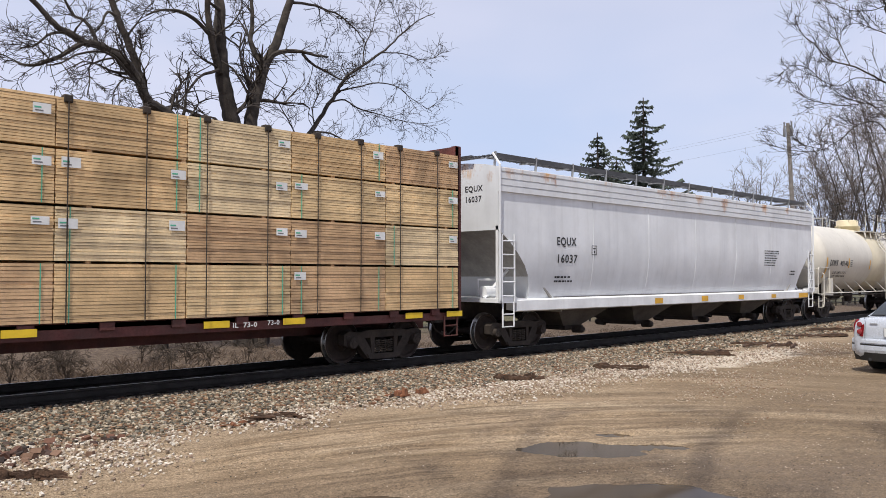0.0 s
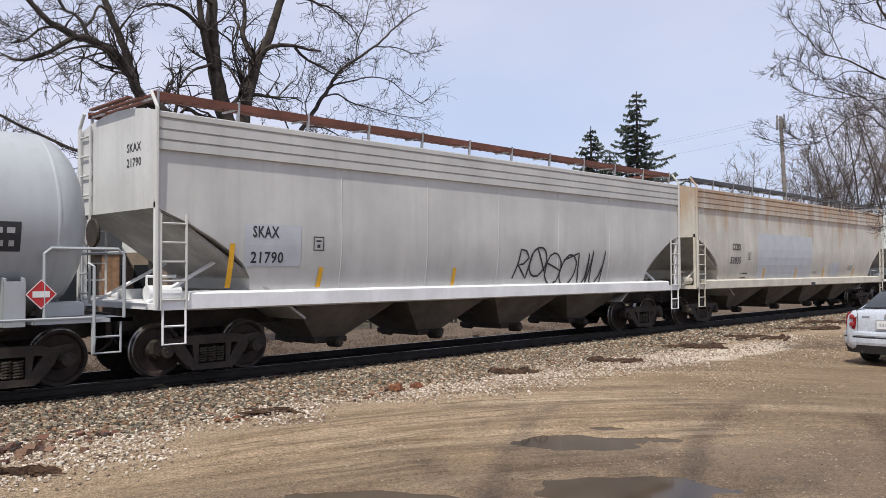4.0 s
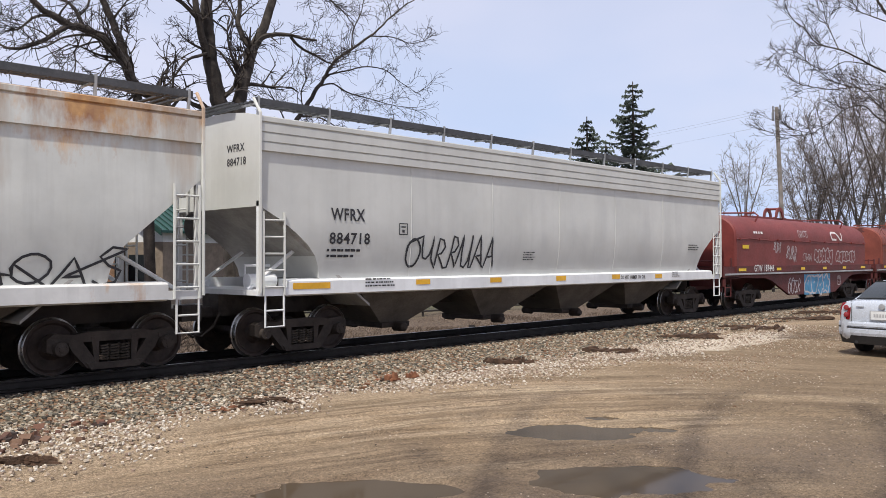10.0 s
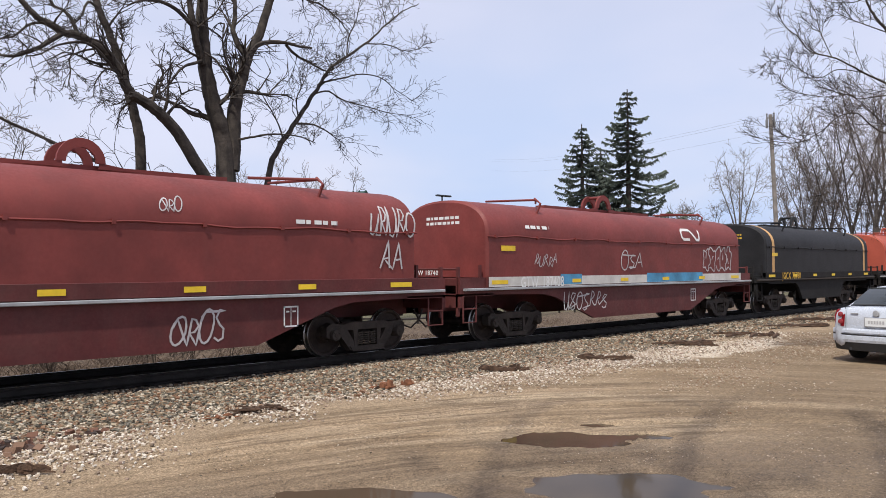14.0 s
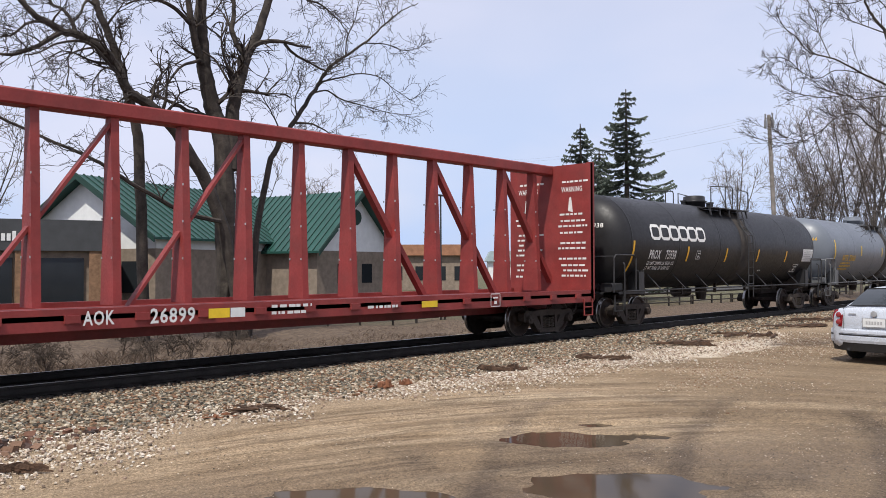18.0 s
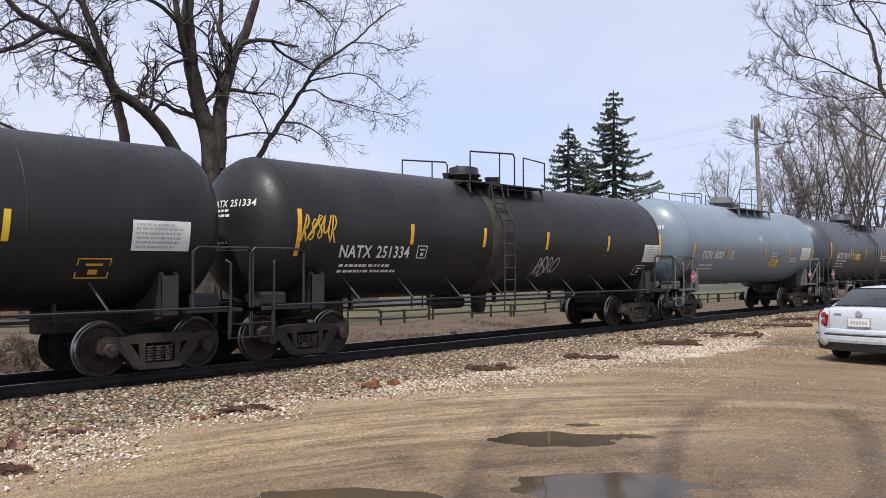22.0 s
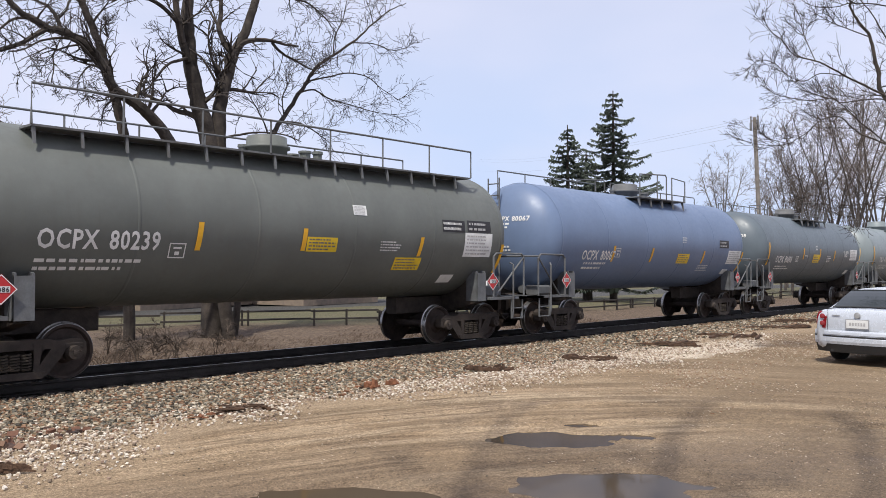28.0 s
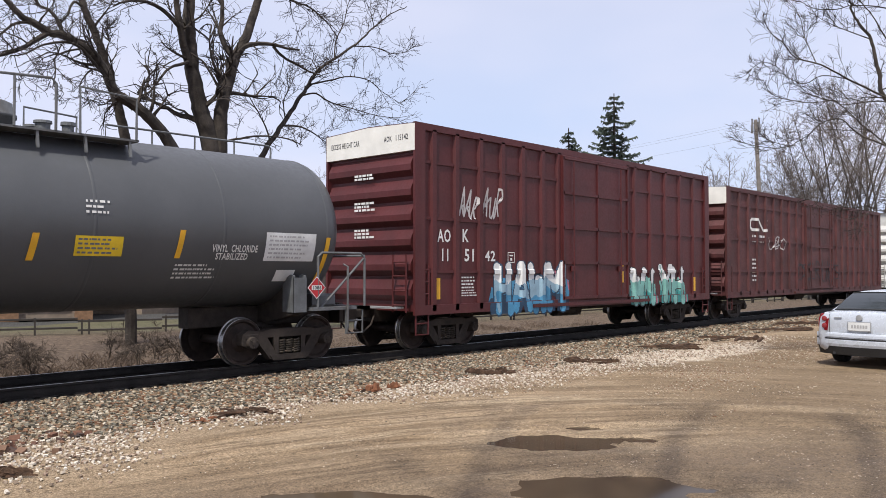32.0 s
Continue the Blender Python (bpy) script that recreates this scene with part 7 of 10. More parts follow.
    if marks:
        e = B()
        v, f, w = letters(marks, 0.13)
        e.add([(-h - 0.03, 1.1 - p[0], 1.65 + p[1]) for p in v], f)
        part("end_lettering", e, ink, car)
        rnd = random.Random(len(label))
        e = B()
        for i in range(2):
            y = 0.55
            while y > -0.5:
                d = rnd.uniform(0.05, 0.18)
                e.add([(-h - 0.004, y, 3.06 - i * 0.13), (-h - 0.004, y - d, 3.06 - i * 0.13), (-h - 0.004, y - d, 3.13 - i * 0.13), (-h - 0.004, y, 3.13 - i * 0.13)], [(0, 3, 2, 1)])
                y -= d + 0.04
        part("end_print", e, ink, shell)
    q = B()
    for a0, a1, c0, c1 in ((0, 0.34, 0, 0.03), (0, 0.34, 0.37, 0.40), (0, 0.03, 0, 0.4), (0.31, 0.34, 0, 0.4), (0.16, 0.175, 0.03, 0.37), (0.06, 0.13, 0.28, 0.31), (0.2, 0.28, 0.28, 0.31)):
        q.add([(3.3 + a, -1.504, 0.72 + c) for a, c in ((a0, c0), (a1, c0), (a1, c1), (a0, c1))], [(0, 1, 2, 3)])
    part("data_panel", q, WHITE_LET if fish else frame_mat, car)
    return car, h, wall, shell


# ---- centre-beam flats ----
def beam_flat(front, rear, wf, wr, label, paint, name="centre_beam_flat_car"):
    car, h = rail_car(name, label, "flat car", front, rear, "cars of the freight train")
    mid = (front + rear) / 2
    W = 1.45
    zb, zt = 1.18, 4.80
    q = B()
    q.box(-h, h, -W, W, 1.02, 1.10)
    for s in (-1, 1):
        y0, y1 = sorted((s * W, s * (W - 0.12)))
        q.box(-h, h, y0, y1, 0.86, 1.20)
        for k in range(18):
            x = -h + 0.8 + (2 * h - 1.6) * k / 17
            q.box(x - 0.12, x + 0.12, min(s * W, s * (W + 0.05)), max(s * W, s * (W + 0.05)), 0.98, 1.10)
    q.box(-h, h, -0.25, 0.25, 0.6, 1.05)
    part("deck", q, paint, car)
    q = B()
    q.box(-h + 0.2, h - 0.2, -0.19, 0.19, zt - 0.27, zt, 0.03)
    part("top_chord", q, paint, car)
    n = 15
    for k in range(n):
        x = -h + 0.95 + (2 * h - 1.9) * k / (n - 1)
        q = B()
        q.prism([(-0.27, zb), (0.27, zb), (0.10, zt - 0.1), (-0.10, zt - 0.1)], x - 0.075, x + 0.075)
        post = part("post", outward(q.mesh("post", paint)), paint, car)
        q = B()
        for s in (-1, 1):
            for j in range(3):
                z = 2.0 + j * 0.7
                q.box(x - 0.09, x - 0.08, s * 0.2 - 0.02, s * 0.2 + 0.02, z, z + 0.04)
        part("tie_eye", q, GALV, post)
        if k % 2 == 1 and k < n - 1:
            d = 1 if k < n / 2 else -1
            pitch = (2 * h - 1.9) / (n - 1)
            q = B()
            a = Vector((x, 0, zt - 0.25))
            c = Vector((x - d * pitch, 0, zb + 1.4))
            for p0, p1 in ((Vector((x, 0, zt - 0.3)), Vector((x - d * pitch * 1.0, 0, 2.55))), (Vector((x - d * pitch, 0, 2.6)), Vector((x - d * pitch * 1.75, 0, zb)))):
                w = Vector((0, 0.09, 0))
                u = Vector((0.055, 0, 0.03))
                q.add([p0 - w - u, p0 + w - u, p0 + w + u, p0 - w + u, p1 - w - u, p1 + w - u, p1 + w + u, p1 - w + u],
                      [(0, 1, 2, 3), (7, 6, 5, 4), (0, 4, 5, 1), (1, 5, 6, 2), (2, 6, 7, 3), (3, 7, 4, 0)])
            part("brace", outward(q.mesh("brace", paint)), paint, car)
    for s in (-1, 1):
        e = s * h
        q = B()
        a, c = sorted((e, e - s * 0.16))
        q.box(min(e - s * 0.02, e - s * 0.14), max(e - s * 0.02, e - s * 0.14), -W, W, 1.05, zt)
        part("bulkhead", outward(q.mesh("bulkhead", paint)), paint, car)
        for y in (-W, W - 0.14, -0.09):
            q = B()
            q.box(min(e + s * 0.06, e - s * 0.12), max(e + s * 0.06, e - s * 0.12), y, y + 0.14, 0.9, zt + 0.02)
            part("bulkhead_post", q, paint, car)
        for z in (1.1, 1.75, 2.4, 3.05, 3.7, zt - 0.14):
            q = B()
            q.box(min(e + s * 0.04, e - s * 0.02), max(e + s * 0.04, e - s * 0.02), -W + 0.01, W - 0.01, z, z + 0.12)
            part("bulkhead_rib", q, paint, car)
        ladder(car, -1.35, -0.95, e + s * 0.12, 1.0, 4.2, 8, paint, "y")
        step(car, e - s * 0.1, e - s * 0.5, -W - 0.02, 0.5, 0.95, paint)
        coupler(car, e, s)
    truck(car, wf - mid)
    truck(car, wr - mid)
    return car, h


def warning_print(car, h):
    """White stencilled lines on the inner face of the rear bulkhead."""
    x = h - 0.148
    rnd = random.Random(6)
    for y0 in (-0.28, 1.30):
        v, f, w = letters("WARNING", 0.15)
        k = 0.72 / w
        part("lettering", B().add([(x, y0 - 0.18 - p[0] * k, 4.02 + p[1]) for p in v], [g[::-1] for g in f]), WHITE_LET, car)
        q = B()
        z = 4.28
        while z > 1.5:
            if abs(z - 4.05) > 0.14 and not 3.35 < z < 3.95:
                y = y0 - rnd.uniform(0.05, 0.25)
                while y > y0 - rnd.uniform(0.85, 1.05):
                    d = rnd.uniform(0.06, 0.2)
                    q.add([(x, y, z), (x, y - d, z), (x, y - d, z + 0.055), (x, y, z + 0.055)], [(0, 1, 2, 3)])
                    y -= d + 0.04
            z -= rnd.choice((0.15, 0.15, 0.19, 0.3))
        q.add([(x, y0 - 0.5 + px, 3.42 + pz) for px, pz in ((-0.08, 0), (0.09, 0.05), (0.05, 0.42), (-0.02, 0.45))], [(0, 1, 2, 3)])
        part("small_print", q, WHITE_LET, car)


LUMBER = [mat("lumber_%s" % k, c, 0.75, vary=0.2, scale=1.6, bump=0.2, bscale=25, streak=0.06) for k, c in
          (("pale", (0.82, 0.60, 0.33)), ("tan", (0.76, 0.53, 0.28)), ("brown", (0.62, 0.41, 0.23)), ("light", (0.86, 0.67, 0.41)))]
STRAP = mat("green_strap", (0.10, 0.42, 0.28), 0.5, vary=0.1, bump=0)


def lumber_load(car, h):
    """Packs of boards on both sides of the beam, each with its boards, straps and cards."""
    rnd = random.Random(4)
    tiers = [(1.12, 2.03), (2.068, 2.90), (2.938, 3.775), (3.813, 4.58)]
    seams = [-10.4, -8.7, -6.5, -4.3, -2.1, 0.04, 2.19, 4.35, 6.47, 8.82, h - 0.12]
    for i, (z0, z1) in enumerate(tiers):
        for x, x1 in zip(seams, seams[1:]):
            m = LUMBER[rnd.choice((0, 0, 1, 1, 2, 3, 3))]
            q = B()
            boards = 17
            dz = (z1 - z0) / boards
            for k in range(boards):
                jut = rnd.uniform(-0.010, 0.010)
                q.box(x + 0.008 + rnd.uniform(0, 0.012), x1 - 0.008, -1.53 + jut, -0.40, z0 + k * dz + 0.0035, z0 + (k + 1) * dz - 0.0035)
            q.box(x + 0.02, x1 - 0.02, -1.47, -0.42, z0 + 0.01, z1 - 0.01)
            pack = part("board_pack", q, m, car)
            for u in (x1 - 0.2, x + 0.22):
                if rnd.random() < 0.45:
                    part("strap", B().box(u, u + 0.016, -1.553, -1.546, z0, z1), STRAP, pack)
            for cx, odds in ((x1 - 0.36, 0.8), (x + 0.04, 0.4)):
                if rnd.random() < odds:
                    cx, cz = cx + rnd.uniform(0, 0.06), z1 - rnd.uniform(0.24, 0.34)
                    card = part("pack_card", B().box(cx, cx + rnd.uniform(0.24, 0.30), -1.562, -1.556, cz, cz + rnd.uniform(0.12, 0.17)), PAPER, pack)
                    part("card_print", B().box(cx + 0.03, cx + 0.15, -1.5645, -1.563, cz + 0.03, cz + 0.05), GREY_LET, card)
                    part("card_print", B().box(cx + 0.02, cx + 0.12, -1.5645, -1.563, cz + 0.075, cz + 0.10), STRAP, card)
        if i < 3:
            for k in range(14):
                x = seams[0] + 0.4 + (seams[-1] - seams[0] - 0.8) * k / 13
                part("bearer", B().box(x, x + 0.08, -1.50, -0.42, z1, z1 + 0.038), LUMBER[2], car)
    for x in (-9.2, -7.0, -4.9, -2.6, -0.4, 1.2, 2.37, 3.62, 4.71, 5.94, 7.07, 8.14, 9.21, 10.31):
        part("tie_cable", B().tube([(x, -1.565, 1.1), (x, -1.565, 4.58), (x, -1.50, 4.61), (x, -0.4, 4.62)], 0.011, 5), IRON, car)
        part("corner_protector", B().box(x - 0.06, x + 0.06, -1.575, -1.40, 4.50, 4.625, 0.02), IRON, car)
    q = B()
    q.box(seams[0], seams[-1], 0.40, 1.52, 1.12, 4.58)
    part("board_pack", q, LUMBER[1], car)


# ---- boxcars ----
def boxcar(front, rear, label, paint, cap=None, top=5.15, door=(-1.72, 1.76), trucks=None, posts_at=None, end_ribs=6, roof=GALV):
    car, h = rail_car("boxcar", label, "boxcar", front, rear, "cars of the freight train")
    W, z0 = 1.50, 0.92
    q = B()
    q.prism([(-W, z0), (W, z0), (W, top - 0.12), (0, top - 0.07), (-W, top - 0.12)], -h + 0.1, h - 0.1)
    body = part("body", outward(q.mesh("body", paint)), paint, car)
    for s in (-1, 1):
        q = B()
        y0, y1 = sorted((s * W, s * (W + 0.07)))
        q.box(-h, h, y0, y1, top - 0.24, top - 0.08)
        q.box(-h, h, y0, y1, z0 - 0.08, z0 + 0.14)
        q.box(-h, -h + 0.32, y0, y1, z0 + 0.14, top - 0.24)
        q.box(h - 0.32, h, y0, y1, z0 + 0.14, top - 0.24)
        part("side_rail", q, paint, body)
        xs = list(posts_at or ())
        for a, c in () if posts_at else ((-h + 0.32, door[0]), (door[1], h - 0.32)):
            k = max(2, round((c - a) / 0.87))
            xs += [a + (c - a) * i / k for i in range(1, k)] + [door[0] - 0.06 if a < door[0] else door[1] + 0.06]
        for x in xs:
            q = B()
            q.prism([(s * W, x - 0.10), (s * (W + 0.07), x - 0.06), (s * (W + 0.07), x + 0.06), (s * W, x + 0.10)][::s], z0, top - 0.2, "z")
            q.v = [(b_, a_, c_) for a_, b_, c_ in q.v]
            part("side_post", outward(q.mesh("side_post", paint)), paint, body)
        for z in (1.78, 3.0, 4.28):
            for a, c in ((-h + 0.3, door[0] - 0.05), (door[1] + 0.05, h - 0.3)):
                q = B()
                q.box(a, c, min(s * W, s * (W + 0.035)), max(s * W, s * (W + 0.035)), z, z + 0.07)
                part("side_stringer", q, paint, body)
        q = B()
        y0, y1 = sorted((s * (W + 0.05), s * (W + 0.10)))
        q.box(door[0], door[1], y0, y1, z0 + 0.1, top - 0.25, 0.015)
        leaf = part("door", q, paint, car)
        q = B()
        y0, y1 = sorted((s * (W + 0.10), s * (W + 0.14)))
        for z in [z0 + 0.14 + k * (top - z0 - 0.5) / 4 for k in range(5)]:
            q.box(door[0] + 0.03, door[1] - 0.03, y0, y1, z, z + 0.08)
        for x in (door[0] + 0.02, (door[0] + door[1]) / 2, door[1] - 0.08):
            q.box(x, x + 0.06, y0, y1, z0 + 0.12, top - 0.3)
        part("door_frame", q, paint, leaf)
        q = B()
        for x in (door[0] + 0.5, door[1] - 0.5):
            q.tube([(x, s * (W + 0.16), z0 + 0.2), (x, s * (W + 0.16), top - 0.4)], 0.022, 6)
            q.box(x - 0.12, x + 0.12, s * (W + 0.15) - 0.02, s * (W + 0.15) + 0.02, z0 + 0.9, z0 + 1.05)
        part("door_bar", q, paint, leaf)
        q = B()
        q.box(door[0] - 1.3, door[1] + 1.3, min(s * W, s * (W + 0.12)), max(s * W, s * (W + 0.12)), z0 - 0.04, z0 + 0.05)
        part("door_track", q, paint, car)
        e = s * h
        for k in range(end_ribs):
            q = B()
            z = z0 + 0.20 + k * (top - z0 - 0.95) / end_ribs
            hh = (top - z0 - 0.9) / end_ribs
            d0, d1 = e - s * 0.10, e + s * 0.02
            q.prism([(d0, z + 0.03), (d1, z + hh * 0.28), (d1, z + hh * 0.52), (d0, z + hh - 0.05)], -W + 0.06, W - 0.06, "y")
            part("end_rib", outward(q.mesh("end_rib", paint)), paint, body)
        if cap:
            q = B()
            q.prism([(-W - 0.05, top - 0.72), (W + 0.05, top - 0.72), (W + 0.05, top - 0.115), (0, top - 0.05), (-W - 0.05, top - 0.115)], min(e + s * 0.004, e - s * 0.12), max(e + s * 0.004, e - s * 0.12))
            part("end_cap", outward(q.mesh("end_cap", cap)), cap, car, "white painted top of the end")
        for y in (-W - 0.04, W + 0.04):
            a, c = sorted((e - s * 0.06, e - s * 0.46))
            ladder(car, a, c, y, 0.9, 2.0, 4, paint)
            step(car, a, c, y * 0.99, 0.4, 0.9, paint)
        ladder(car, -1.38, -0.95, e + s * 0.1, 0.9, 2.2, 4, paint, "y")
        q = B()
        q.box(min(e, e + s * 0.25), max(e, e + s * 0.25), -1.2, 1.2, 0.98, 1.02)
        part("end_platform", q, GALV, car)
        coupler(car, e, s)
    q = B()
    q.prism([(-W - 0.06, top - 0.10), (0, top - 0.03), (W + 0.06, top - 0.10), (W + 0.06, top - 0.13), (0, top - 0.06), (-W - 0.06, top - 0.13)], -h, h)
    for k in range(14):
        x = -h + 0.4 + (2 * h - 0.8) * k / 13
        q.prism([(-W - 0.03, top - 0.09), (0, top), (W + 0.03, top - 0.09), (0, top - 0.04)], x - 0.03, x + 0.03)
    part("roof", outward(q.mesh("roof", roof)), roof, car)
    q = B()
    q.box(-h, h, -0.2, 0.2, 0.65, 0.95)
    q.lathe([(-0.6, 0.2), (0.6, 0.2)], 12, "x", -0.5, 0.72)
    part("underframe", q, IRON, car)
    for x in trucks or (-h + 1.6, h - 1.6):
        truck(car, x)
    def relief(x, z):
        """How far the side stands out from its sheets at a point."""
        out = 0.0
        if door[0] < x < door[1]:
            out = 0.10
        elif abs(x) > h - 0.32 or z < z0 + 0.14 or z > top - 0.25:
            out = 0.07
        else:
            for p in xs:
                out = max(out, min(0.07, 0.07 * (0.11 - abs(x - p)) / 0.04))
            for c in (1.78, 3.0, 4.28):
                if c - 0.02 < z < c + 0.09:
                    out = max(out, 0.035)
        return out

    return car, h, (lambda z: W), body, relief


# ---- paint and lettering on the sides of the cars ----
SPRAY_BLACK = mat("black_spray", (0.03, 0.03, 0.035), 0.6, vary=0.1, bump=0)
SLATE_SPRAY = mat("slate_spray", (0.10, 0.12, 0.16), 0.6, vary=0.25, bump=0)
CHALK = mat("white_spray", (0.55, 0.52, 0.52), 0.7, vary=0.2, bump=0)
SKY_SPRAY = mat("sky_blue_spray", (0.08, 0.30, 0.50), 0.6, vary=0.2, bump=0)
PALE_SPRAY = mat("pale_blue_spray", (0.30, 0.45, 0.55), 0.6, vary=0.15, bump=0)
TEAL_SPRAY = mat("teal_spray", (0.05, 0.28, 0.27), 0.6, vary=0.15, bump=0)
PINK_SPRAY = mat("pink_spray", (0.50, 0.16, 0.22), 0.6, vary=0.15, bump=0)
NAVY_SPRAY = mat("navy_spray", (0.025, 0.06, 0.11), 0.6, vary=0.2, bump=0)
MINT_SPRAY = mat("mint_spray", (0.22, 0.48, 0.43), 0.6, vary=0.2, bump=0)
GREY_PATCH = mat("grey_repaint", (0.46, 0.49, 0.52), 0.5, vary=0.06, bump=0)


class Side:
    """The near side of one car, on which its marks are painted: x along the car, z above the rail."""

    def __init__(self, parent, wall, ink, planes=None, relief=None):
        self.parent, self.wall, self.ink, self.planes, self.seed, self.relief = parent, wall, ink, planes or {}, 1, relief

    def drape(self, q):
        """Lets paint follow the posts and rails that stand out from the side."""
        if self.relief:
            q.v = [(a, b - self.relief(a, c), c) for a, b, c in q.v]
        return q

    def at(self, on):
        if on:
            y = self.planes[on]
            return lambda z: y
        return lambda z: self.wall(z) + 0.006

    def text(self, words, x, z, w, h, on="", ink=None):
        """Lettering w wide and h high, word by word."""
        wall = self.at(on)
        runs = [p for p in words.split(" ")]
        gap = 0.55 * h
        sizes = [letters(p, 0.25)[2] if p else 0.0 for p in runs]
        k = (w - gap * (len(runs) - 1)) / max(sum(sizes), 1e-6)
        g = h / 0.25
        for p, size in zip(runs, sizes):
            if p:
                v, f, full = letters(p, 0.25)
                part("lettering", B().add([(x + a * k, -(wall(z + c * g) + 0.005), z + c * g) for a, c in v], f), ink or self.ink, self.parent)
            x += size * k + gap

    def small(self, x, z, w, h, lines, on="", ink=None):
        self.seed += 1
        bars(x, z, w, h, lines, self.at(on), ink or self.ink, self.parent, seed=self.seed + int(10 * abs(x)))

    def strip(self, x, z, w, h, material=None, on=""):
        material = material or REFLEX
        if self.relief:
            out = self.wall(z) + 0.006 + max(self.relief(x + w / 2 + k, z + h / 2) for k in (-0.06, 0, 0.06))
            patch(x + (w - 0.14) / 2, z, 0.14, h, lambda q: out, material, self.parent, "reflective_strip")
            return
        if w > h:
            patch(x, z, w, h, self.at(on), material, self.parent, "reflective_strip")
        else:
            patch(x + max(0.0, (w - 0.11) / 2), z, 0.105, h, self.at(on), material, self.parent, "reflective_strip", min(0.06, max(0.0, w - 0.11)))

    def plate(self, x, z, w, h, on=""):
        q, wall = B(), self.at(on)
        t = 0.02
        for a0, a1, c0, c1 in ((0, w, 0, t), (0, w, h - t, h), (0, t, 0, h), (w - t, w, 0, h), (w * 0.25, w * 0.75, h * 0.62, h * 0.74), (w * 0.36, w * 0.64, h * 0.2, h * 0.44)):
            q.add([(x + a, -(wall(z + c) + 0.005), z + c) for a, c in ((a0, c0), (a1, c0), (a1, c1), (a0, c1))], [(0, 1, 2, 3)])
        part("plate_mark", q, self.ink, self.parent)

    def table(self, x, z, w, h, rows):
        """A ruled table of small print."""
        q, wall = B(), self.at("")
        t = 0.009
        for k in range(rows + 1):
            c = z + (h - t) * k / rows
            q.add([(x + a, -(wall(b) + 0.005), b) for a, b in ((0, c), (w, c), (w, c + t), (0, c + t))], [(0, 1, 2, 3)])
        for u in (0, 0.42, 0.62, 0.82, 1):
            for k in range(rows):
                c0, c1 = z + h * k / rows, z + h * (k + 1) / rows
                q.add([(x + u * (w - t) + a, -(wall(b) + 0.0055), b) for a, b in ((0, c0), (t, c0), (t, c1), (0, c1))], [(0, 1, 2, 3)])
        part("table_rules", q, self.ink, self.parent)
        for u, v in ((0.03, 0.40), (0.45, 0.60), (0.65, 0.80), (0.85, 0.98)):
            self.small(x + u * w, z, (v - u) * w, h, rows)

    def label(self, x, z, w, h, material, lines=0, ink=None, on="", proud=0.004):
        p = patch(x, z, w, h, self.at(on), material, self.parent, "paint_field" if proud < 0.004 or not lines else "stencil_card", 0, proud - 0.003)
        if lines:
            self.seed += 1
            wall = self.at(on)
            bars(x + w * 0.06, z + h * 0.06, w * 0.9, h * 0.88, lines, lambda q: wall(q) + 0.004, ink or self.ink, self.parent, seed=self.seed)

    def tag(self, x, z, w, h, count, material, on="", thick=None, lift=0.003):
        """A quick tag: loops and hooks in one colour."""
        self.seed += 1
        r = random.Random(self.seed * 7 + int(abs(x) * 31) + count)
        q, wall = B(), self.at(on)
        thick = thick or max(0.022, min(0.05, h * 0.065))
        step_x = w / count
        pts = []
        for i in range(count):
            cx, lean = x + (i + 0.5) * step_x, r.uniform(0.05, 0.25) * h
            hgt = h * r.uniform(0.65, 1.0)
            z0 = z + r.uniform(0, h - hgt)
            ax = step_x * r.uniform(0.40, 0.52)
            kind = r.choice(("loop", "peak", "bowl", "zig", "stem"))
            if kind == "loop":
                a0 = r.uniform(2.6, 3.6)
                rel = [(math.cos(a0 - math.tau * u * 1.12), 0.5 + 0.5 * math.sin(a0 - math.tau * u * 1.12)) for u in [k / 16 for k in range(17)]]
            elif kind == "peak":
                rel = [(-1, 0.0), (-0.5, 0.55), (0.0, 1.0), (0.4, 0.5), (0.9, 0.0), (0.55, 0.38), (-0.45, 0.34)]
            elif kind == "bowl":
                rel = [(-0.9, 1.0), (-0.85, 0.5), (-0.5, 0.06), (0.1, 0.0), (0.6, 0.2), (0.8, 0.6), (0.85, 1.0), (0.8, 0.4), (0.95, 0.0)]
            elif kind == "zig":
                rel = [(0.7, 0.95), (-0.2, 1.0), (-0.7, 0.75), (-0.1, 0.52), (0.6, 0.38), (0.5, 0.08), (-0.2, 0.0), (-0.8, 0.12)]
            else:
                rel = [(-0.6, 0.0), (-0.5, 0.5), (-0.45, 1.0), (0.2, 0.95), (0.65, 0.72), (0.2, 0.5), (-0.4, 0.46), (0.3, 0.2), (0.85, 0.0)]
            pts += [(cx + px * ax + lean * (pz - 0.5) + r.uniform(-0.03, 0.03) * step_x, z0 + hgt * pz) for px, pz in rel]
        ring(q, pts, thick, wall, lift, 0.00002, 0.03 if self.relief else 0.09)
        part("graffiti", self.drape(q), material, self.parent)

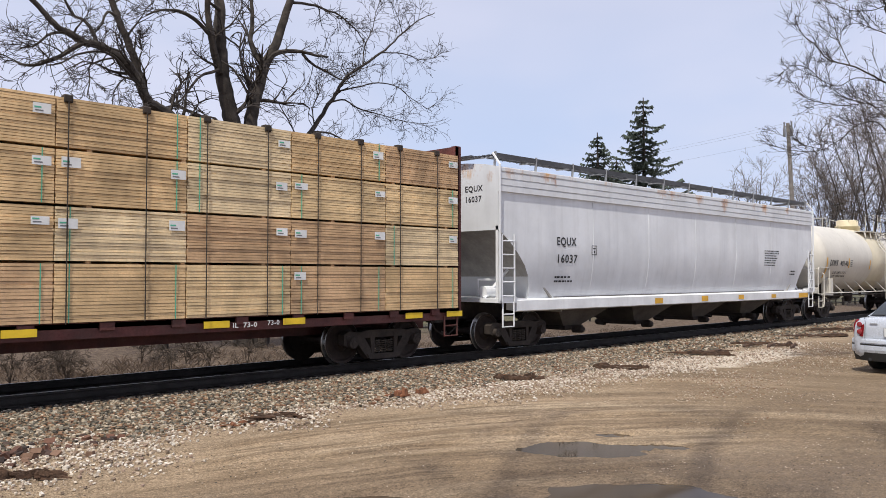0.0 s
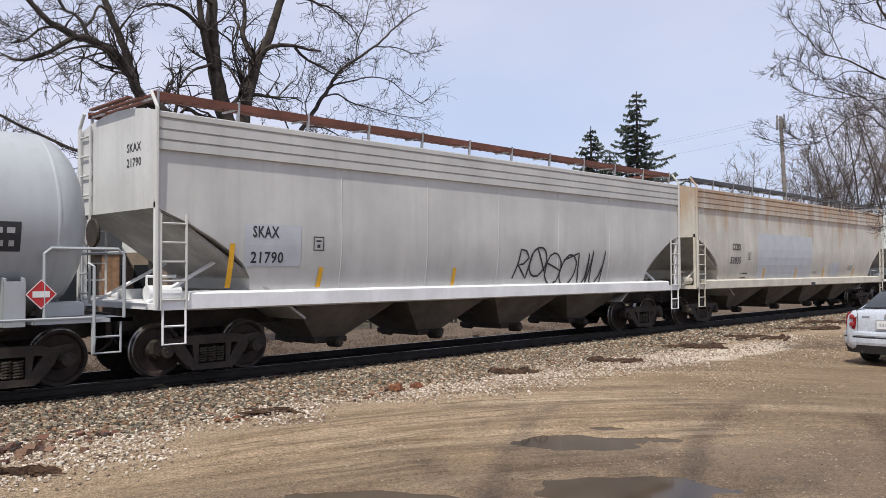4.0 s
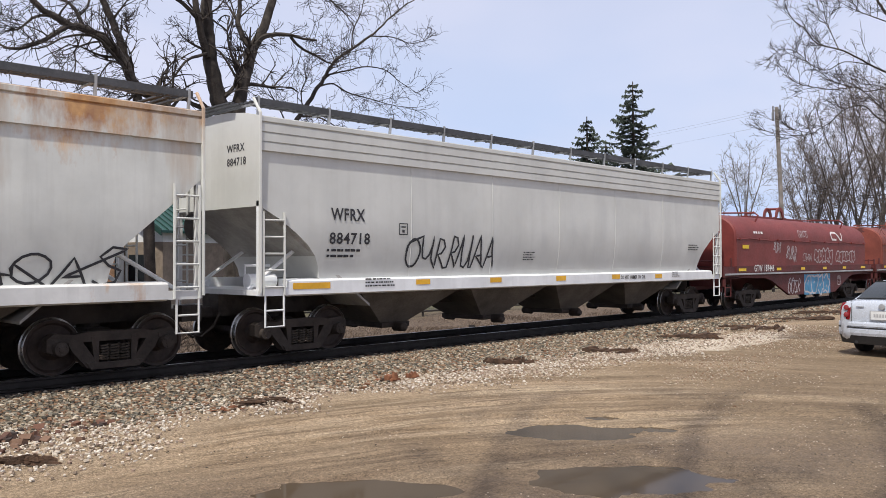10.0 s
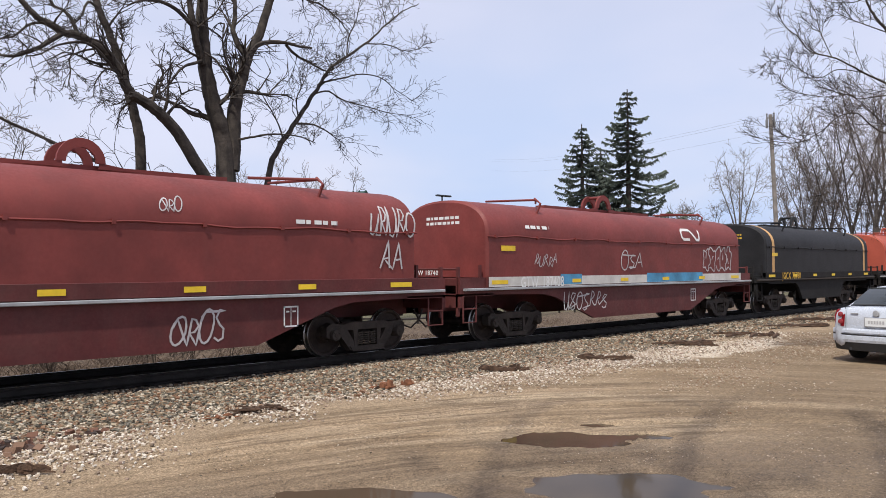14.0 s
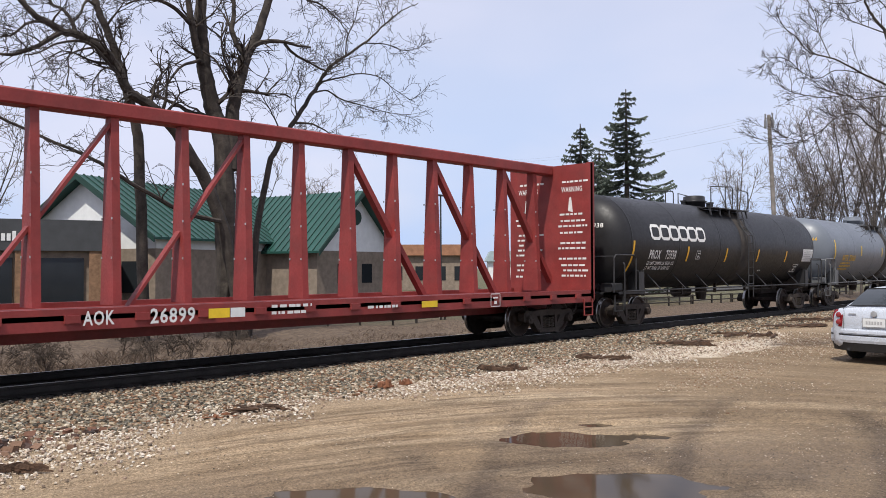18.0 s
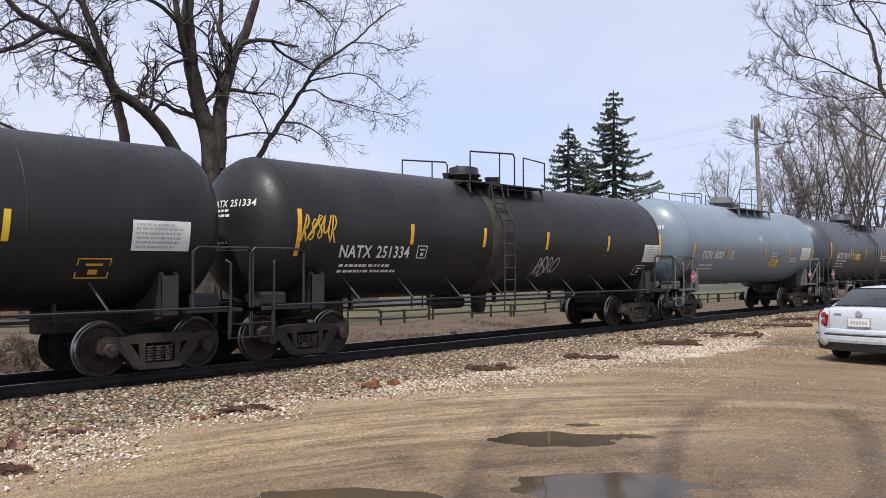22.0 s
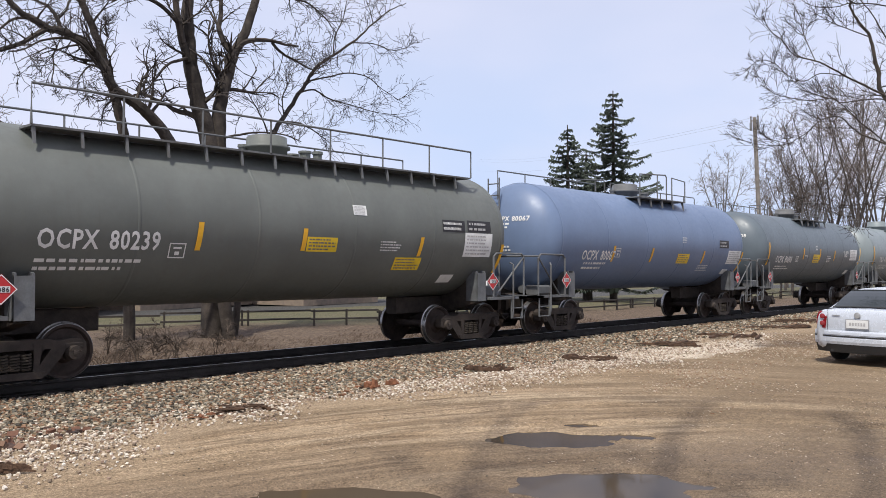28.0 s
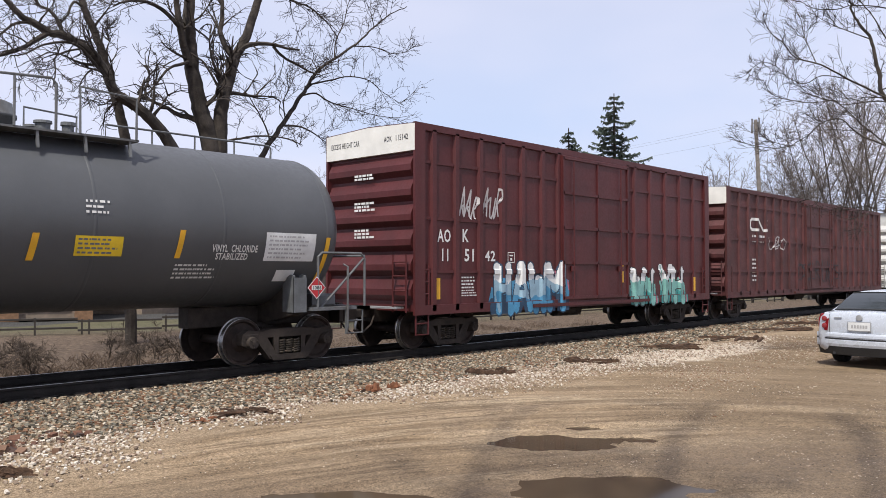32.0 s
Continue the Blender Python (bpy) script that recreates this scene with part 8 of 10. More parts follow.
    def bubbles(self, x, z, w, h, count, material, on="", thick=0.045):
        """A throw-up: a row of rounded outlines, each tucked behind the one before, with a short stroke inside."""
        self.seed += 1
        r = random.Random(self.seed * 13 + count)
        wall, d = self.at(on), w / count
        for i in range(count):
            cx, cz = x + (i + 0.5) * d, z + h * (0.5 + r.uniform(-0.05, 0.05))
            ax, az, k, ph = d * r.uniform(0.50, 0.60), h * r.uniform(0.40, 0.5), r.choice((3, 4, 5)), r.uniform(0, 6.3)
            a0 = 2.3 if i else 3.2
            a1 = a0 - (4.7 if i else 6.4)
            pts = []
            for j in range(33):
                a = a0 + (a1 - a0) * j / 32
                e = 1 + 0.20 * math.sin(k * a + ph)
                pts.append((cx + ax * e * math.copysign(abs(math.cos(a)) ** 0.7, math.cos(a)), cz + az * e * math.copysign(abs(math.sin(a)) ** 0.7, math.sin(a))))
            q = B()
            ring(q, pts, thick, wall, 0.003 + 0.0006 * (i % 3), 0.00002)
            u, v = r.uniform(-0.15, 0.15) * d, r.uniform(-0.2, 0.05) * h
            ring(q, [(cx + u - d * 0.1, cz + v), (cx + u + r.uniform(-0.1, 0.1) * d, cz + v + h * r.uniform(-0.1, 0.3)), (cx + u + d * r.uniform(0.0, 0.22), cz + v + h * r.uniform(-0.1, 0.3))], thick * 0.85, wall, 0.003, 0.00002)
            part("graffiti", q, material, self.parent)

    def logo(self, x, z, w, h, count):
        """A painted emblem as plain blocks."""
        q, wall = B(), self.at("")
        if count == 2:
            t = h * 0.2
            ring(q, [(x + w * 0.45, z + h * 0.12), (x + w * 0.12, z + h * 0.12), (x + w * 0.04, z + h * 0.3), (x + w * 0.04, z + h * 0.7), (x + w * 0.12, z + h * 0.88), (x + w * 0.5, z + h * 0.88), (x + w * 0.78, z + h * 0.12), (x + w * 0.92, z + h * 0.12), (x + w * 0.98, z + h * 0.9)], t, wall, 0.004, 0.0, 0.03)
        else:
            d = w / count
            for i in range(count):
                q = B()
                a0, a1, c0, c1, e, t = x + i * d, x + (i + 0.86) * d, z, z + h, h * 0.2, h * 0.24
                ring(q, [(a0 + e, c0), (a1 - e, c0), (a1, c0 + e), (a1, c1 - e), (a1 - e, c1), (a0 + e, c1), (a0, c1 - e), (a0, c0 + e), (a0 + e, c0)], t, wall, 0.004)
                part("emblem_block", q, self.ink, self.parent)
            return
        part("painted_emblem", self.drape(q), self.ink, self.parent)

    def field(self, x, z, w, h, count, ground, ink, seed, on=""):
        """A tag over a painted field with an uneven upper edge."""
        r = random.Random(seed)
        wall = self.at(on)
        n_ = count * 6
        top = [z + h * (0.96 + 0.04 * r.random()) for k in range(n_ + 1)]
        rows = [[(x + w * k / n_, -(wall(z) + 0.003), z + h * 0.02 + (top[k] - z - h * 0.02) * t) for k in range(n_ + 1)] for t in (0.0, 0.35, 0.7, 1.0)]
        part("graffiti", B().sheet(rows), ground, self.parent)
        self.bubbles(x + 0.12, z + 0.06, w - 0.3, h - 0.12, count, ink, on, 0.075)

    def piece(self, x, z, w, h, shapes, paints, accent, seed):
        """Large letters of spray paint: white tops running into paler and darker blues, dark edges, a cloud of colour behind their feet."""
        r = random.Random(seed)
        cell = 0.02
        nx, nz = int((w + 0.5) / cell), int((h + 0.24) / cell)
        X, Z = np.meshgrid(x - 0.25 + (np.arange(nx) + 0.5) * cell, z - 0.12 + (np.arange(nz) + 0.5) * cell, indexing="ij")
        strokes = {"b": (((0.2, 0), (0.22, 1)), ((0.2, 0.97), (0.75, 0.92), (0.8, 0.68), (0.3, 0.54), (0.85, 0.40), (0.8, 0.08), (0.2, 0.04))), "a": (((0.08, 0), (0.5, 1.0)), ((0.5, 1.0), (0.92, 0)), ((0.25, 0.32), (0.8, 0.34))),
                   "h": (((0.18, 0), (0.16, 1)), ((0.84, -0.03), (0.82, 1.02)), ((0.2, 0.5), (0.8, 0.53))), "m": (((0.1, 0), (0.14, 0.98)), ((0.14, 0.98), (0.5, 0.45), (0.86, 1.0)), ((0.86, 1.0), (0.92, 0))),
                   "w": (((0.06, 1), (0.25, 0)), ((0.25, 0), (0.5, 0.7)), ((0.5, 0.7), (0.72, 0)), ((0.72, 0), (0.95, 1.02))), "i": (((0.5, 0), (0.48, 1)),),
                   "e": (((0.2, 0), (0.2, 1)), ((0.2, 0.96), (0.9, 0.92)), ((0.2, 0.5), (0.78, 0.53)), ((0.2, 0.05), (0.92, 0.03))), "y": (((0.1, 1), (0.5, 0.45)), ((0.92, 1.04), (0.5, 0.45), (0.46, 0)))}
        far = np.full(X.shape, 9.0)
        d = w / len(shapes)
        for i, letter in enumerate(shapes):
            lift, grow, skew = r.uniform(-0.03, 0.04) * h, r.uniform(0.92, 1.04), r.uniform(-0.05, 0.1) * h
            for line in strokes[letter]:
                pts = [(x + (i + 0.02 + 0.96 * u) * d + skew * (v - 0.5), z + lift + 0.06 * h + 0.88 * h * v * grow) for u, v in line]
                for (ax, az), (bx, bz) in zip(pts, pts[1:]):
                    ex, ez = bx - ax, bz - az
                    t = np.clip(((X - ax) * ex + (Z - az) * ez) / (ex * ex + ez * ez), 0, 1)
                    wide = 0.13 * d / 0.8 * (0.85 + 0.3 * np.abs(t - 0.5))
                    far = np.minimum(far, np.hypot(X - ax - t * ex, Z - az - t * ez) - wide)
        waves = [(r.uniform(2, 9), r.uniform(2, 6), r.uniform(0, 6.3)) for k in range(5)]
        wob = sum(np.sin(a * X + b * Z + c) for a, b, c in waves) / 5
        fine = sum(np.sin(3.1 * a * X + 1.3 * b * Z + c) for a, b, c in waves) / 5
        v = (Z - z) / h + 0.16 * wob + 0.07 * fine
        low = (Z - z) / h
        colour = np.full(X.shape, -1)
        cloud = (far < 0.16 + 0.10 * wob) & (low < 0.62 + 0.25 * wob) & (low > -0.04)
        colour[cloud] = np.where(v < 0.30, 3, 2)[cloud]
        colour[cloud & (wob + fine > 0.62)] = 5
        edge = (far >= 0) & (far < 0.035 + 0.015 * fine)
        colour[edge] = 4
        colour[far < 0] = np.where(v > 0.62, 0, np.where(v > 0.34, 1, 2))[far < 0]
        colour[(far < -0.045) & (fine > 0.55)] = 1
        for k, paint in enumerate(paints + (accent,)):
            ii, kk = np.nonzero(colour == k)
            if len(ii):
                q = B()
                for a, c in zip((x - 0.25 + ii * cell).tolist(), (z - 0.12 + kk * cell).tolist()):
                    n = len(q.v)
                    for px, pz in ((a, c), (a + cell, c), (a + cell, c + cell), (a, c + cell)):
                        q.v.append((px, -(self.wall(pz) + 0.008 + self.relief(px, pz)), pz))
                    q.f.append((n, n + 1, n + 2, n + 3))
                part("graffiti", q, paint, self.parent)


# ---- the train itself, car by car from its head; places in metres along the train ----
mat("dusty_band", (0.05, 0.043, 0.038), 0.8, vary=0.3, scale=4, grime=0.5, grime_col=(0.10, 0.075, 0.055))
STEEL_WHITE = mat("white_grey_paint", (0.70, 0.72, 0.74), 0.5, vary=0.07, scale=0.7, streak=0.25, bump=0.06, bscale=3, dent=0.10)
STEEL_WHITE_R = mat("white_grey_paint_rust_eave", (0.70, 0.72, 0.74), 0.5, vary=0.07, scale=0.7, streak=0.25, rust=0.3, rust_low=3.75, bump=0.06, bscale=3, dent=0.10)
SILL_WHITE = mat("white_sill_paint", (0.78, 0.79, 0.79), 0.5, vary=0.08, scale=1.2, streak=0.2)
TAN_WHITE = mat("stained_cream_paint", (0.56, 0.54, 0.48), 0.55, vary=0.1, scale=0.8, streak=0.4, rust=0.35, rust_low=3.4, wash=(2.3, 4.3, 0.75), bump=0.06, bscale=3, dent=0.10)
CREAM_H = mat("cream_hopper_paint", (0.68, 0.62, 0.49), 0.55, vary=0.1, scale=0.8, streak=0.3, rust=0.35, rust_low=2.2, wash=(2.6, 4.7, 0.35), bump=0.06, bscale=3, dent=0.10)
RUSTY = mat("rust_run_grey_paint", (0.62, 0.63, 0.595), 0.55, vary=0.08, scale=0.8, streak=0.3, rust=1.0, rust_low=2.9, wash=(2.4, 4.6, 0.5), bump=0.06, bscale=3, dent=0.10)
RUST_BAND = mat("rusty_side_sill", (0.66, 0.66, 0.64), 0.55, vary=0.1, scale=1.0, streak=0.3, rust=0.45)
BLUE_WHITE = mat("bluish_white_paint", (0.66, 0.71, 0.715), 0.45, vary=0.05, scale=0.7, streak=0.15, bump=0.06, bscale=3, dent=0.10)
PALE = mat("pale_grey_paint", (0.57, 0.575, 0.545), 0.5, vary=0.06, scale=0.7, streak=0.15, bump=0.05, bscale=3, dent=0.10)
CREAM_SILL = mat("cream_sill", (0.62, 0.58, 0.49), 0.5, vary=0.12, scale=1.4, streak=0.3)

car, h = beam_flat(-8.5, 13.75, -5.5, 11.79, "maroon centre-beam flat car stacked with strapped packs of boards", mat("maroon_frame", (0.12, 0.035, 0.03), 0.65, vary=0.25, streak=0.2, grime=0.3))
lumber_load(car, h)
side = Side(car, lambda z: 1.45, WHITE_LET, {"R": 1.506})
for x in (-8.4, -5.6, -2.6, 1.48, 4.70, 6.32, 9.41, 10.66):
    side.strip(x, 0.93, 0.5, 0.12, REFLEX_Y, on="R")
side.text("IL  73-0", 5.26, 0.92, 0.50, 0.09, on="R")
side.text("73-0", 5.98, 0.94, 0.26, 0.09, on="R")
car, h, wall = covered_hopper(15.0, 34.25, "white-grey covered hopper car with black lettering", STEEL_WHITE_R, SILL_WHITE, marks=("EQUX", "16037"), trucks=None, low=0.21, cut=(1.05, 2.0, 2.95), top=4.47)
side = Side(car, wall, BLACK_LET, {"S": 1.594})
side.text("EQUX", -7.37, 2.64, 0.86, 0.22)
side.text("16037", -7.37, 2.19, 0.91, 0.22)
side.small(-7.38, 1.65, 0.81, 0.22, 2)
side.plate(-5.81, 2.41, 0.24, 0.26)
side.small(5.13, 2.2, 1.29, 0.61, 7)
side.small(7.47, 1.86, 0.52, 0.22, 2)
side.strip(-2.58, 1.02, 0.45, 0.16, REFLEX, on="S")
side.strip(0.3, 1.03, 0.44, 0.17, REFLEX, on="S")
side.strip(2.94, 1.04, 0.42, 0.15, REFLEX, on="S")
side.strip(5.63, 1.04, 0.41, 0.13, REFLEX, on="S")
side.strip(8.17, 1, 0.87, 0.18, REFLEX, on="S")
CREAM_T = mat("cream_tank_paint", (0.60, 0.57, 0.50), 0.45, vary=0.07, scale=0.6, streak=0.2, bump=0.03)
car, h, wall, e, shell = tank_car(36.72, 48.97, "cream tank car with a yellowed fittings platform", CREAM_T, belt=(0.05, 1.15, mat("yellowed_band", (0.60, 0.54, 0.40), 0.45, vary=0.08, scale=0.8, streak=0.15, bump=0.03)), ladder_x=0.5, dome_x=0.05, marks="DOWX  40140", ink=BLACK_LET, dome_paint=mat("yellowed_cream", (0.60, 0.52, 0.34), 0.5, vary=0.1), placards=" ")
side = Side(shell, wall, BLACK_LET)
side.text("DOWX", -6.39, 2.28, 0.93, 0.27)
side.text("40140", -5.23, 2.28, 0.96, 0.24)
side.text("LD LMT  208800 LB  94700 KG", -5.86, 1.95, 1.62, 0.095)
side.text("LT WT  77200 LB  35000 KG", -5.78, 1.80, 1.54, 0.095)
side.plate(-3.99, 2.27, 0.27, 0.27)
side.strip(-6.78, 1.76, 0.11, 0.87)
side.strip(-4.21, 2.2, 0.11, 0.43)
side.strip(-1.47, 2.14, 0.12, 0.44)
side.strip(1.89, 2.15, 0.14, 0.42)
side.label(3.58, 2.15, 0.73, 0.38, REFLEX_Y, 4, GREY_LET)
side.label(5.24, 2.22, 1.02, 0.51, PAPER, 6, FADED_LET)
PALE_T = mat("pale_grey_tank_paint", (0.38, 0.405, 0.42), 0.4, vary=0.06, scale=0.6, streak=0.25, bump=0.03)
car, h, wall, e, shell = tank_car(52.8, 67.07, "pale grey tank car with black graffiti on its side", PALE_T, ladder_x=0.37, dome_x=-0.6, marks="ETCX 630112", ink=BLACK_LET)
side = Side(shell, wall, BLACK_LET)
side.text("ETCX 630112", -6.77, 2.3, 1.98, 0.31)
side.small(-6.59, 1.76, 1.81, 0.27, 2)
side.plate(-4.09, 2.27, 0.26, 0.25)
side.strip(-7.42, 1.79, 0.14, 0.91)
side.strip(-4.47, 1.96, 0.16, 0.43)
side.strip(-1.25, 1.96, 0.13, 0.42)
side.strip(1.72, 1.86, 0.12, 0.44)
side.tag(-3.72, 1.96, 2.5, 0.65, 7, SPRAY_BLACK)
side.tag(1.88, 1.47, 1.68, 0.7, 5, SPRAY_BLACK)
side.tag(4.13, 1.51, 2.44, 0.61, 4, SPRAY_BLACK)
side.label(6.28, 2.14, 0.92, 0.44, BLACK_LET, 2, FADED_LET)
car, h, wall = covered_hopper(69.2, 86.55, "off-white covered hopper car with blue graffiti", mat("off_white_paint", (0.53, 0.53, 0.51), 0.55, vary=0.08, scale=0.7, streak=0.25, bump=0.05, bscale=3, dent=0.10), SILL_WHITE, marks=("SKAX", "21790"), walk_mat=mat("rusty_walk", (0.16, 0.06, 0.04), 0.7, vary=0.2), cut=(1.5, 1.9, 2.9))
side = Side(car, wall, BLACK_LET, {"S": 1.594})
side.label(-7, 1.93, 1.23, 0.77, GREY_PATCH, proud=0.003)
side.text("SKAX", -6.84, 2.46, 0.57, 0.21)
side.text("21790", -6.87, 1.99, 0.71, 0.21)
side.strip(-7.36, 1.54, 0.15, 0.79)
side.strip(-5.37, 1.52, 0.15, 0.39)
side.strip(-1.57, 1.5, 0.13, 0.4)
side.tag(0.58, 1.42, 3.94, 1.06, 6, SPRAY_BLACK)
side.plate(-5.48, 2.23, 0.25, 0.27)
car, h, wall = covered_hopper(87.75, 106.7, "stained cream covered hopper car with grey repaint patches", TAN_WHITE, CREAM_SILL, marks=("CCBX", "53935"), cut=(1.4, 1.9, 2.9))
side = Side(car, wall, BLACK_LET, {"S": 1.594})
side.text("CCBX", -6.85, 2.51, 0.67, 0.24)
side.text("53935", -6.98, 2.04, 0.81, 0.24)
side.plate(-5.6, 2.18, 0.25, 0.26)
side.label(-4.74, 1.41, 5.19, 1.74, GREY_PATCH, proud=0.003)
side.label(2.53, 1.53, 1.17, 0.58, GREY_PATCH, proud=0.003)
side.strip(-4.17, 1.43, 0.1, 0.45)
side.strip(-1.13, 1.42, 0.11, 0.45)
side.strip(1.79, 1.45, 0.14, 0.42)
side.strip(5.46, 1.47, 0.16, 0.4)
side.small(-6.06, 1.64, 0.52, 0.1, 1)
side.small(-6.05, 1.49, 0.52, 0.09, 1)
side.small(0.53, 1.65, 0.63, 0.09, 2)
side.small(4.76, 1.76, 0.7, 0.25, 3)
side.label(0.27, 1.16, 0.43, 0.14, BLACK_LET, on="S")
side.small(-4.04, 1.12, 0.86, 0.22, 2, ink=PINK_PRINT)
car, h, wall = covered_hopper(107.8, 126.15, "bluish white covered hopper car with black lettering", BLUE_WHITE, SILL_WHITE, marks=("EQUX", "620266"), cut=(1.25, 2.0, 2.85), walk_mat=GALV)
side = Side(car, wall, BLACK_LET, {"S": 1.594})
side.text("EQUX", -7.23, 2.59, 0.84, 0.22)
side.text("620266", -7.21, 2.13, 1.13, 0.22)
side.strip(-7.67, 1.54, 0.12, 0.86)
side.strip(-5.83, 1.53, 0.14, 0.39)
side.strip(-2.59, 1.5, 0.15, 0.42)
side.strip(0.31, 1.5, 0.1, 0.42)
side.strip(3.04, 1.55, 0.12, 0.38)
side.plate(-5.63, 2.36, 0.24, 0.26)
side.small(6.48, 2.09, 1.02, 0.41, 6)
side.text("LD LMT 219300", -7.24, 1.7444, 0.88, 0.1)
side.text("LT WT 66700", -7.24, 1.61, 0.74, 0.1)
car, h, wall = covered_hopper(127.3, 145.8, "cream covered hopper car with rust blotches", CREAM_H, CREAM_SILL, marks=("EQUX", "13787"), cut=(1.15, 2.1, 2.95), grooves=1, bowed=True, band=4.08)
side = Side(car, wall, BLACK_LET, {"S": 1.594})
side.text("EQUX", -7.33, 2.72, 0.8, 0.24)
side.text("13787", -7.36, 2.26, 0.83, 0.22)
side.plate(-5.86, 2.51, 0.27, 0.23)
side.small(-7.5, 1.84, 1.04, 0.2, 2)
side.small(6.38, 2.18, 1.13, 1.04, 7)
side.small(1.09, 1.82, 1.88, 0.15, 2, ink=PINK_PRINT)
side.label(5.58, 1.78, 0.39, 0.24, BLACK_LET, 2, FADED_LET)
side.strip(-5.13, 1.21, 0.46, 0.14, REFLEX, on="S")
side.strip(-2.47, 1.22, 0.46, 0.12, REFLEX, on="S")
side.strip(0.03, 1.21, 0.42, 0.13, REFLEX, on="S")
side.strip(2.64, 1.21, 0.37, 0.13, REFLEX, on="S")
side.small(-6.23, 1.36, 0.68, 0.09, 1)
side.small(-2.01, 1.38, 0.64, 0.06, 1)
side.label(-1.64, 1.77, 0.26, 0.18, PAPER, 6, FADED_LET)
car, h, wall = covered_hopper(146.75, 164.88, "grey covered hopper car with a rusted eave and spray paint", RUSTY, RUST_BAND, marks=("NAHX", "896339"), cut=(1.3, 2.3, 3.25), grooves=1, top=4.44)
side = Side(car, wall, BLACK_LET, {"S": 1.594})
side.text("NAHX", -7.42, 2.57, 0.74, 0.27)
side.text("896339", -7.45, 2.12, 1.25, 0.26)
side.text("LD LMT 221500", -7.55, 1.7812, 1.44, 0.11)
side.text("LT WT 64500", -7.55, 1.63, 1.22, 0.11)
side.plate(-5.81, 2.32, 0.25, 0.27)
side.strip(-7.83, 1.51, 0.15, 0.89)
side.strip(-5.56, 1.52, 0.13, 0.39)
side.strip(-2.3, 1.54, 0.13, 0.37)
side.strip(0.87, 1.52, 0.16, 0.38)
side.tag(3.61, 1.43, 4.2, 0.66, 7, SPRAY_BLACK)
side.small(-1.87, 1.75, 0.9, 0.09, 1)
side.small(-0.33, 1.74, 0.96, 0.09, 1)
car, h, wall = covered_hopper(166.05, 184.5, "pale grey covered hopper car with yellow strips on the sill", PALE, SILL_WHITE, marks=("WFRX", "884718"), cut=(1.15, 2.1, 2.85))
side = Side(car, wall, BLACK_LET, {"S": 1.594})
side.text("WFRX", -7.58, 2.65, 0.87, 0.25)
side.text("884718", -7.62, 2.18, 1.05, 0.23)
side.small(-7.66, 1.88, 0.9, 0.23, 2)
side.plate(-5.76, 2.39, 0.25, 0.25)
side.tag(-5.53, 1.66, 2.99, 0.77, 7, SPRAY_BLACK)
side.strip(-8.51, 1.3, 0.89, 0.12, REFLEX, on="S")
side.strip(-5.28, 1.32, 0.43, 0.11, REFLEX, on="S")
side.strip(-2.83, 1.31, 0.42, 0.12, REFLEX, on="S")
side.strip(-0.2, 1.3, 0.43, 0.13, REFLEX, on="S")
side.strip(2.46, 1.3, 0.41, 0.13, REFLEX, on="S")
side.strip(4.85, 1.29, 0.41, 0.12, REFLEX, on="S")
side.small(-6.72, 1.29, 0.86, 0.21, 3, on="S")
side.small(-1.49, 1.83, 0.51, 0.24, 4)
side.text("DO NOT HAMMER ON CAR", 2.92, 1.29, 1.35, 0.11, on="S")
side.small(7.02, 2.14, 0.73, 0.22, 3)
side.small(5.9, 1.3, 0.54, 0.19, 3, on="S")

RED_H = mat("red_brown_hood", (0.18, 0.034, 0.029), 0.6, vary=0.14, scale=1.2, streak=0.15, bump=0.03)
RED_F = mat("red_brown_frame", (0.11, 0.021, 0.02), 0.65, vary=0.18, scale=1.5, streak=0.25, grime=0.15)
ORANGE_H = mat("faded_orange_brown_hood", (0.22, 0.055, 0.036), 0.65, vary=0.18, scale=1.2, streak=0.3, grime=0.4, grime_col=(0.11, 0.032, 0.028), peel=(2.6, (0.085, 0.028, 0.025)))
car, h, wall, shell = coil_car(185.9, 199.9, 187.8, 198.85, "dark red coil car with white and blue graffiti", RED_H, RED_F, marks="GTW 187446")
side = Side(shell, wall, WHITE_LET, {"R": 1.566, "F": 1.506})
side.text("GTW 187446", -5.59, 1.41, 1.79, 0.25, on="R")
side.logo(2.46, 2.67, 1.43, 0.41, 2)
side.small(-5.51, 2.77, 1.23, 0.18, 1)
side.tag(-3.77, 2.09, 0.74, 0.46, 4, CHALK)
side.tag(-2.55, 1.75, 1.07, 0.65, 4, CHALK)
side.tag(-0.82, 1.76, 0.99, 0.38, 4, CHALK)
side.bubbles(0.47, 1.71, 2.08, 0.59, 5, CHALK)
side.bubbles(3.03, 1.72, 2.43, 0.51, 6, CHALK)
side.tag(-1.22, 2.74, 1.05, 0.31, 4, CHALK)
side.field(-0.63, 0.37, 2.97, 0.88, 4, SKY_SPRAY, CHALK, 9, on="F")
side.tag(-2.31, 0.46, 1.3, 0.65, 4, CHALK, on="F")
car, h, wall, shell = coil_car(202.55, 216.85, 204.05, 216.0, "faded orange coil car with long white graffiti", ORANGE_H, RED_F, marks="GTW 187959")
side = Side(shell, wall, WHITE_LET, {"R": 1.566, "F": 1.506})
side.text("GTW 187959", -5.76, 1.38, 1.88, 0.27, on="R")
side.tag(-4.98, 1.77, 1.36, 0.56, 5, CHALK)
side.bubbles(-3.49, 1.79, 3.03, 0.85, 6, CHALK)
side.bubbles(-0.42, 1.78, 4.44, 0.87, 7, CHALK)
side.tag(5.19, 1.72, 0.74, 0.32, 4, CHALK)
side.tag(3.78, 1.77, 1.23, 0.3, 5, SPRAY_BLACK)
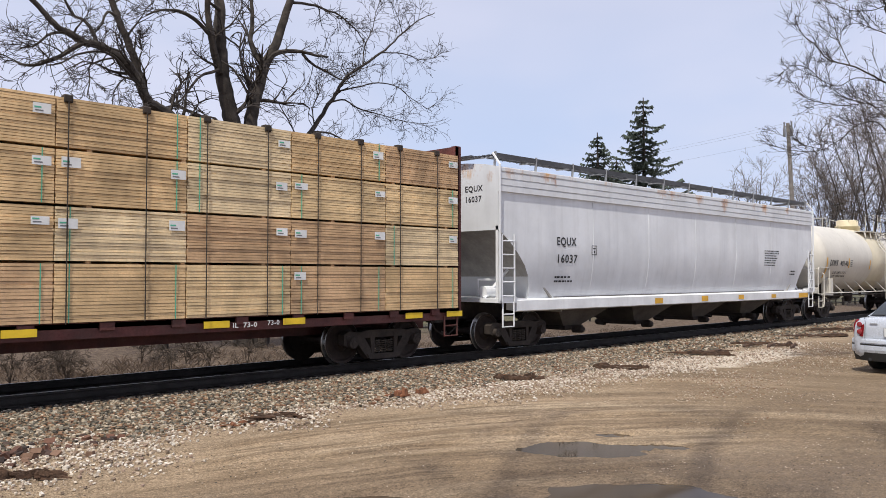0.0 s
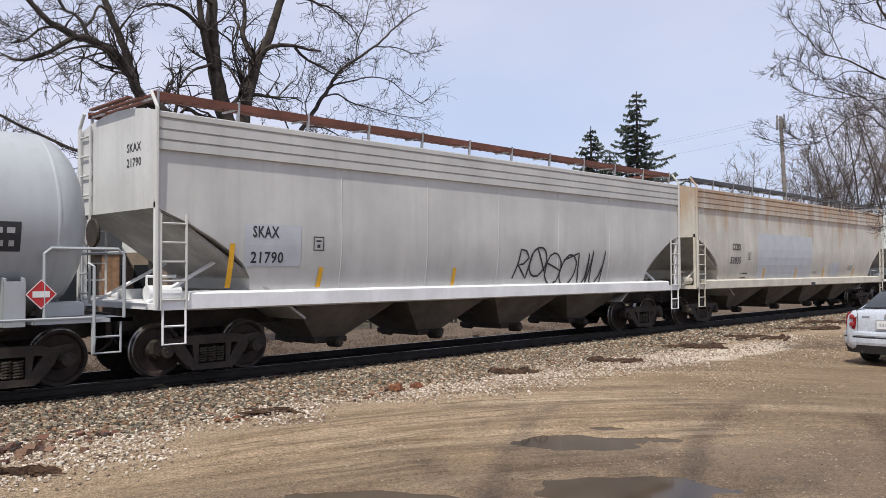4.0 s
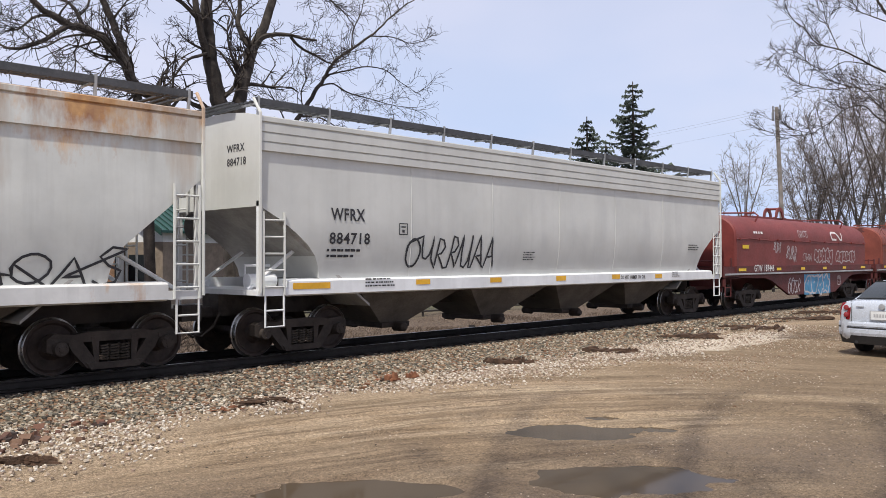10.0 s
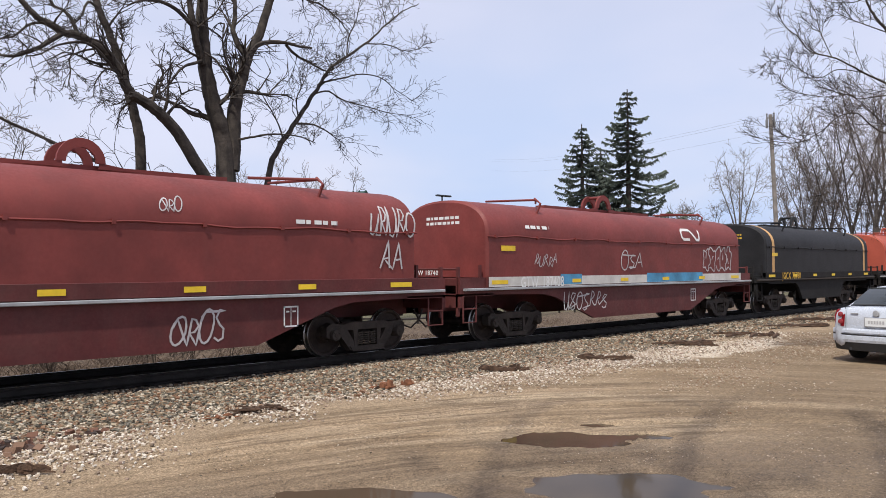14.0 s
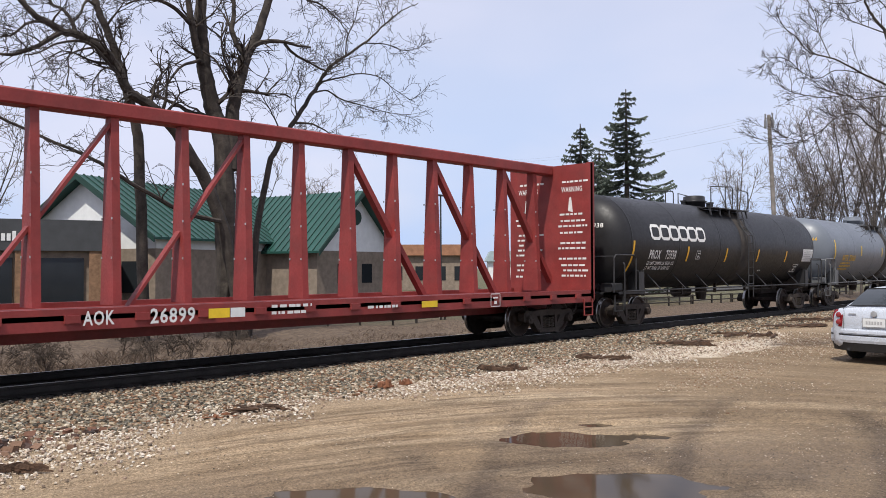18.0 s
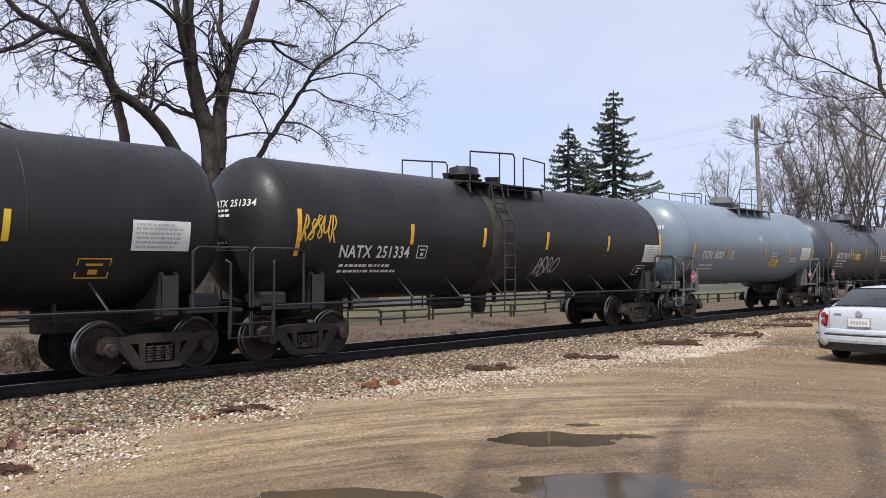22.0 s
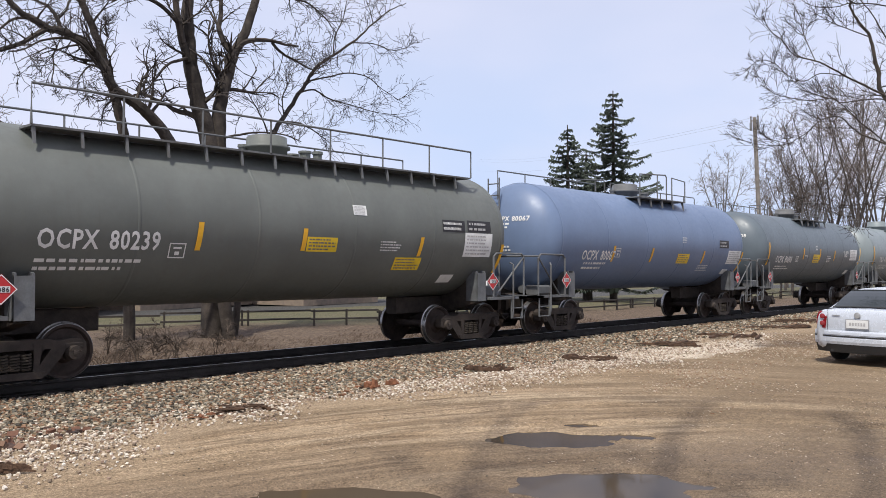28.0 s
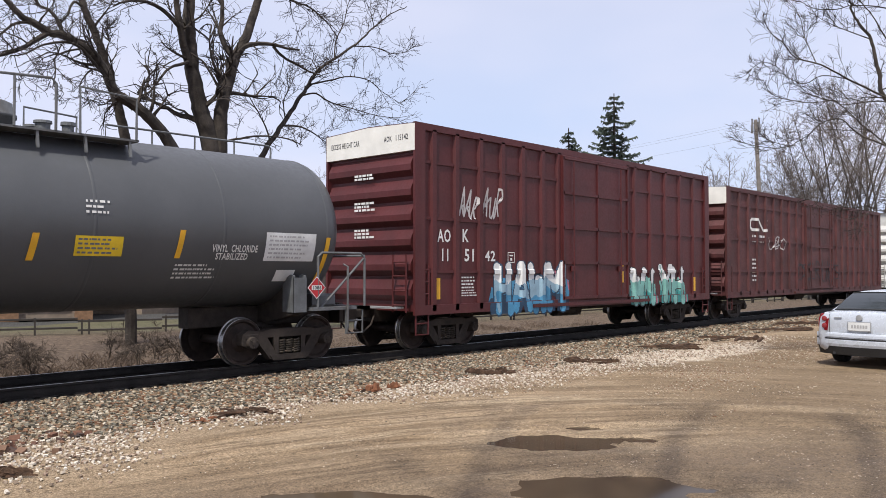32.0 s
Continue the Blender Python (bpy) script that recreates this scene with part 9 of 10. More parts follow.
side.small(2.76, 2.78, 1.26, 0.17, 1)
side.small(-3.22, 1.4, 0.85, 0.22, 2, on="R")
side.tag(-3.69, 0.9, 0.26, 0.33, 3, CHALK, on="F")
side.tag(1.49, 0.53, 0.34, 0.58, 3, CHALK, on="F")
car, h, wall, shell = coil_car(219.45, 233.0, 221.2, 231.95, "dark red coil car with little graffiti", RED_H, RED_F, marks="GTW 187612")
side = Side(shell, wall, WHITE_LET, {"R": 1.566, "F": 1.506})
side.text("GTW 187612", -5.58, 1.39, 1.68, 0.23, on="R")
side.small(-3.28, 1.41, 0.8, 0.2, 2, on="R")
side.tag(5.43, 2.5, 1.31, 0.67, 5, CHALK)
side.tag(5.74, 1.77, 0.65, 0.66, 2, CHALK)
side.small(3.57, 2.65, 1.21, 0.18, 1)
side.tag(1.02, 0.5, 1.06, 0.63, 4, CHALK, on="F")
side.tag(0.81, 2.8, 0.41, 0.29, 3, CHALK)
car, h, wall, shell = coil_car(235.4, 249.4, 237.0, 248.7, "dark red coil car with a white stripe", RED_H, RED_F, marks="GTW 187408", stripe=mat("white_stripe", (0.62, 0.60, 0.56), 0.6, vary=0.12, scale=2, grime=0.2))
side = Side(shell, wall, WHITE_LET, {"R": 1.566, "F": 1.506})
side.text("GTW 187408", -5.78, 1.33, 1.84, 0.29, on="R")
side.tag(-5.17, 1.84, 0.99, 0.37, 5, CHALK)
side.tag(-1.03, 1.75, 1.23, 0.6, 3, CHALK)
side.bubbles(4.17, 1.71, 2.09, 0.83, 5, CHALK)
side.logo(2.65, 2.69, 1.33, 0.42, 2)
side.small(-5.51, 2.78, 1.26, 0.19, 1)
side.tag(-3.9, 0.65, 2.17, 0.56, 7, CHALK, on="F")
side.label(-4.08, 1.39, 0.99, 0.27, SKY_SPRAY, on="R")
side.label(0.39, 1.38, 3.64, 0.28, SKY_SPRAY, on="R")
BLACK_H = mat("black_hood", (0.022, 0.022, 0.024), 0.6, vary=0.2, scale=1.5, spec=0.2)
car, h, wall, shell = coil_car(251.8, 264.0, 253.6, 261.9, "black coil car with tan bands round its hood", BLACK_H, mat("black_frame", (0.022, 0.021, 0.021), 0.75, vary=0.2, spec=0.15), fish=False, bands=mat("tan_band", (0.55, 0.32, 0.12), 0.5, vary=0.08), marks="JGCX 75780", ink=YELLOW_LET, deck_line=IRON)
side = Side(shell, wall, YELLOW_LET, {"R": 1.566, "F": 1.506})
side.text("JGCX 75780", -4.67, 1.35, 1.91, 0.27, on="R", ink=YELLOW_LET)
BRIGHT_OR = mat("orange_red_hood", (0.36, 0.07, 0.04), 0.6, vary=0.10, scale=0.8, streak=0.12, bump=0.03)
car, h, wall, shell = coil_car(266.85, 278.95, 268.05, 278.25, "orange-red coil car on a black frame", BRIGHT_OR, mat("black_frame_b", (0.022, 0.019, 0.018), 0.75, vary=0.25, grime=0.3, grime_col=(0.05, 0.04, 0.035), spec=0.15), fish=False, marks="WFRX 380854")
side = Side(shell, wall, WHITE_LET, {"R": 1.566, "F": 1.506})
side.text("WFRX 380854", -5.07, 1.36, 1.38, 0.18, on="R")
side.label(0.76, 1.73, 0.91, 0.16, BLACK_LET, 2, FADED_LET)
side.small(0.83, 1.79, 0.75, 0.05, 1)
side.tag(-0.81, 0.84, 0.7, 0.31, 3, CHALK, on="F")
side.small(-2.62, 1.38, 0.75, 0.18, 2, on="R")

BEAM_RED = mat("faded_red_beam_paint", (0.25, 0.036, 0.033), 0.55, vary=0.16, scale=1.4, streak=0.2, grime=0.15)
car, h = beam_flat(281.6, 302.6, 283.7, 300.95, "empty red centre-beam flat car", BEAM_RED)
side = Side(car, lambda z: 1.45, WHITE_LET, {"R": 1.506})
side.text("AOK", -3.84, 0.94, 0.5, 0.23, on="R")
side.text("26899", -2.74, 0.92, 0.82, 0.25, on="R")
side.strip(-1.66, 0.95, 0.42, 0.17, REFLEX_Y, on="R")
side.label(-1.22, 0.95, 0.30, 0.17, PAPER, on="R")
side.strip(3.6, 0.95, 0.5, 0.14, REFLEX_Y, on="R")
side.strip(-5.6, 0.95, 0.5, 0.14, REFLEX_Y, on="R")
side.plate(5.95, 0.88, 0.36, 0.32, on="R")
side.small(-0.35, 0.93, 1.05, 0.25, 2, on="R")
side.small(2.02, 0.95, 0.88, 0.13, 1, on="R")
warning_print(car, h)

TANK_BLACK = mat("satin_black_tank_paint", (0.023, 0.023, 0.025), 0.42, vary=0.2, scale=0.8, streak=0.12, spec=0.25, grime_col=(0.12, 0.10, 0.08))
TANK_GREY = mat("slate_grey_tank_paint", (0.135, 0.153, 0.18), 0.4, vary=0.08, scale=0.7, streak=0.15)
TANK_BLUE = mat("grey_blue_tank_paint", (0.17, 0.22, 0.265), 0.36, vary=0.06, scale=0.6, streak=0.12)
TANK_DARK = mat("dark_grey_tank_paint", (0.052, 0.060, 0.070), 0.42, vary=0.1, scale=0.7, streak=0.15)
TANK_PALE = mat("grey_green_tank_paint", (0.190, 0.222, 0.230), 0.42, vary=0.07, scale=0.7, streak=0.2)
TANK_BROWN = mat("brown_black_tank_paint", (0.027, 0.023, 0.022), 0.5, vary=0.2, scale=0.8, streak=0.3)
TANK_OLIVE = mat("olive_grey_tank_paint", (0.125, 0.135, 0.125), 0.5, vary=0.1, scale=0.7, streak=0.35)
TANK_SKY = mat("faded_blue_tank_paint", (0.13, 0.18, 0.285), 0.42, vary=0.07, scale=0.7, streak=0.15)
TANK_MID = mat("mid_grey_tank_paint", (0.082, 0.086, 0.092), 0.42, vary=0.08, scale=0.7, streak=0.15)
DARKF = mat("black_car_fittings", (0.03, 0.03, 0.032), 0.5, vary=0.2)
GREYF = mat("grey_car_fittings", (0.14, 0.148, 0.155), 0.6, vary=0.2, scale=3, grime=0.6, grime_col=(0.065, 0.052, 0.043))
car, h, wall, e, shell = tank_car(305.25, 318.83, "satin black tank car with white lettering", TANK_BLACK, ladder_x=0.68, dome_x=-0.49, belt=(0.63, 0.42, MATS["dusty_band"]), marks="PROX  75938", frame_paint=DARKF, placards="", dome_r=0.4)
side = Side(shell, wall, WHITE_LET)
side.logo(-6.25, 2.74, 3.66, 0.40, 6)
side.text("PROX  75938", -6.34, 2.1, 1.69, 0.29)
side.text("LD LMT 209900 LB 95250 KG", -6.35, 1.9112, 1.7, 0.11)
side.text("LT WT 76100 LB 34500 KG", -6.35, 1.76, 1.56, 0.11)
side.plate(-3.25, 2.1, 0.29, 0.29)
side.strip(-7.46, 1.69, 0.2, 0.95)
side.strip(-3.94, 2.03, 0.14, 0.49)
side.strip(-1.06, 2.02, 0.15, 0.48)
side.strip(1.66, 2.04, 0.16, 0.46)
side.strip(4.4, 2.03, 0.15, 0.44)
side.label(6.28, 2.07, 1.08, 0.51, PAPER, 6, FADED_LET)
side.plate(5.57, 1.63, 0.54, 0.31)
side.small(2.29, 1.65, 0.32, 0.11, 1)
car, h, wall, e, shell = tank_car(322.6, 336.1, "slate grey tank car with yellow lettering", TANK_GREY, ladder_x=0.84, dome_x=0.05, belt=(0.79, 0.42, MATS["dusty_band"]), marks="NATX 250666", ink=YELLOW_LET, frame_paint=GREYF, placards="", dome_r=0.4)
side = Side(shell, wall, YELLOW_LET)
side.text("NATX 250666", -6.05, 2.13, 1.8, 0.27, ink=YELLOW_LET)
side.small(-6.11, 1.67, 1.56, 0.42, 3, ink=YELLOW_LET)
side.strip(-7.21, 2.14, 0.16, 0.93, REFLEX_Y)
side.strip(-3.52, 2.38, 0.14, 0.47, REFLEX_Y)
side.strip(-0.29, 2.37, 0.16, 0.45, REFLEX_Y)
side.strip(1.76, 2.37, 0.14, 0.4, REFLEX_Y)
side.strip(3.95, 2.36, 0.16, 0.42, REFLEX_Y)
side.strip(7.31, 2.1, 0.3, 0.95, REFLEX_Y)
side.label(6.28, 2.09, 0.91, 0.47, PAPER, 6, FADED_LET)
side.plate(5.55, 1.67, 0.57, 0.28)
car, h, wall, e, shell = tank_car(339.8, 353.4, "satin black tank car with yellow lettering and silver graffiti", TANK_BLACK, ladder_x=0.6, dome_x=-0.6, belt=(0.55, 0.42, MATS["dusty_band"]), marks="UTLX 665033", ink=YELLOW_LET, frame_paint=DARKF, placards="", dome_r=0.4)
side = Side(shell, wall, YELLOW_LET)
side.text("UTLX 665033", -6.39, 2.16, 2.1, 0.29, ink=YELLOW_LET)
side.small(-6.4, 1.63, 1.56, 0.48, 3, ink=YELLOW_LET)
side.tag(-3.43, 1.64, 2.18, 0.75, 6, CHALK)
side.strip(-7.58, 2.11, 0.15, 0.93, REFLEX_Y)
side.strip(-4.01, 2.26, 0.13, 0.46, REFLEX_Y)
side.strip(-1.23, 2.26, 0.14, 0.46, REFLEX_Y)
side.strip(1.4, 2.24, 0.14, 0.47, REFLEX_Y)
side.strip(4.06, 2.23, 0.14, 0.48, REFLEX_Y)
side.label(6.09, 2.12, 1.05, 0.51, PAPER, 6, FADED_LET)
side.plate(5.26, 1.66, 0.55, 0.33)
side.small(-0.46, 1.68, 0.36, 0.22, 1)
car, h, wall, e, shell = tank_car(356.6, 369.8, "satin black tank car with yellow graffiti at its end", TANK_BLACK, ladder_x=-0.7, dome_x=-0.6, belt=(-0.75, 0.42, MATS["dusty_band"]), marks="NATX 251334", frame_paint=DARKF, placards="", dome_r=0.4)
side = Side(shell, wall, WHITE_LET)
side.text("NATX 251334", -6.06, 2.05, 2.01, 0.26)
side.small(-5.97, 1.7, 1.67, 0.24, 2)
side.plate(-3.8, 2.04, 0.31, 0.29)
side.strip(-7.25, 2.06, 0.2, 0.93)
side.strip(-4.09, 2.35, 0.14, 0.45)
side.strip(-1.61, 2.33, 0.17, 0.47)
side.strip(0.99, 2.31, 0.21, 0.47)
side.strip(4.06, 2.31, 0.22, 0.45)
side.strip(7.12, 2.15, 0.26, 0.77)
side.tag(-7.05, 2.33, 0.88, 0.57, 5, YELLOW_LET)
side.tag(0.79, 1.58, 1.04, 0.54, 4, CHALK)
side.label(6.32, 2, 1.05, 0.54, PAPER, 6, FADED_LET)
side.plate(6.06, 1.6, 0.57, 0.29)
car, h, wall, e, shell = tank_car(373.2, 383.85, "grey-blue pressure tank car with long handrails", TANK_BLUE, R=1.56, zc=2.72, marks="OCPX 80009", rail_style="full", dome_paint=GREYF, dome_x=0.0, dome_r=0.43, head_ladder=True, frame_paint=GREYF, side_rail=False, placards="1086")
side = Side(shell, wall, WHITE_LET)
side.text("OCPX 80009", -4.94, 2.14, 1.71, 0.29)
side.small(-4.94, 1.72, 1.47, 0.26, 2)
side.plate(-2.68, 2.15, 0.32, 0.27)
side.strip(-5.83, 1.75, 0.24, 0.9)
side.strip(-2.99, 2.16, 0.16, 0.46)
side.strip(0.42, 2.17, 0.19, 0.43)
side.strip(3.07, 2.21, 0.14, 0.42)
side.strip(5.74, 2, 0.36, 0.58)
side.small(-0.09, 2.82, 0.37, 0.23, 3)
side.label(1.28, 1.84, 0.83, 0.32, REFLEX_Y, 4, GREY_LET)
side.label(4.53, 2.15, 1.07, 0.52, PAPER, 6, FADED_LET)
side.small(1.26, 2.22, 0.81, 0.24, 3)
side.small(3.33, 2.02, 0.87, 0.22, 2)
car, h, wall, e, shell = tank_car(387.6, 399.3, "dark grey tank car with white lettering", TANK_DARK, R=1.53, zc=2.66, ladder_x=0.13, dome_x=-0.1, marks="GATX 96110", frame_paint=DARKF, placards="1086")
side = Side(shell, wall, WHITE_LET)
side.text("GATX 96110", -5.58, 2.24, 1.9, 0.29)
side.small(-5.49, 1.8, 1.45, 0.4, 3)
side.plate(-3.34, 2.23, 0.31, 0.28)
side.strip(-6.54, 2.02, 0.16, 0.96)
side.strip(-3.57, 2.26, 0.14, 0.46)
side.strip(-1.2, 2.25, 0.15, 0.47)
side.strip(1.52, 2.22, 0.14, 0.46)
side.strip(4.1, 2.27, 0.17, 0.44)
side.strip(6.43, 2.19, 0.26, 0.71)
side.label(-2.8, 2.18, 0.76, 0.3, REFLEX_Y, 4, GREY_LET)
side.small(1.71, 2.12, 1.18, 0.34, 3)
side.small(2.94, 2.18, 0.95, 0.28, 3)
side.label(5.27, 1.59, 0.45, 0.2, PAPER)
side.small(5.2, 2.68, 0.42, 0.12, 2)
side.ink = GREY_LET
side.table(5.06, 2.10, 1.02, 0.5, 6)
car, h, wall, e, shell = tank_car(402.85, 414.3, "grey-green tank car with white lettering", TANK_PALE, R=1.53, zc=2.66, ladder_x=0.22, dome_x=-0.1, marks="TILX 402068", frame_paint=GREYF)
side = Side(shell, wall, WHITE_LET)
side.text("TILX 402068", -5.09, 2.2, 1.96, 0.3)
side.text("LD LMT 179800 LB", -5.09, 1.9624, 1.17, 0.12)
side.text("LT WT 83200 LB 37750 KG", -5.09, 1.8, 1.68, 0.12)
side.strip(-6.25, 2.14, 0.15, 0.97)
side.strip(-3.07, 2.32, 0.13, 0.46)
side.strip(-0.37, 2.31, 0.14, 0.47)
side.strip(1.74, 2.28, 0.16, 0.46)
side.strip(3.61, 2.27, 0.16, 0.48)
side.strip(6.41, 2.1, 0.25, 0.86)
side.label(2.29, 2.17, 0.74, 0.44, REFLEX_Y, 4, GREY_LET)
side.label(4.36, 2.01, 1.14, 0.14, BLACK_LET, 2, FADED_LET)
side.label(5.23, 1.63, 0.44, 0.2, PAPER)
side.label(5.55, 2.33, 0.8, 0.33, PAPER, 6, FADED_LET)
side.small(2.32, 1.78, 0.74, 0.15, 3)
side.plate(-2.9, 2.21, 0.28, 0.27)
car, h, wall, e, shell = tank_car(418.3, 428.9, "brown-black tank car with white lettering", TANK_BROWN, R=1.53, zc=2.66, marks="OCPX 80055", rail_style="full", dome_paint=GREYF, dome_x=0.0, dome_r=0.43, head_ladder=True, frame_paint=DARKF, side_rail=False, placards="1086")
side = Side(shell, wall, WHITE_LET)
side.text("OCPX 80055", -5.24, 2.44, 1.9, 0.28)
side.small(-5.12, 1.79, 1.83, 0.22, 2)
side.strip(-6.17, 1.61, 0.35, 0.84)
side.strip(-3.14, 1.99, 0.16, 0.44)
side.strip(-0.86, 1.97, 0.18, 0.46)
side.strip(3.07, 1.96, 0.19, 0.46)
side.label(1.93, 1.66, 0.88, 0.29, REFLEX_Y, 4, GREY_LET)
side.plate(-2.99, 2.21, 0.32, 0.25)
side.small(4.7, 1.93, 1.2, 0.45, 4)
side.small(-0.27, 1.81, 0.64, 0.17, 1)
car, h, wall, e, shell = tank_car(433.1, 443.7, "grey-blue pressure tank car with hazard labels", TANK_BLUE, R=1.56, zc=2.72, rail_style="full", dome_paint=GREYF, dome_x=0.0, dome_r=0.43, head_ladder=True, frame_paint=GREYF, side_rail=False, placards="1086")
side = Side(shell, wall, WHITE_LET)
side.text("VINYL CHLORIDE", 3.25, 2.17, 0.95, 0.12)
side.text("STABILIZED", 3.38, 2.03, 0.7, 0.12)
side.label(4.59, 2.18, 1.14, 0.5, PAPER, 6, FADED_LET)
side.label(1.06, 1.88, 0.64, 0.3, REFLEX_Y, 4, GREY_LET)
side.strip(2.87, 2.17, 0.13, 0.5)
side.strip(6.04, 1.73, 0.21, 0.91)
side.label(4.91, 1.48, 0.44, 0.22, PAPER)
side.small(0.98, 2.3, 0.76, 0.2, 4)
side.small(4.16, 1.9, 0.33, 0.18, 2)
car, h, wall, e, shell = tank_car(447.85, 458.5, "olive-grey pressure tank car with a full-length top walk", TANK_OLIVE, R=1.53, zc=2.66, marks="OCPX 80239", walk_full=True, dome_x=0.0, frame_paint=GREYF, side_rail=False, dome_r=0.43, head_ladder=True, placards="1086")
side = Side(shell, wall, WHITE_LET)
side.text("OCPX 80239", -5.18, 2.13, 2.01, 0.31)
side.small(-5.17, 1.75, 1.95, 0.25, 2)
side.plate(-2.99, 1.99, 0.31, 0.26)
side.strip(-2.53, 2.13, 0.15, 0.5)
side.strip(-0.23, 2.16, 0.14, 0.44)
side.strip(3.01, 2.09, 0.18, 0.43)
side.strip(5.84, 1.71, 0.29, 0.71)
side.label(-0.08, 2.15, 0.77, 0.29, REFLEX_Y, 4, GREY_LET)
side.label(2.4, 1.78, 0.83, 0.28, REFLEX_Y, 4, GREY_LET)
side.label(3.81, 2.67, 0.78, 0.28, BLACK_LET, 2, FADED_LET)
side.small(3.84, 2.7, 0.7, 0.23, 2)
side.label(4.68, 2.69, 0.87, 0.28, BLACK_LET, 2, FADED_LET)
side.label(4.6, 2.1, 1.01, 0.57, PAPER, 6, FADED_LET)
side.label(1.12, 2.93, 0.37, 0.21, PAPER, 6, FADED_LET)
side.small(1.89, 2.18, 0.62, 0.24, 4)
side.label(4.12, 1.48, 0.46, 0.19, PAPER)
car, h, wall, e, shell = tank_car(462.4, 473.05, "faded blue pressure tank car with white lettering", TANK_SKY, R=1.56, zc=2.72, marks="OCPX 80067", rail_style="full", dome_paint=GREYF, dome_x=0.0, dome_r=0.43, head_ladder=True, frame_paint=GREYF, side_rail=False, placards="1086")
side = Side(shell, wall, WHITE_LET)
side.text("OCPX 80067", -4.86, 2.08, 1.76, 0.28)
side.small(-4.65, 1.78, 1.36, 0.26, 2)
side.plate(-3.12, 2.16, 0.29, 0.28)
side.strip(-3.28, 2.03, 0.14, 0.47)
side.strip(-0.99, 2.03, 0.18, 0.45)
side.strip(2.68, 2.01, 0.17, 0.43)
side.label(0.9, 2, 0.83, 0.32, REFLEX_Y, 4, GREY_LET)
side.label(3.99, 2.57, 0.77, 0.28, BLACK_LET, 2, FADED_LET)
side.label(4.8, 2, 1.09, 0.49, PAPER, 6, FADED_LET)
side.label(4.83, 1.63, 0.47, 0.18, PAPER)
side.small(1.11, 2.68, 0.37, 0.22, 3)
side.small(2.64, 1.74, 0.88, 0.22, 4)
side.strip(5.86, 1.71, 0.24, 0.74)
car, h, wall, e, shell = tank_car(476.9, 487.55, "grey pressure tank car with hazard labels", mat("plain_grey_tank_paint", (0.105, 0.130, 0.150), 0.42, vary=0.07, scale=0.7, streak=0.2), R=1.53, zc=2.68, marks="OCPX 80008", rail_style="full", dome_paint=GREYF, dome_x=0.0, dome_r=0.43, head_ladder=True, frame_paint=GREYF, side_rail=False, placards="1086")
side = Side(shell, wall, WHITE_LET)
side.text("OCPX 80008", -4.95, 2.09, 1.77, 0.28)
side.small(-4.79, 1.79, 1.7, 0.19, 2)
side.plate(-2.73, 2.13, 0.3, 0.23)
side.strip(-5.9, 1.97, 0.2, 0.92)
side.strip(-1.96, 2.24, 0.16, 0.49)
side.strip(0.14, 2.23, 0.15, 0.5)
side.strip(2.14, 2.22, 0.15, 0.47)
side.strip(5.97, 1.97, 0.21, 0.9)
side.label(-0.63, 2.11, 0.81, 0.36, REFLEX_Y, 4, GREY_LET)
side.text("VINYL CHLORIDE", 3.49, 2.57, 0.72, 0.13)
side.text("STABILIZED", 3.61, 2.41, 0.47, 0.13)
side.label(4.53, 2.25, 1.04, 0.52, PAPER, 6, FADED_LET)
side.label(4.69, 1.56, 0.47, 0.21, PAPER)
side.small(-0.37, 2.65, 0.3, 0.24, 3)
side.small(1.17, 2.12, 0.61, 0.31, 4)
side.small(-1.71, 2.33, 0.41, 0.1, 2)
car, h, wall, e, shell = tank_car(491.55, 502.9, "grey-green tank car with a rusty platform", TANK_PALE, R=1.53, zc=2.66, ladder_x=0.02, dome_x=-0.3, marks="TILX 401827", frame_paint=GREYF)
side = Side(shell, wall, WHITE_LET)
side.text("TILX 401827", -5.28, 2.2, 1.85, 0.27)
side.text("LD LMT 180100 LB 81700 KG", -5.27, 1.9644, 1.59, 0.1)
side.text("LT WT 82900 LB 37600 KG", -5.27, 1.83, 1.46, 0.1)
side.strip(-6.47, 2.09, 0.17, 0.94)
side.strip(-3.37, 2.17, 0.19, 0.52)
side.strip(-1.08, 2.3, 0.18, 0.43)
side.strip(1.11, 2.26, 0.14, 0.42)
side.strip(3.34, 2.26, 0.16, 0.41)
side.label(-2.82, 2.15, 0.81, 0.28, REFLEX_Y, 4, GREY_LET)
side.label(4.18, 2.02, 1.25, 0.19, BLACK_LET, 2, FADED_LET)
side.small(4.24, 2.07, 1.15, 0.1, 1)
side.label(5.5, 2.2, 0.98, 0.52, PAPER, 6, FADED_LET)
side.label(5.01, 1.46, 0.49, 0.24, PAPER)
side.strip(6.49, 2.09, 0.16, 0.95)
side.small(1.83, 1.81, 0.77, 0.2, 3)
side.small(3.54, 1.88, 0.81, 0.13, 2)
car, h, wall, e, shell = tank_car(506.85, 517.4, "mid-grey pressure tank car with white lettering", TANK_MID, R=1.53, zc=2.66, marks="OCPX 80226", rail_style="full", dome_paint=GREYF, dome_x=0.0, dome_r=0.43, head_ladder=True, frame_paint=GREYF, side_rail=False, placards="1086")
side = Side(shell, wall, WHITE_LET)
side.text("OCPX 80226", -4.86, 2.12, 1.73, 0.27)
side.small(-4.74, 1.79, 1.12, 0.24, 2)
side.strip(-5.72, 1.56, 0.37, 0.91)
side.strip(-2.83, 2.05, 0.2, 0.4)
side.strip(0.13, 1.99, 0.18, 0.42)
side.plate(-2.55, 2.1, 0.28, 0.27)
side.label(0.87, 2.07, 0.78, 0.32, REFLEX_Y, 4, GREY_LET)
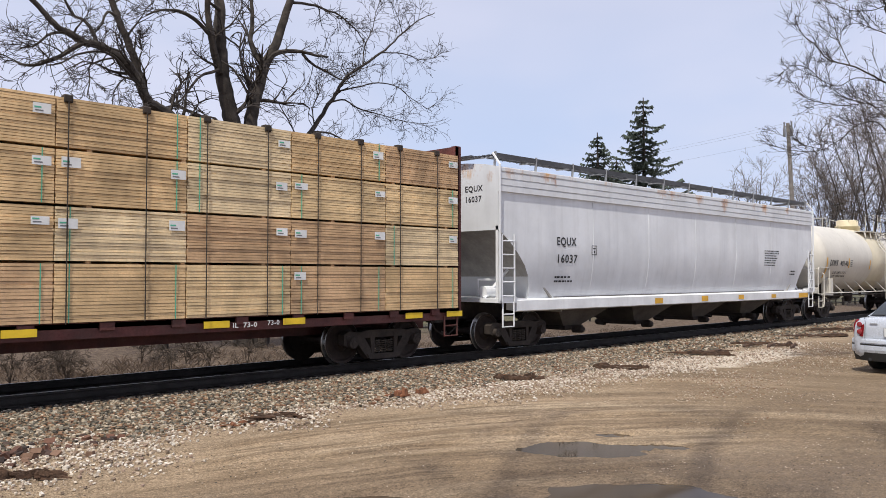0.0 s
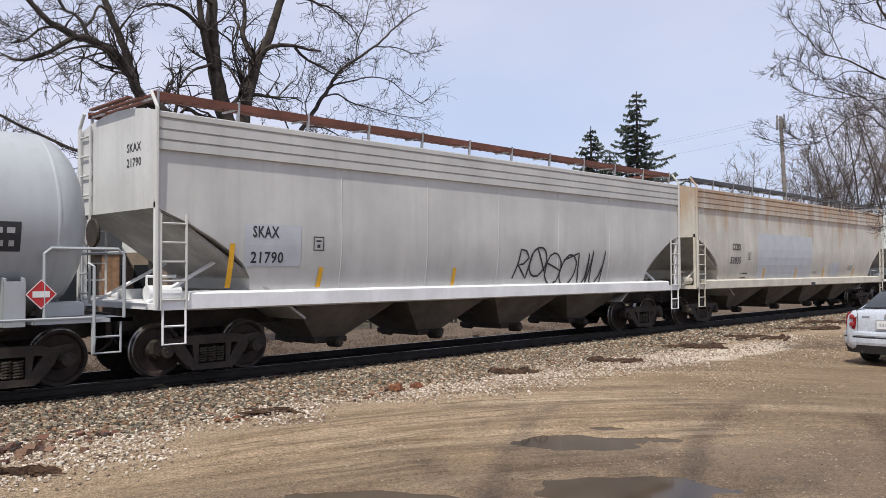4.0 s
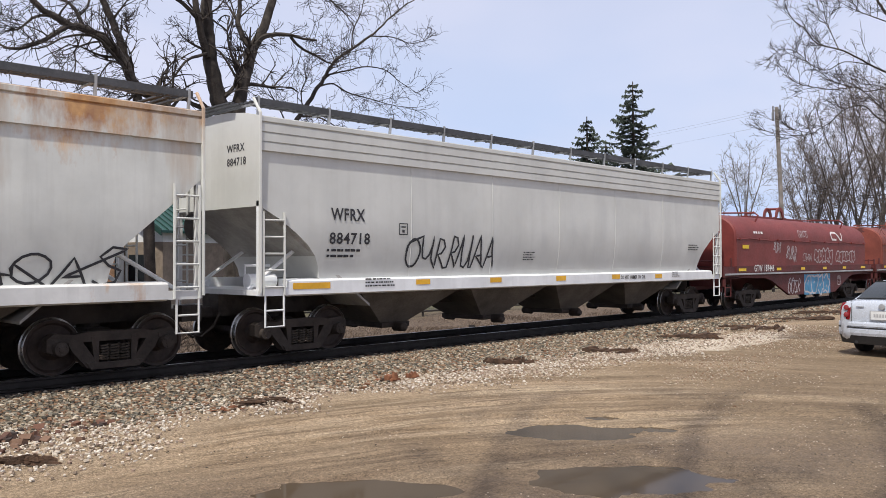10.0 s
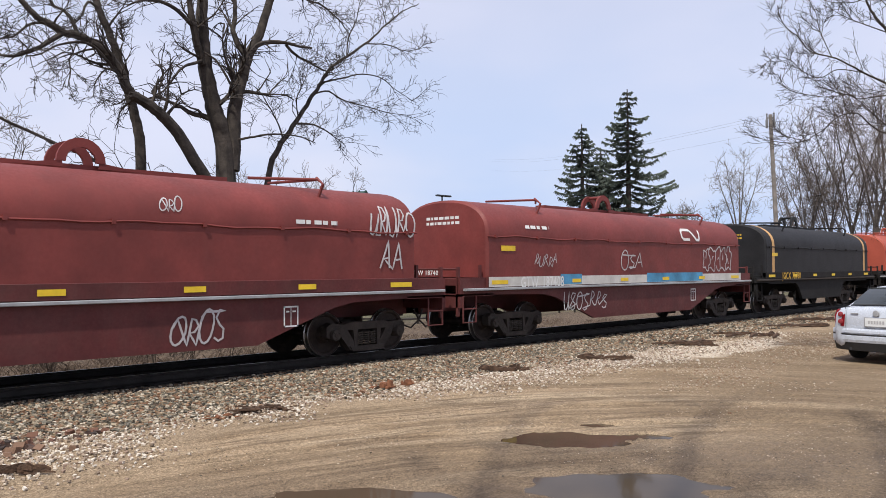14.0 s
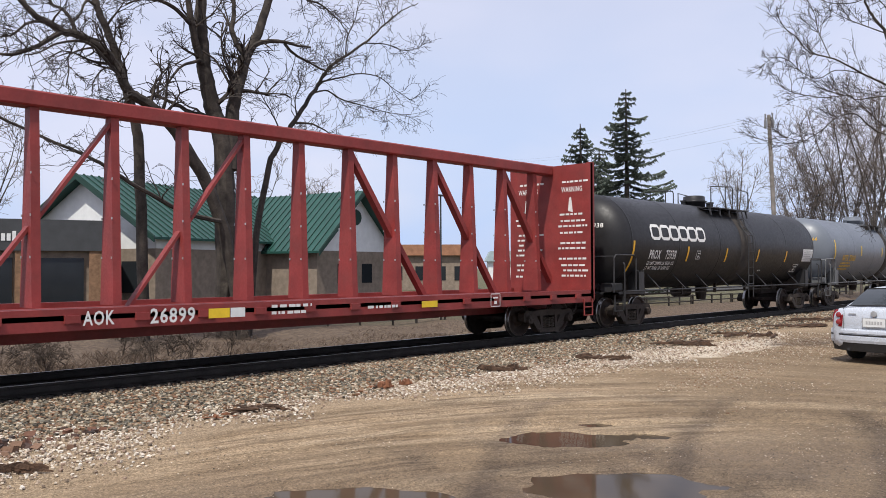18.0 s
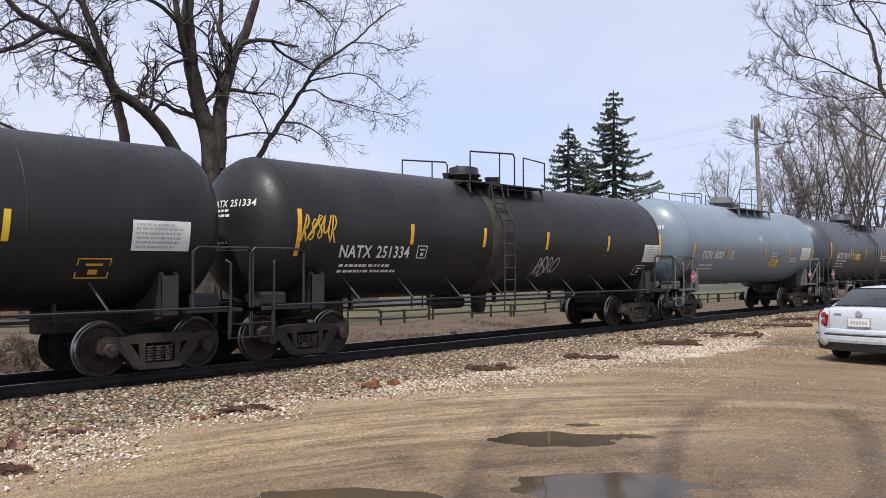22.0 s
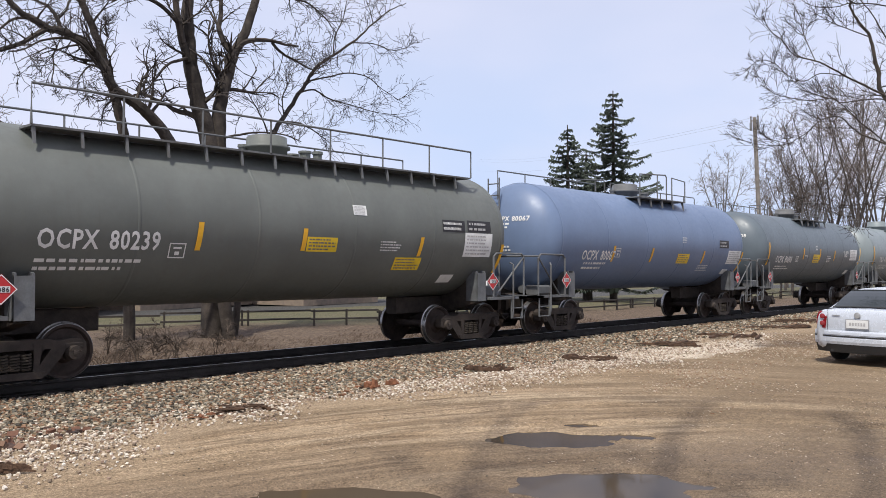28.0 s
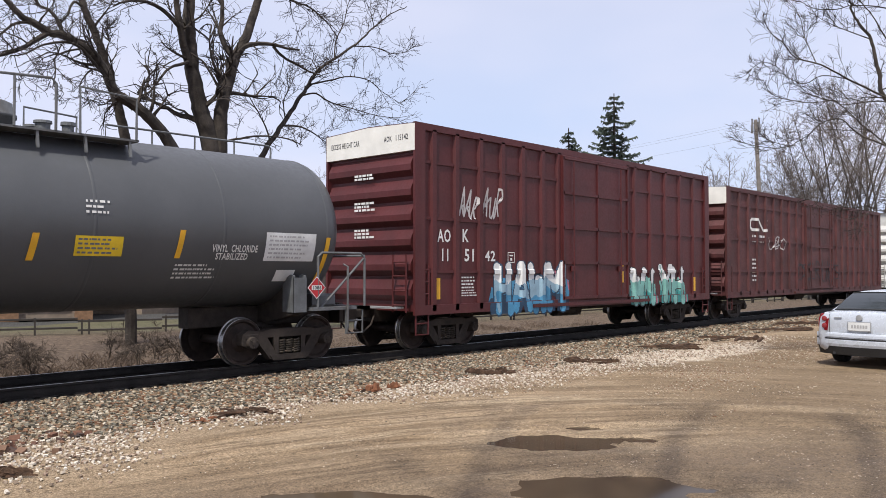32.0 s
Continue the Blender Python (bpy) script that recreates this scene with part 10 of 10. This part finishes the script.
side.text("VINYL CHLORIDE", 3.3, 2.18, 0.95, 0.13)
side.text("STABILIZED", 3.39, 2.04, 0.67, 0.12)
side.label(4.42, 2.02, 1.17, 0.54, PAPER, 6, FADED_LET)
side.strip(2.54, 2.05, 0.21, 0.49)
side.strip(5.73, 1.63, 0.22, 0.87)
side.small(1.02, 2.73, 0.39, 0.26, 3)
side.small(2.64, 1.68, 0.86, 0.29, 4)
side.label(4.8, 1.63, 0.44, 0.22, PAPER)

BOX_RED = mat("oxide_red_boxcar_paint", (0.085, 0.017, 0.018), 0.5, vary=0.14, scale=1.1, streak=0.2)
CAP_WHITE = mat("white_end_paint", (0.74, 0.73, 0.68), 0.55, vary=0.06)
car, h, wall, body, relief = boxcar(520.45, 535.15, "oxide red high-cube boxcar with blue-green graffiti", BOX_RED, CAP_WHITE, top=5.26, roof=BOX_RED, posts_at=[-6.72, -5.94, -5.07, -4.22, -3.39, -2.52, -1.78, 1.82, 2.28, 3.25, 4.23, 5.24, 6.23])
side = Side(body, wall, WHITE_LET, relief=relief)
side.text("AO", -6.56, 2.51, 0.44, 0.3)
side.text("K", -5.72, 2.53, 0.24, 0.31)
side.text("11", -6.47, 2.07, 0.27, 0.29)
side.text("51", -5.64, 2.07, 0.35, 0.3)
side.text("42", -4.87, 2.08, 0.39, 0.26)
side.strip(-6.65, 1.18, 0.21, 0.49)
side.strip(1.35, 1.49, 0.13, 0.51)
side.strip(6.03, 1.15, 0.3, 0.48)
side.small(-5.74, 1.22, 0.58, 0.18, 3)
side.small(-5.74, 1.4, 0.58, 0.32, 4)
side.piece(-4.55, 0.80, 2.95, 1.22, "hawm", (PAPER, PALE_SPRAY, SKY_SPRAY, NAVY_SPRAY, NAVY_SPRAY), PINK_SPRAY, 3)
side.piece(2.05, 0.84, 3.45, 1.10, "wiyh", (PAPER, MINT_SPRAY, MINT_SPRAY, TEAL_SPRAY, SPRAY_BLACK), PINK_SPRAY, 4)
side.tag(-5.78, 3.07, 0.62, 0.79, 3, CHALK)
side.tag(-4.95, 3.11, 0.7, 0.78, 3, CHALK)
side.small(0.37, 3.8, 0.81, 0.33, 3)
side.plate(-3.98, 2.04, 0.28, 0.27)
side.small(-6.52, 0.92, 0.38, 0.13, 2)
for words, y0, wide in (("EXCESS HEIGHT CAR", 1.36, 1.05), ("AOK", -0.55, 0.26), ("115142", -0.92, 0.42)):
    v, f, w = letters(words, 0.13)
    part("lettering", B().add([(-h - 0.006, y0 - p[0] * wide / w, 4.81 + p[1]) for p in v], [g[::-1] for g in f]), BLACK_LET, car)
rnd = random.Random(17)
for z0, rows_ in ((3.86, 2), (3.20, 3), (2.56, 3)):
    q = B()
    for i in range(rows_):
        y0, zz = 0.46, z0 + 0.20 - i * 0.08
        while y0 > -0.18 + rnd.uniform(0, 0.12):
            d = rnd.uniform(0.05, 0.16)
            q.add([(-h - 0.028, y0, zz), (-h - 0.028, y0 - d, zz), (-h - 0.028, y0 - d, zz + 0.05), (-h - 0.028, y0, zz + 0.05)], [(0, 3, 2, 1)])
            y0 -= d + 0.03
    tagged(part("small_print", q, WHITE_LET, car), kind="stuff")
car, h, wall, body, relief = boxcar(536.65, 556.0, "weathered brown-red boxcar with spray paint", mat("worn_red_boxcar_paint", (0.095, 0.028, 0.028), 0.6, vary=0.25, scale=1.5, streak=0.5), CAP_WHITE, top=5.05)
side = Side(body, wall, WHITE_LET, relief=relief)
side.logo(-7.5, 3.38, 1.68, 0.54, 2)
side.tag(-5.67, 2.62, 1.83, 0.68, 3, CHALK)
side.small(-0.97, 3.68, 1.03, 0.82, 3)
side.small(-7.28, 1.4, 0.51, 0.96, 6)
side.tag(-2.66, 1.33, 5.6, 1, 6, SPRAY_BLACK)
side.small(-7.25, 2.91, 1.42, 0.39, 2)
boxcar(557.5, 572.5, "pale grey boxcar at the tail", mat("pale_boxcar_paint", (0.6, 0.6, 0.58), 0.5, vary=0.1, streak=0.2), None)


def motions():
    """The train rolls past at about 57 km/h; the wheels turn with it."""
    speed = 15.75
    slack = [(0, -0.22), (1, 0.1), (2, -0.14), (3, 0.06), (3.5, 0.15), (5.5, 0.0), (6, 0.1), (7, -0.2), (8, 0.15), (9, -0.3), (9.5, -0.2), (10, -0.15), (11, 0.2),
             (12, -0.1), (12.5, 0.15), (13, 0.09), (14, 0.06), (14.5, 0.05), (16.5, 0.1), (17, 0.2), (18, 0.6), (19, 0.1), (20, 0.2), (21, -0.5), (22, 0.2),
             (23, -0.17), (24, -0.35), (25, 0.0), (25.5, -0.45), (27.5, -1.95), (28, -2.1), (29, -2.43), (30, -2.92), (31, -3.6), (32, -3.55)]
    step_s = 1 / 30
    (ta, da), (tb, db) = slack[0], slack[-1]
    rows = [slack[0], (ta + step_s, da)] + slack[1:-1] + [(tb - step_s, db), slack[-1]]
    for car, place in CARS:
        walk(car, [(t, pose(place + d - speed * t, TRACK_Y, 0.03)) for t, d in rows])
    for s, sets in WHEELSETS.items():
        lead = sets[0]
        walk(lead, [(k / 30, pose(s * 0.889, 0, WHEEL_R, 0, -math.degrees(speed * k / 30 / WHEEL_R), 0)) for k in range(961)])
        roll = lead.animation_data
        for w in sets[1:]:
            w.rotation_mode = "QUATERNION"
            keys = w.animation_data_create()
            keys.action = roll.action
            keys.action_slot = roll.action_slot


motions()
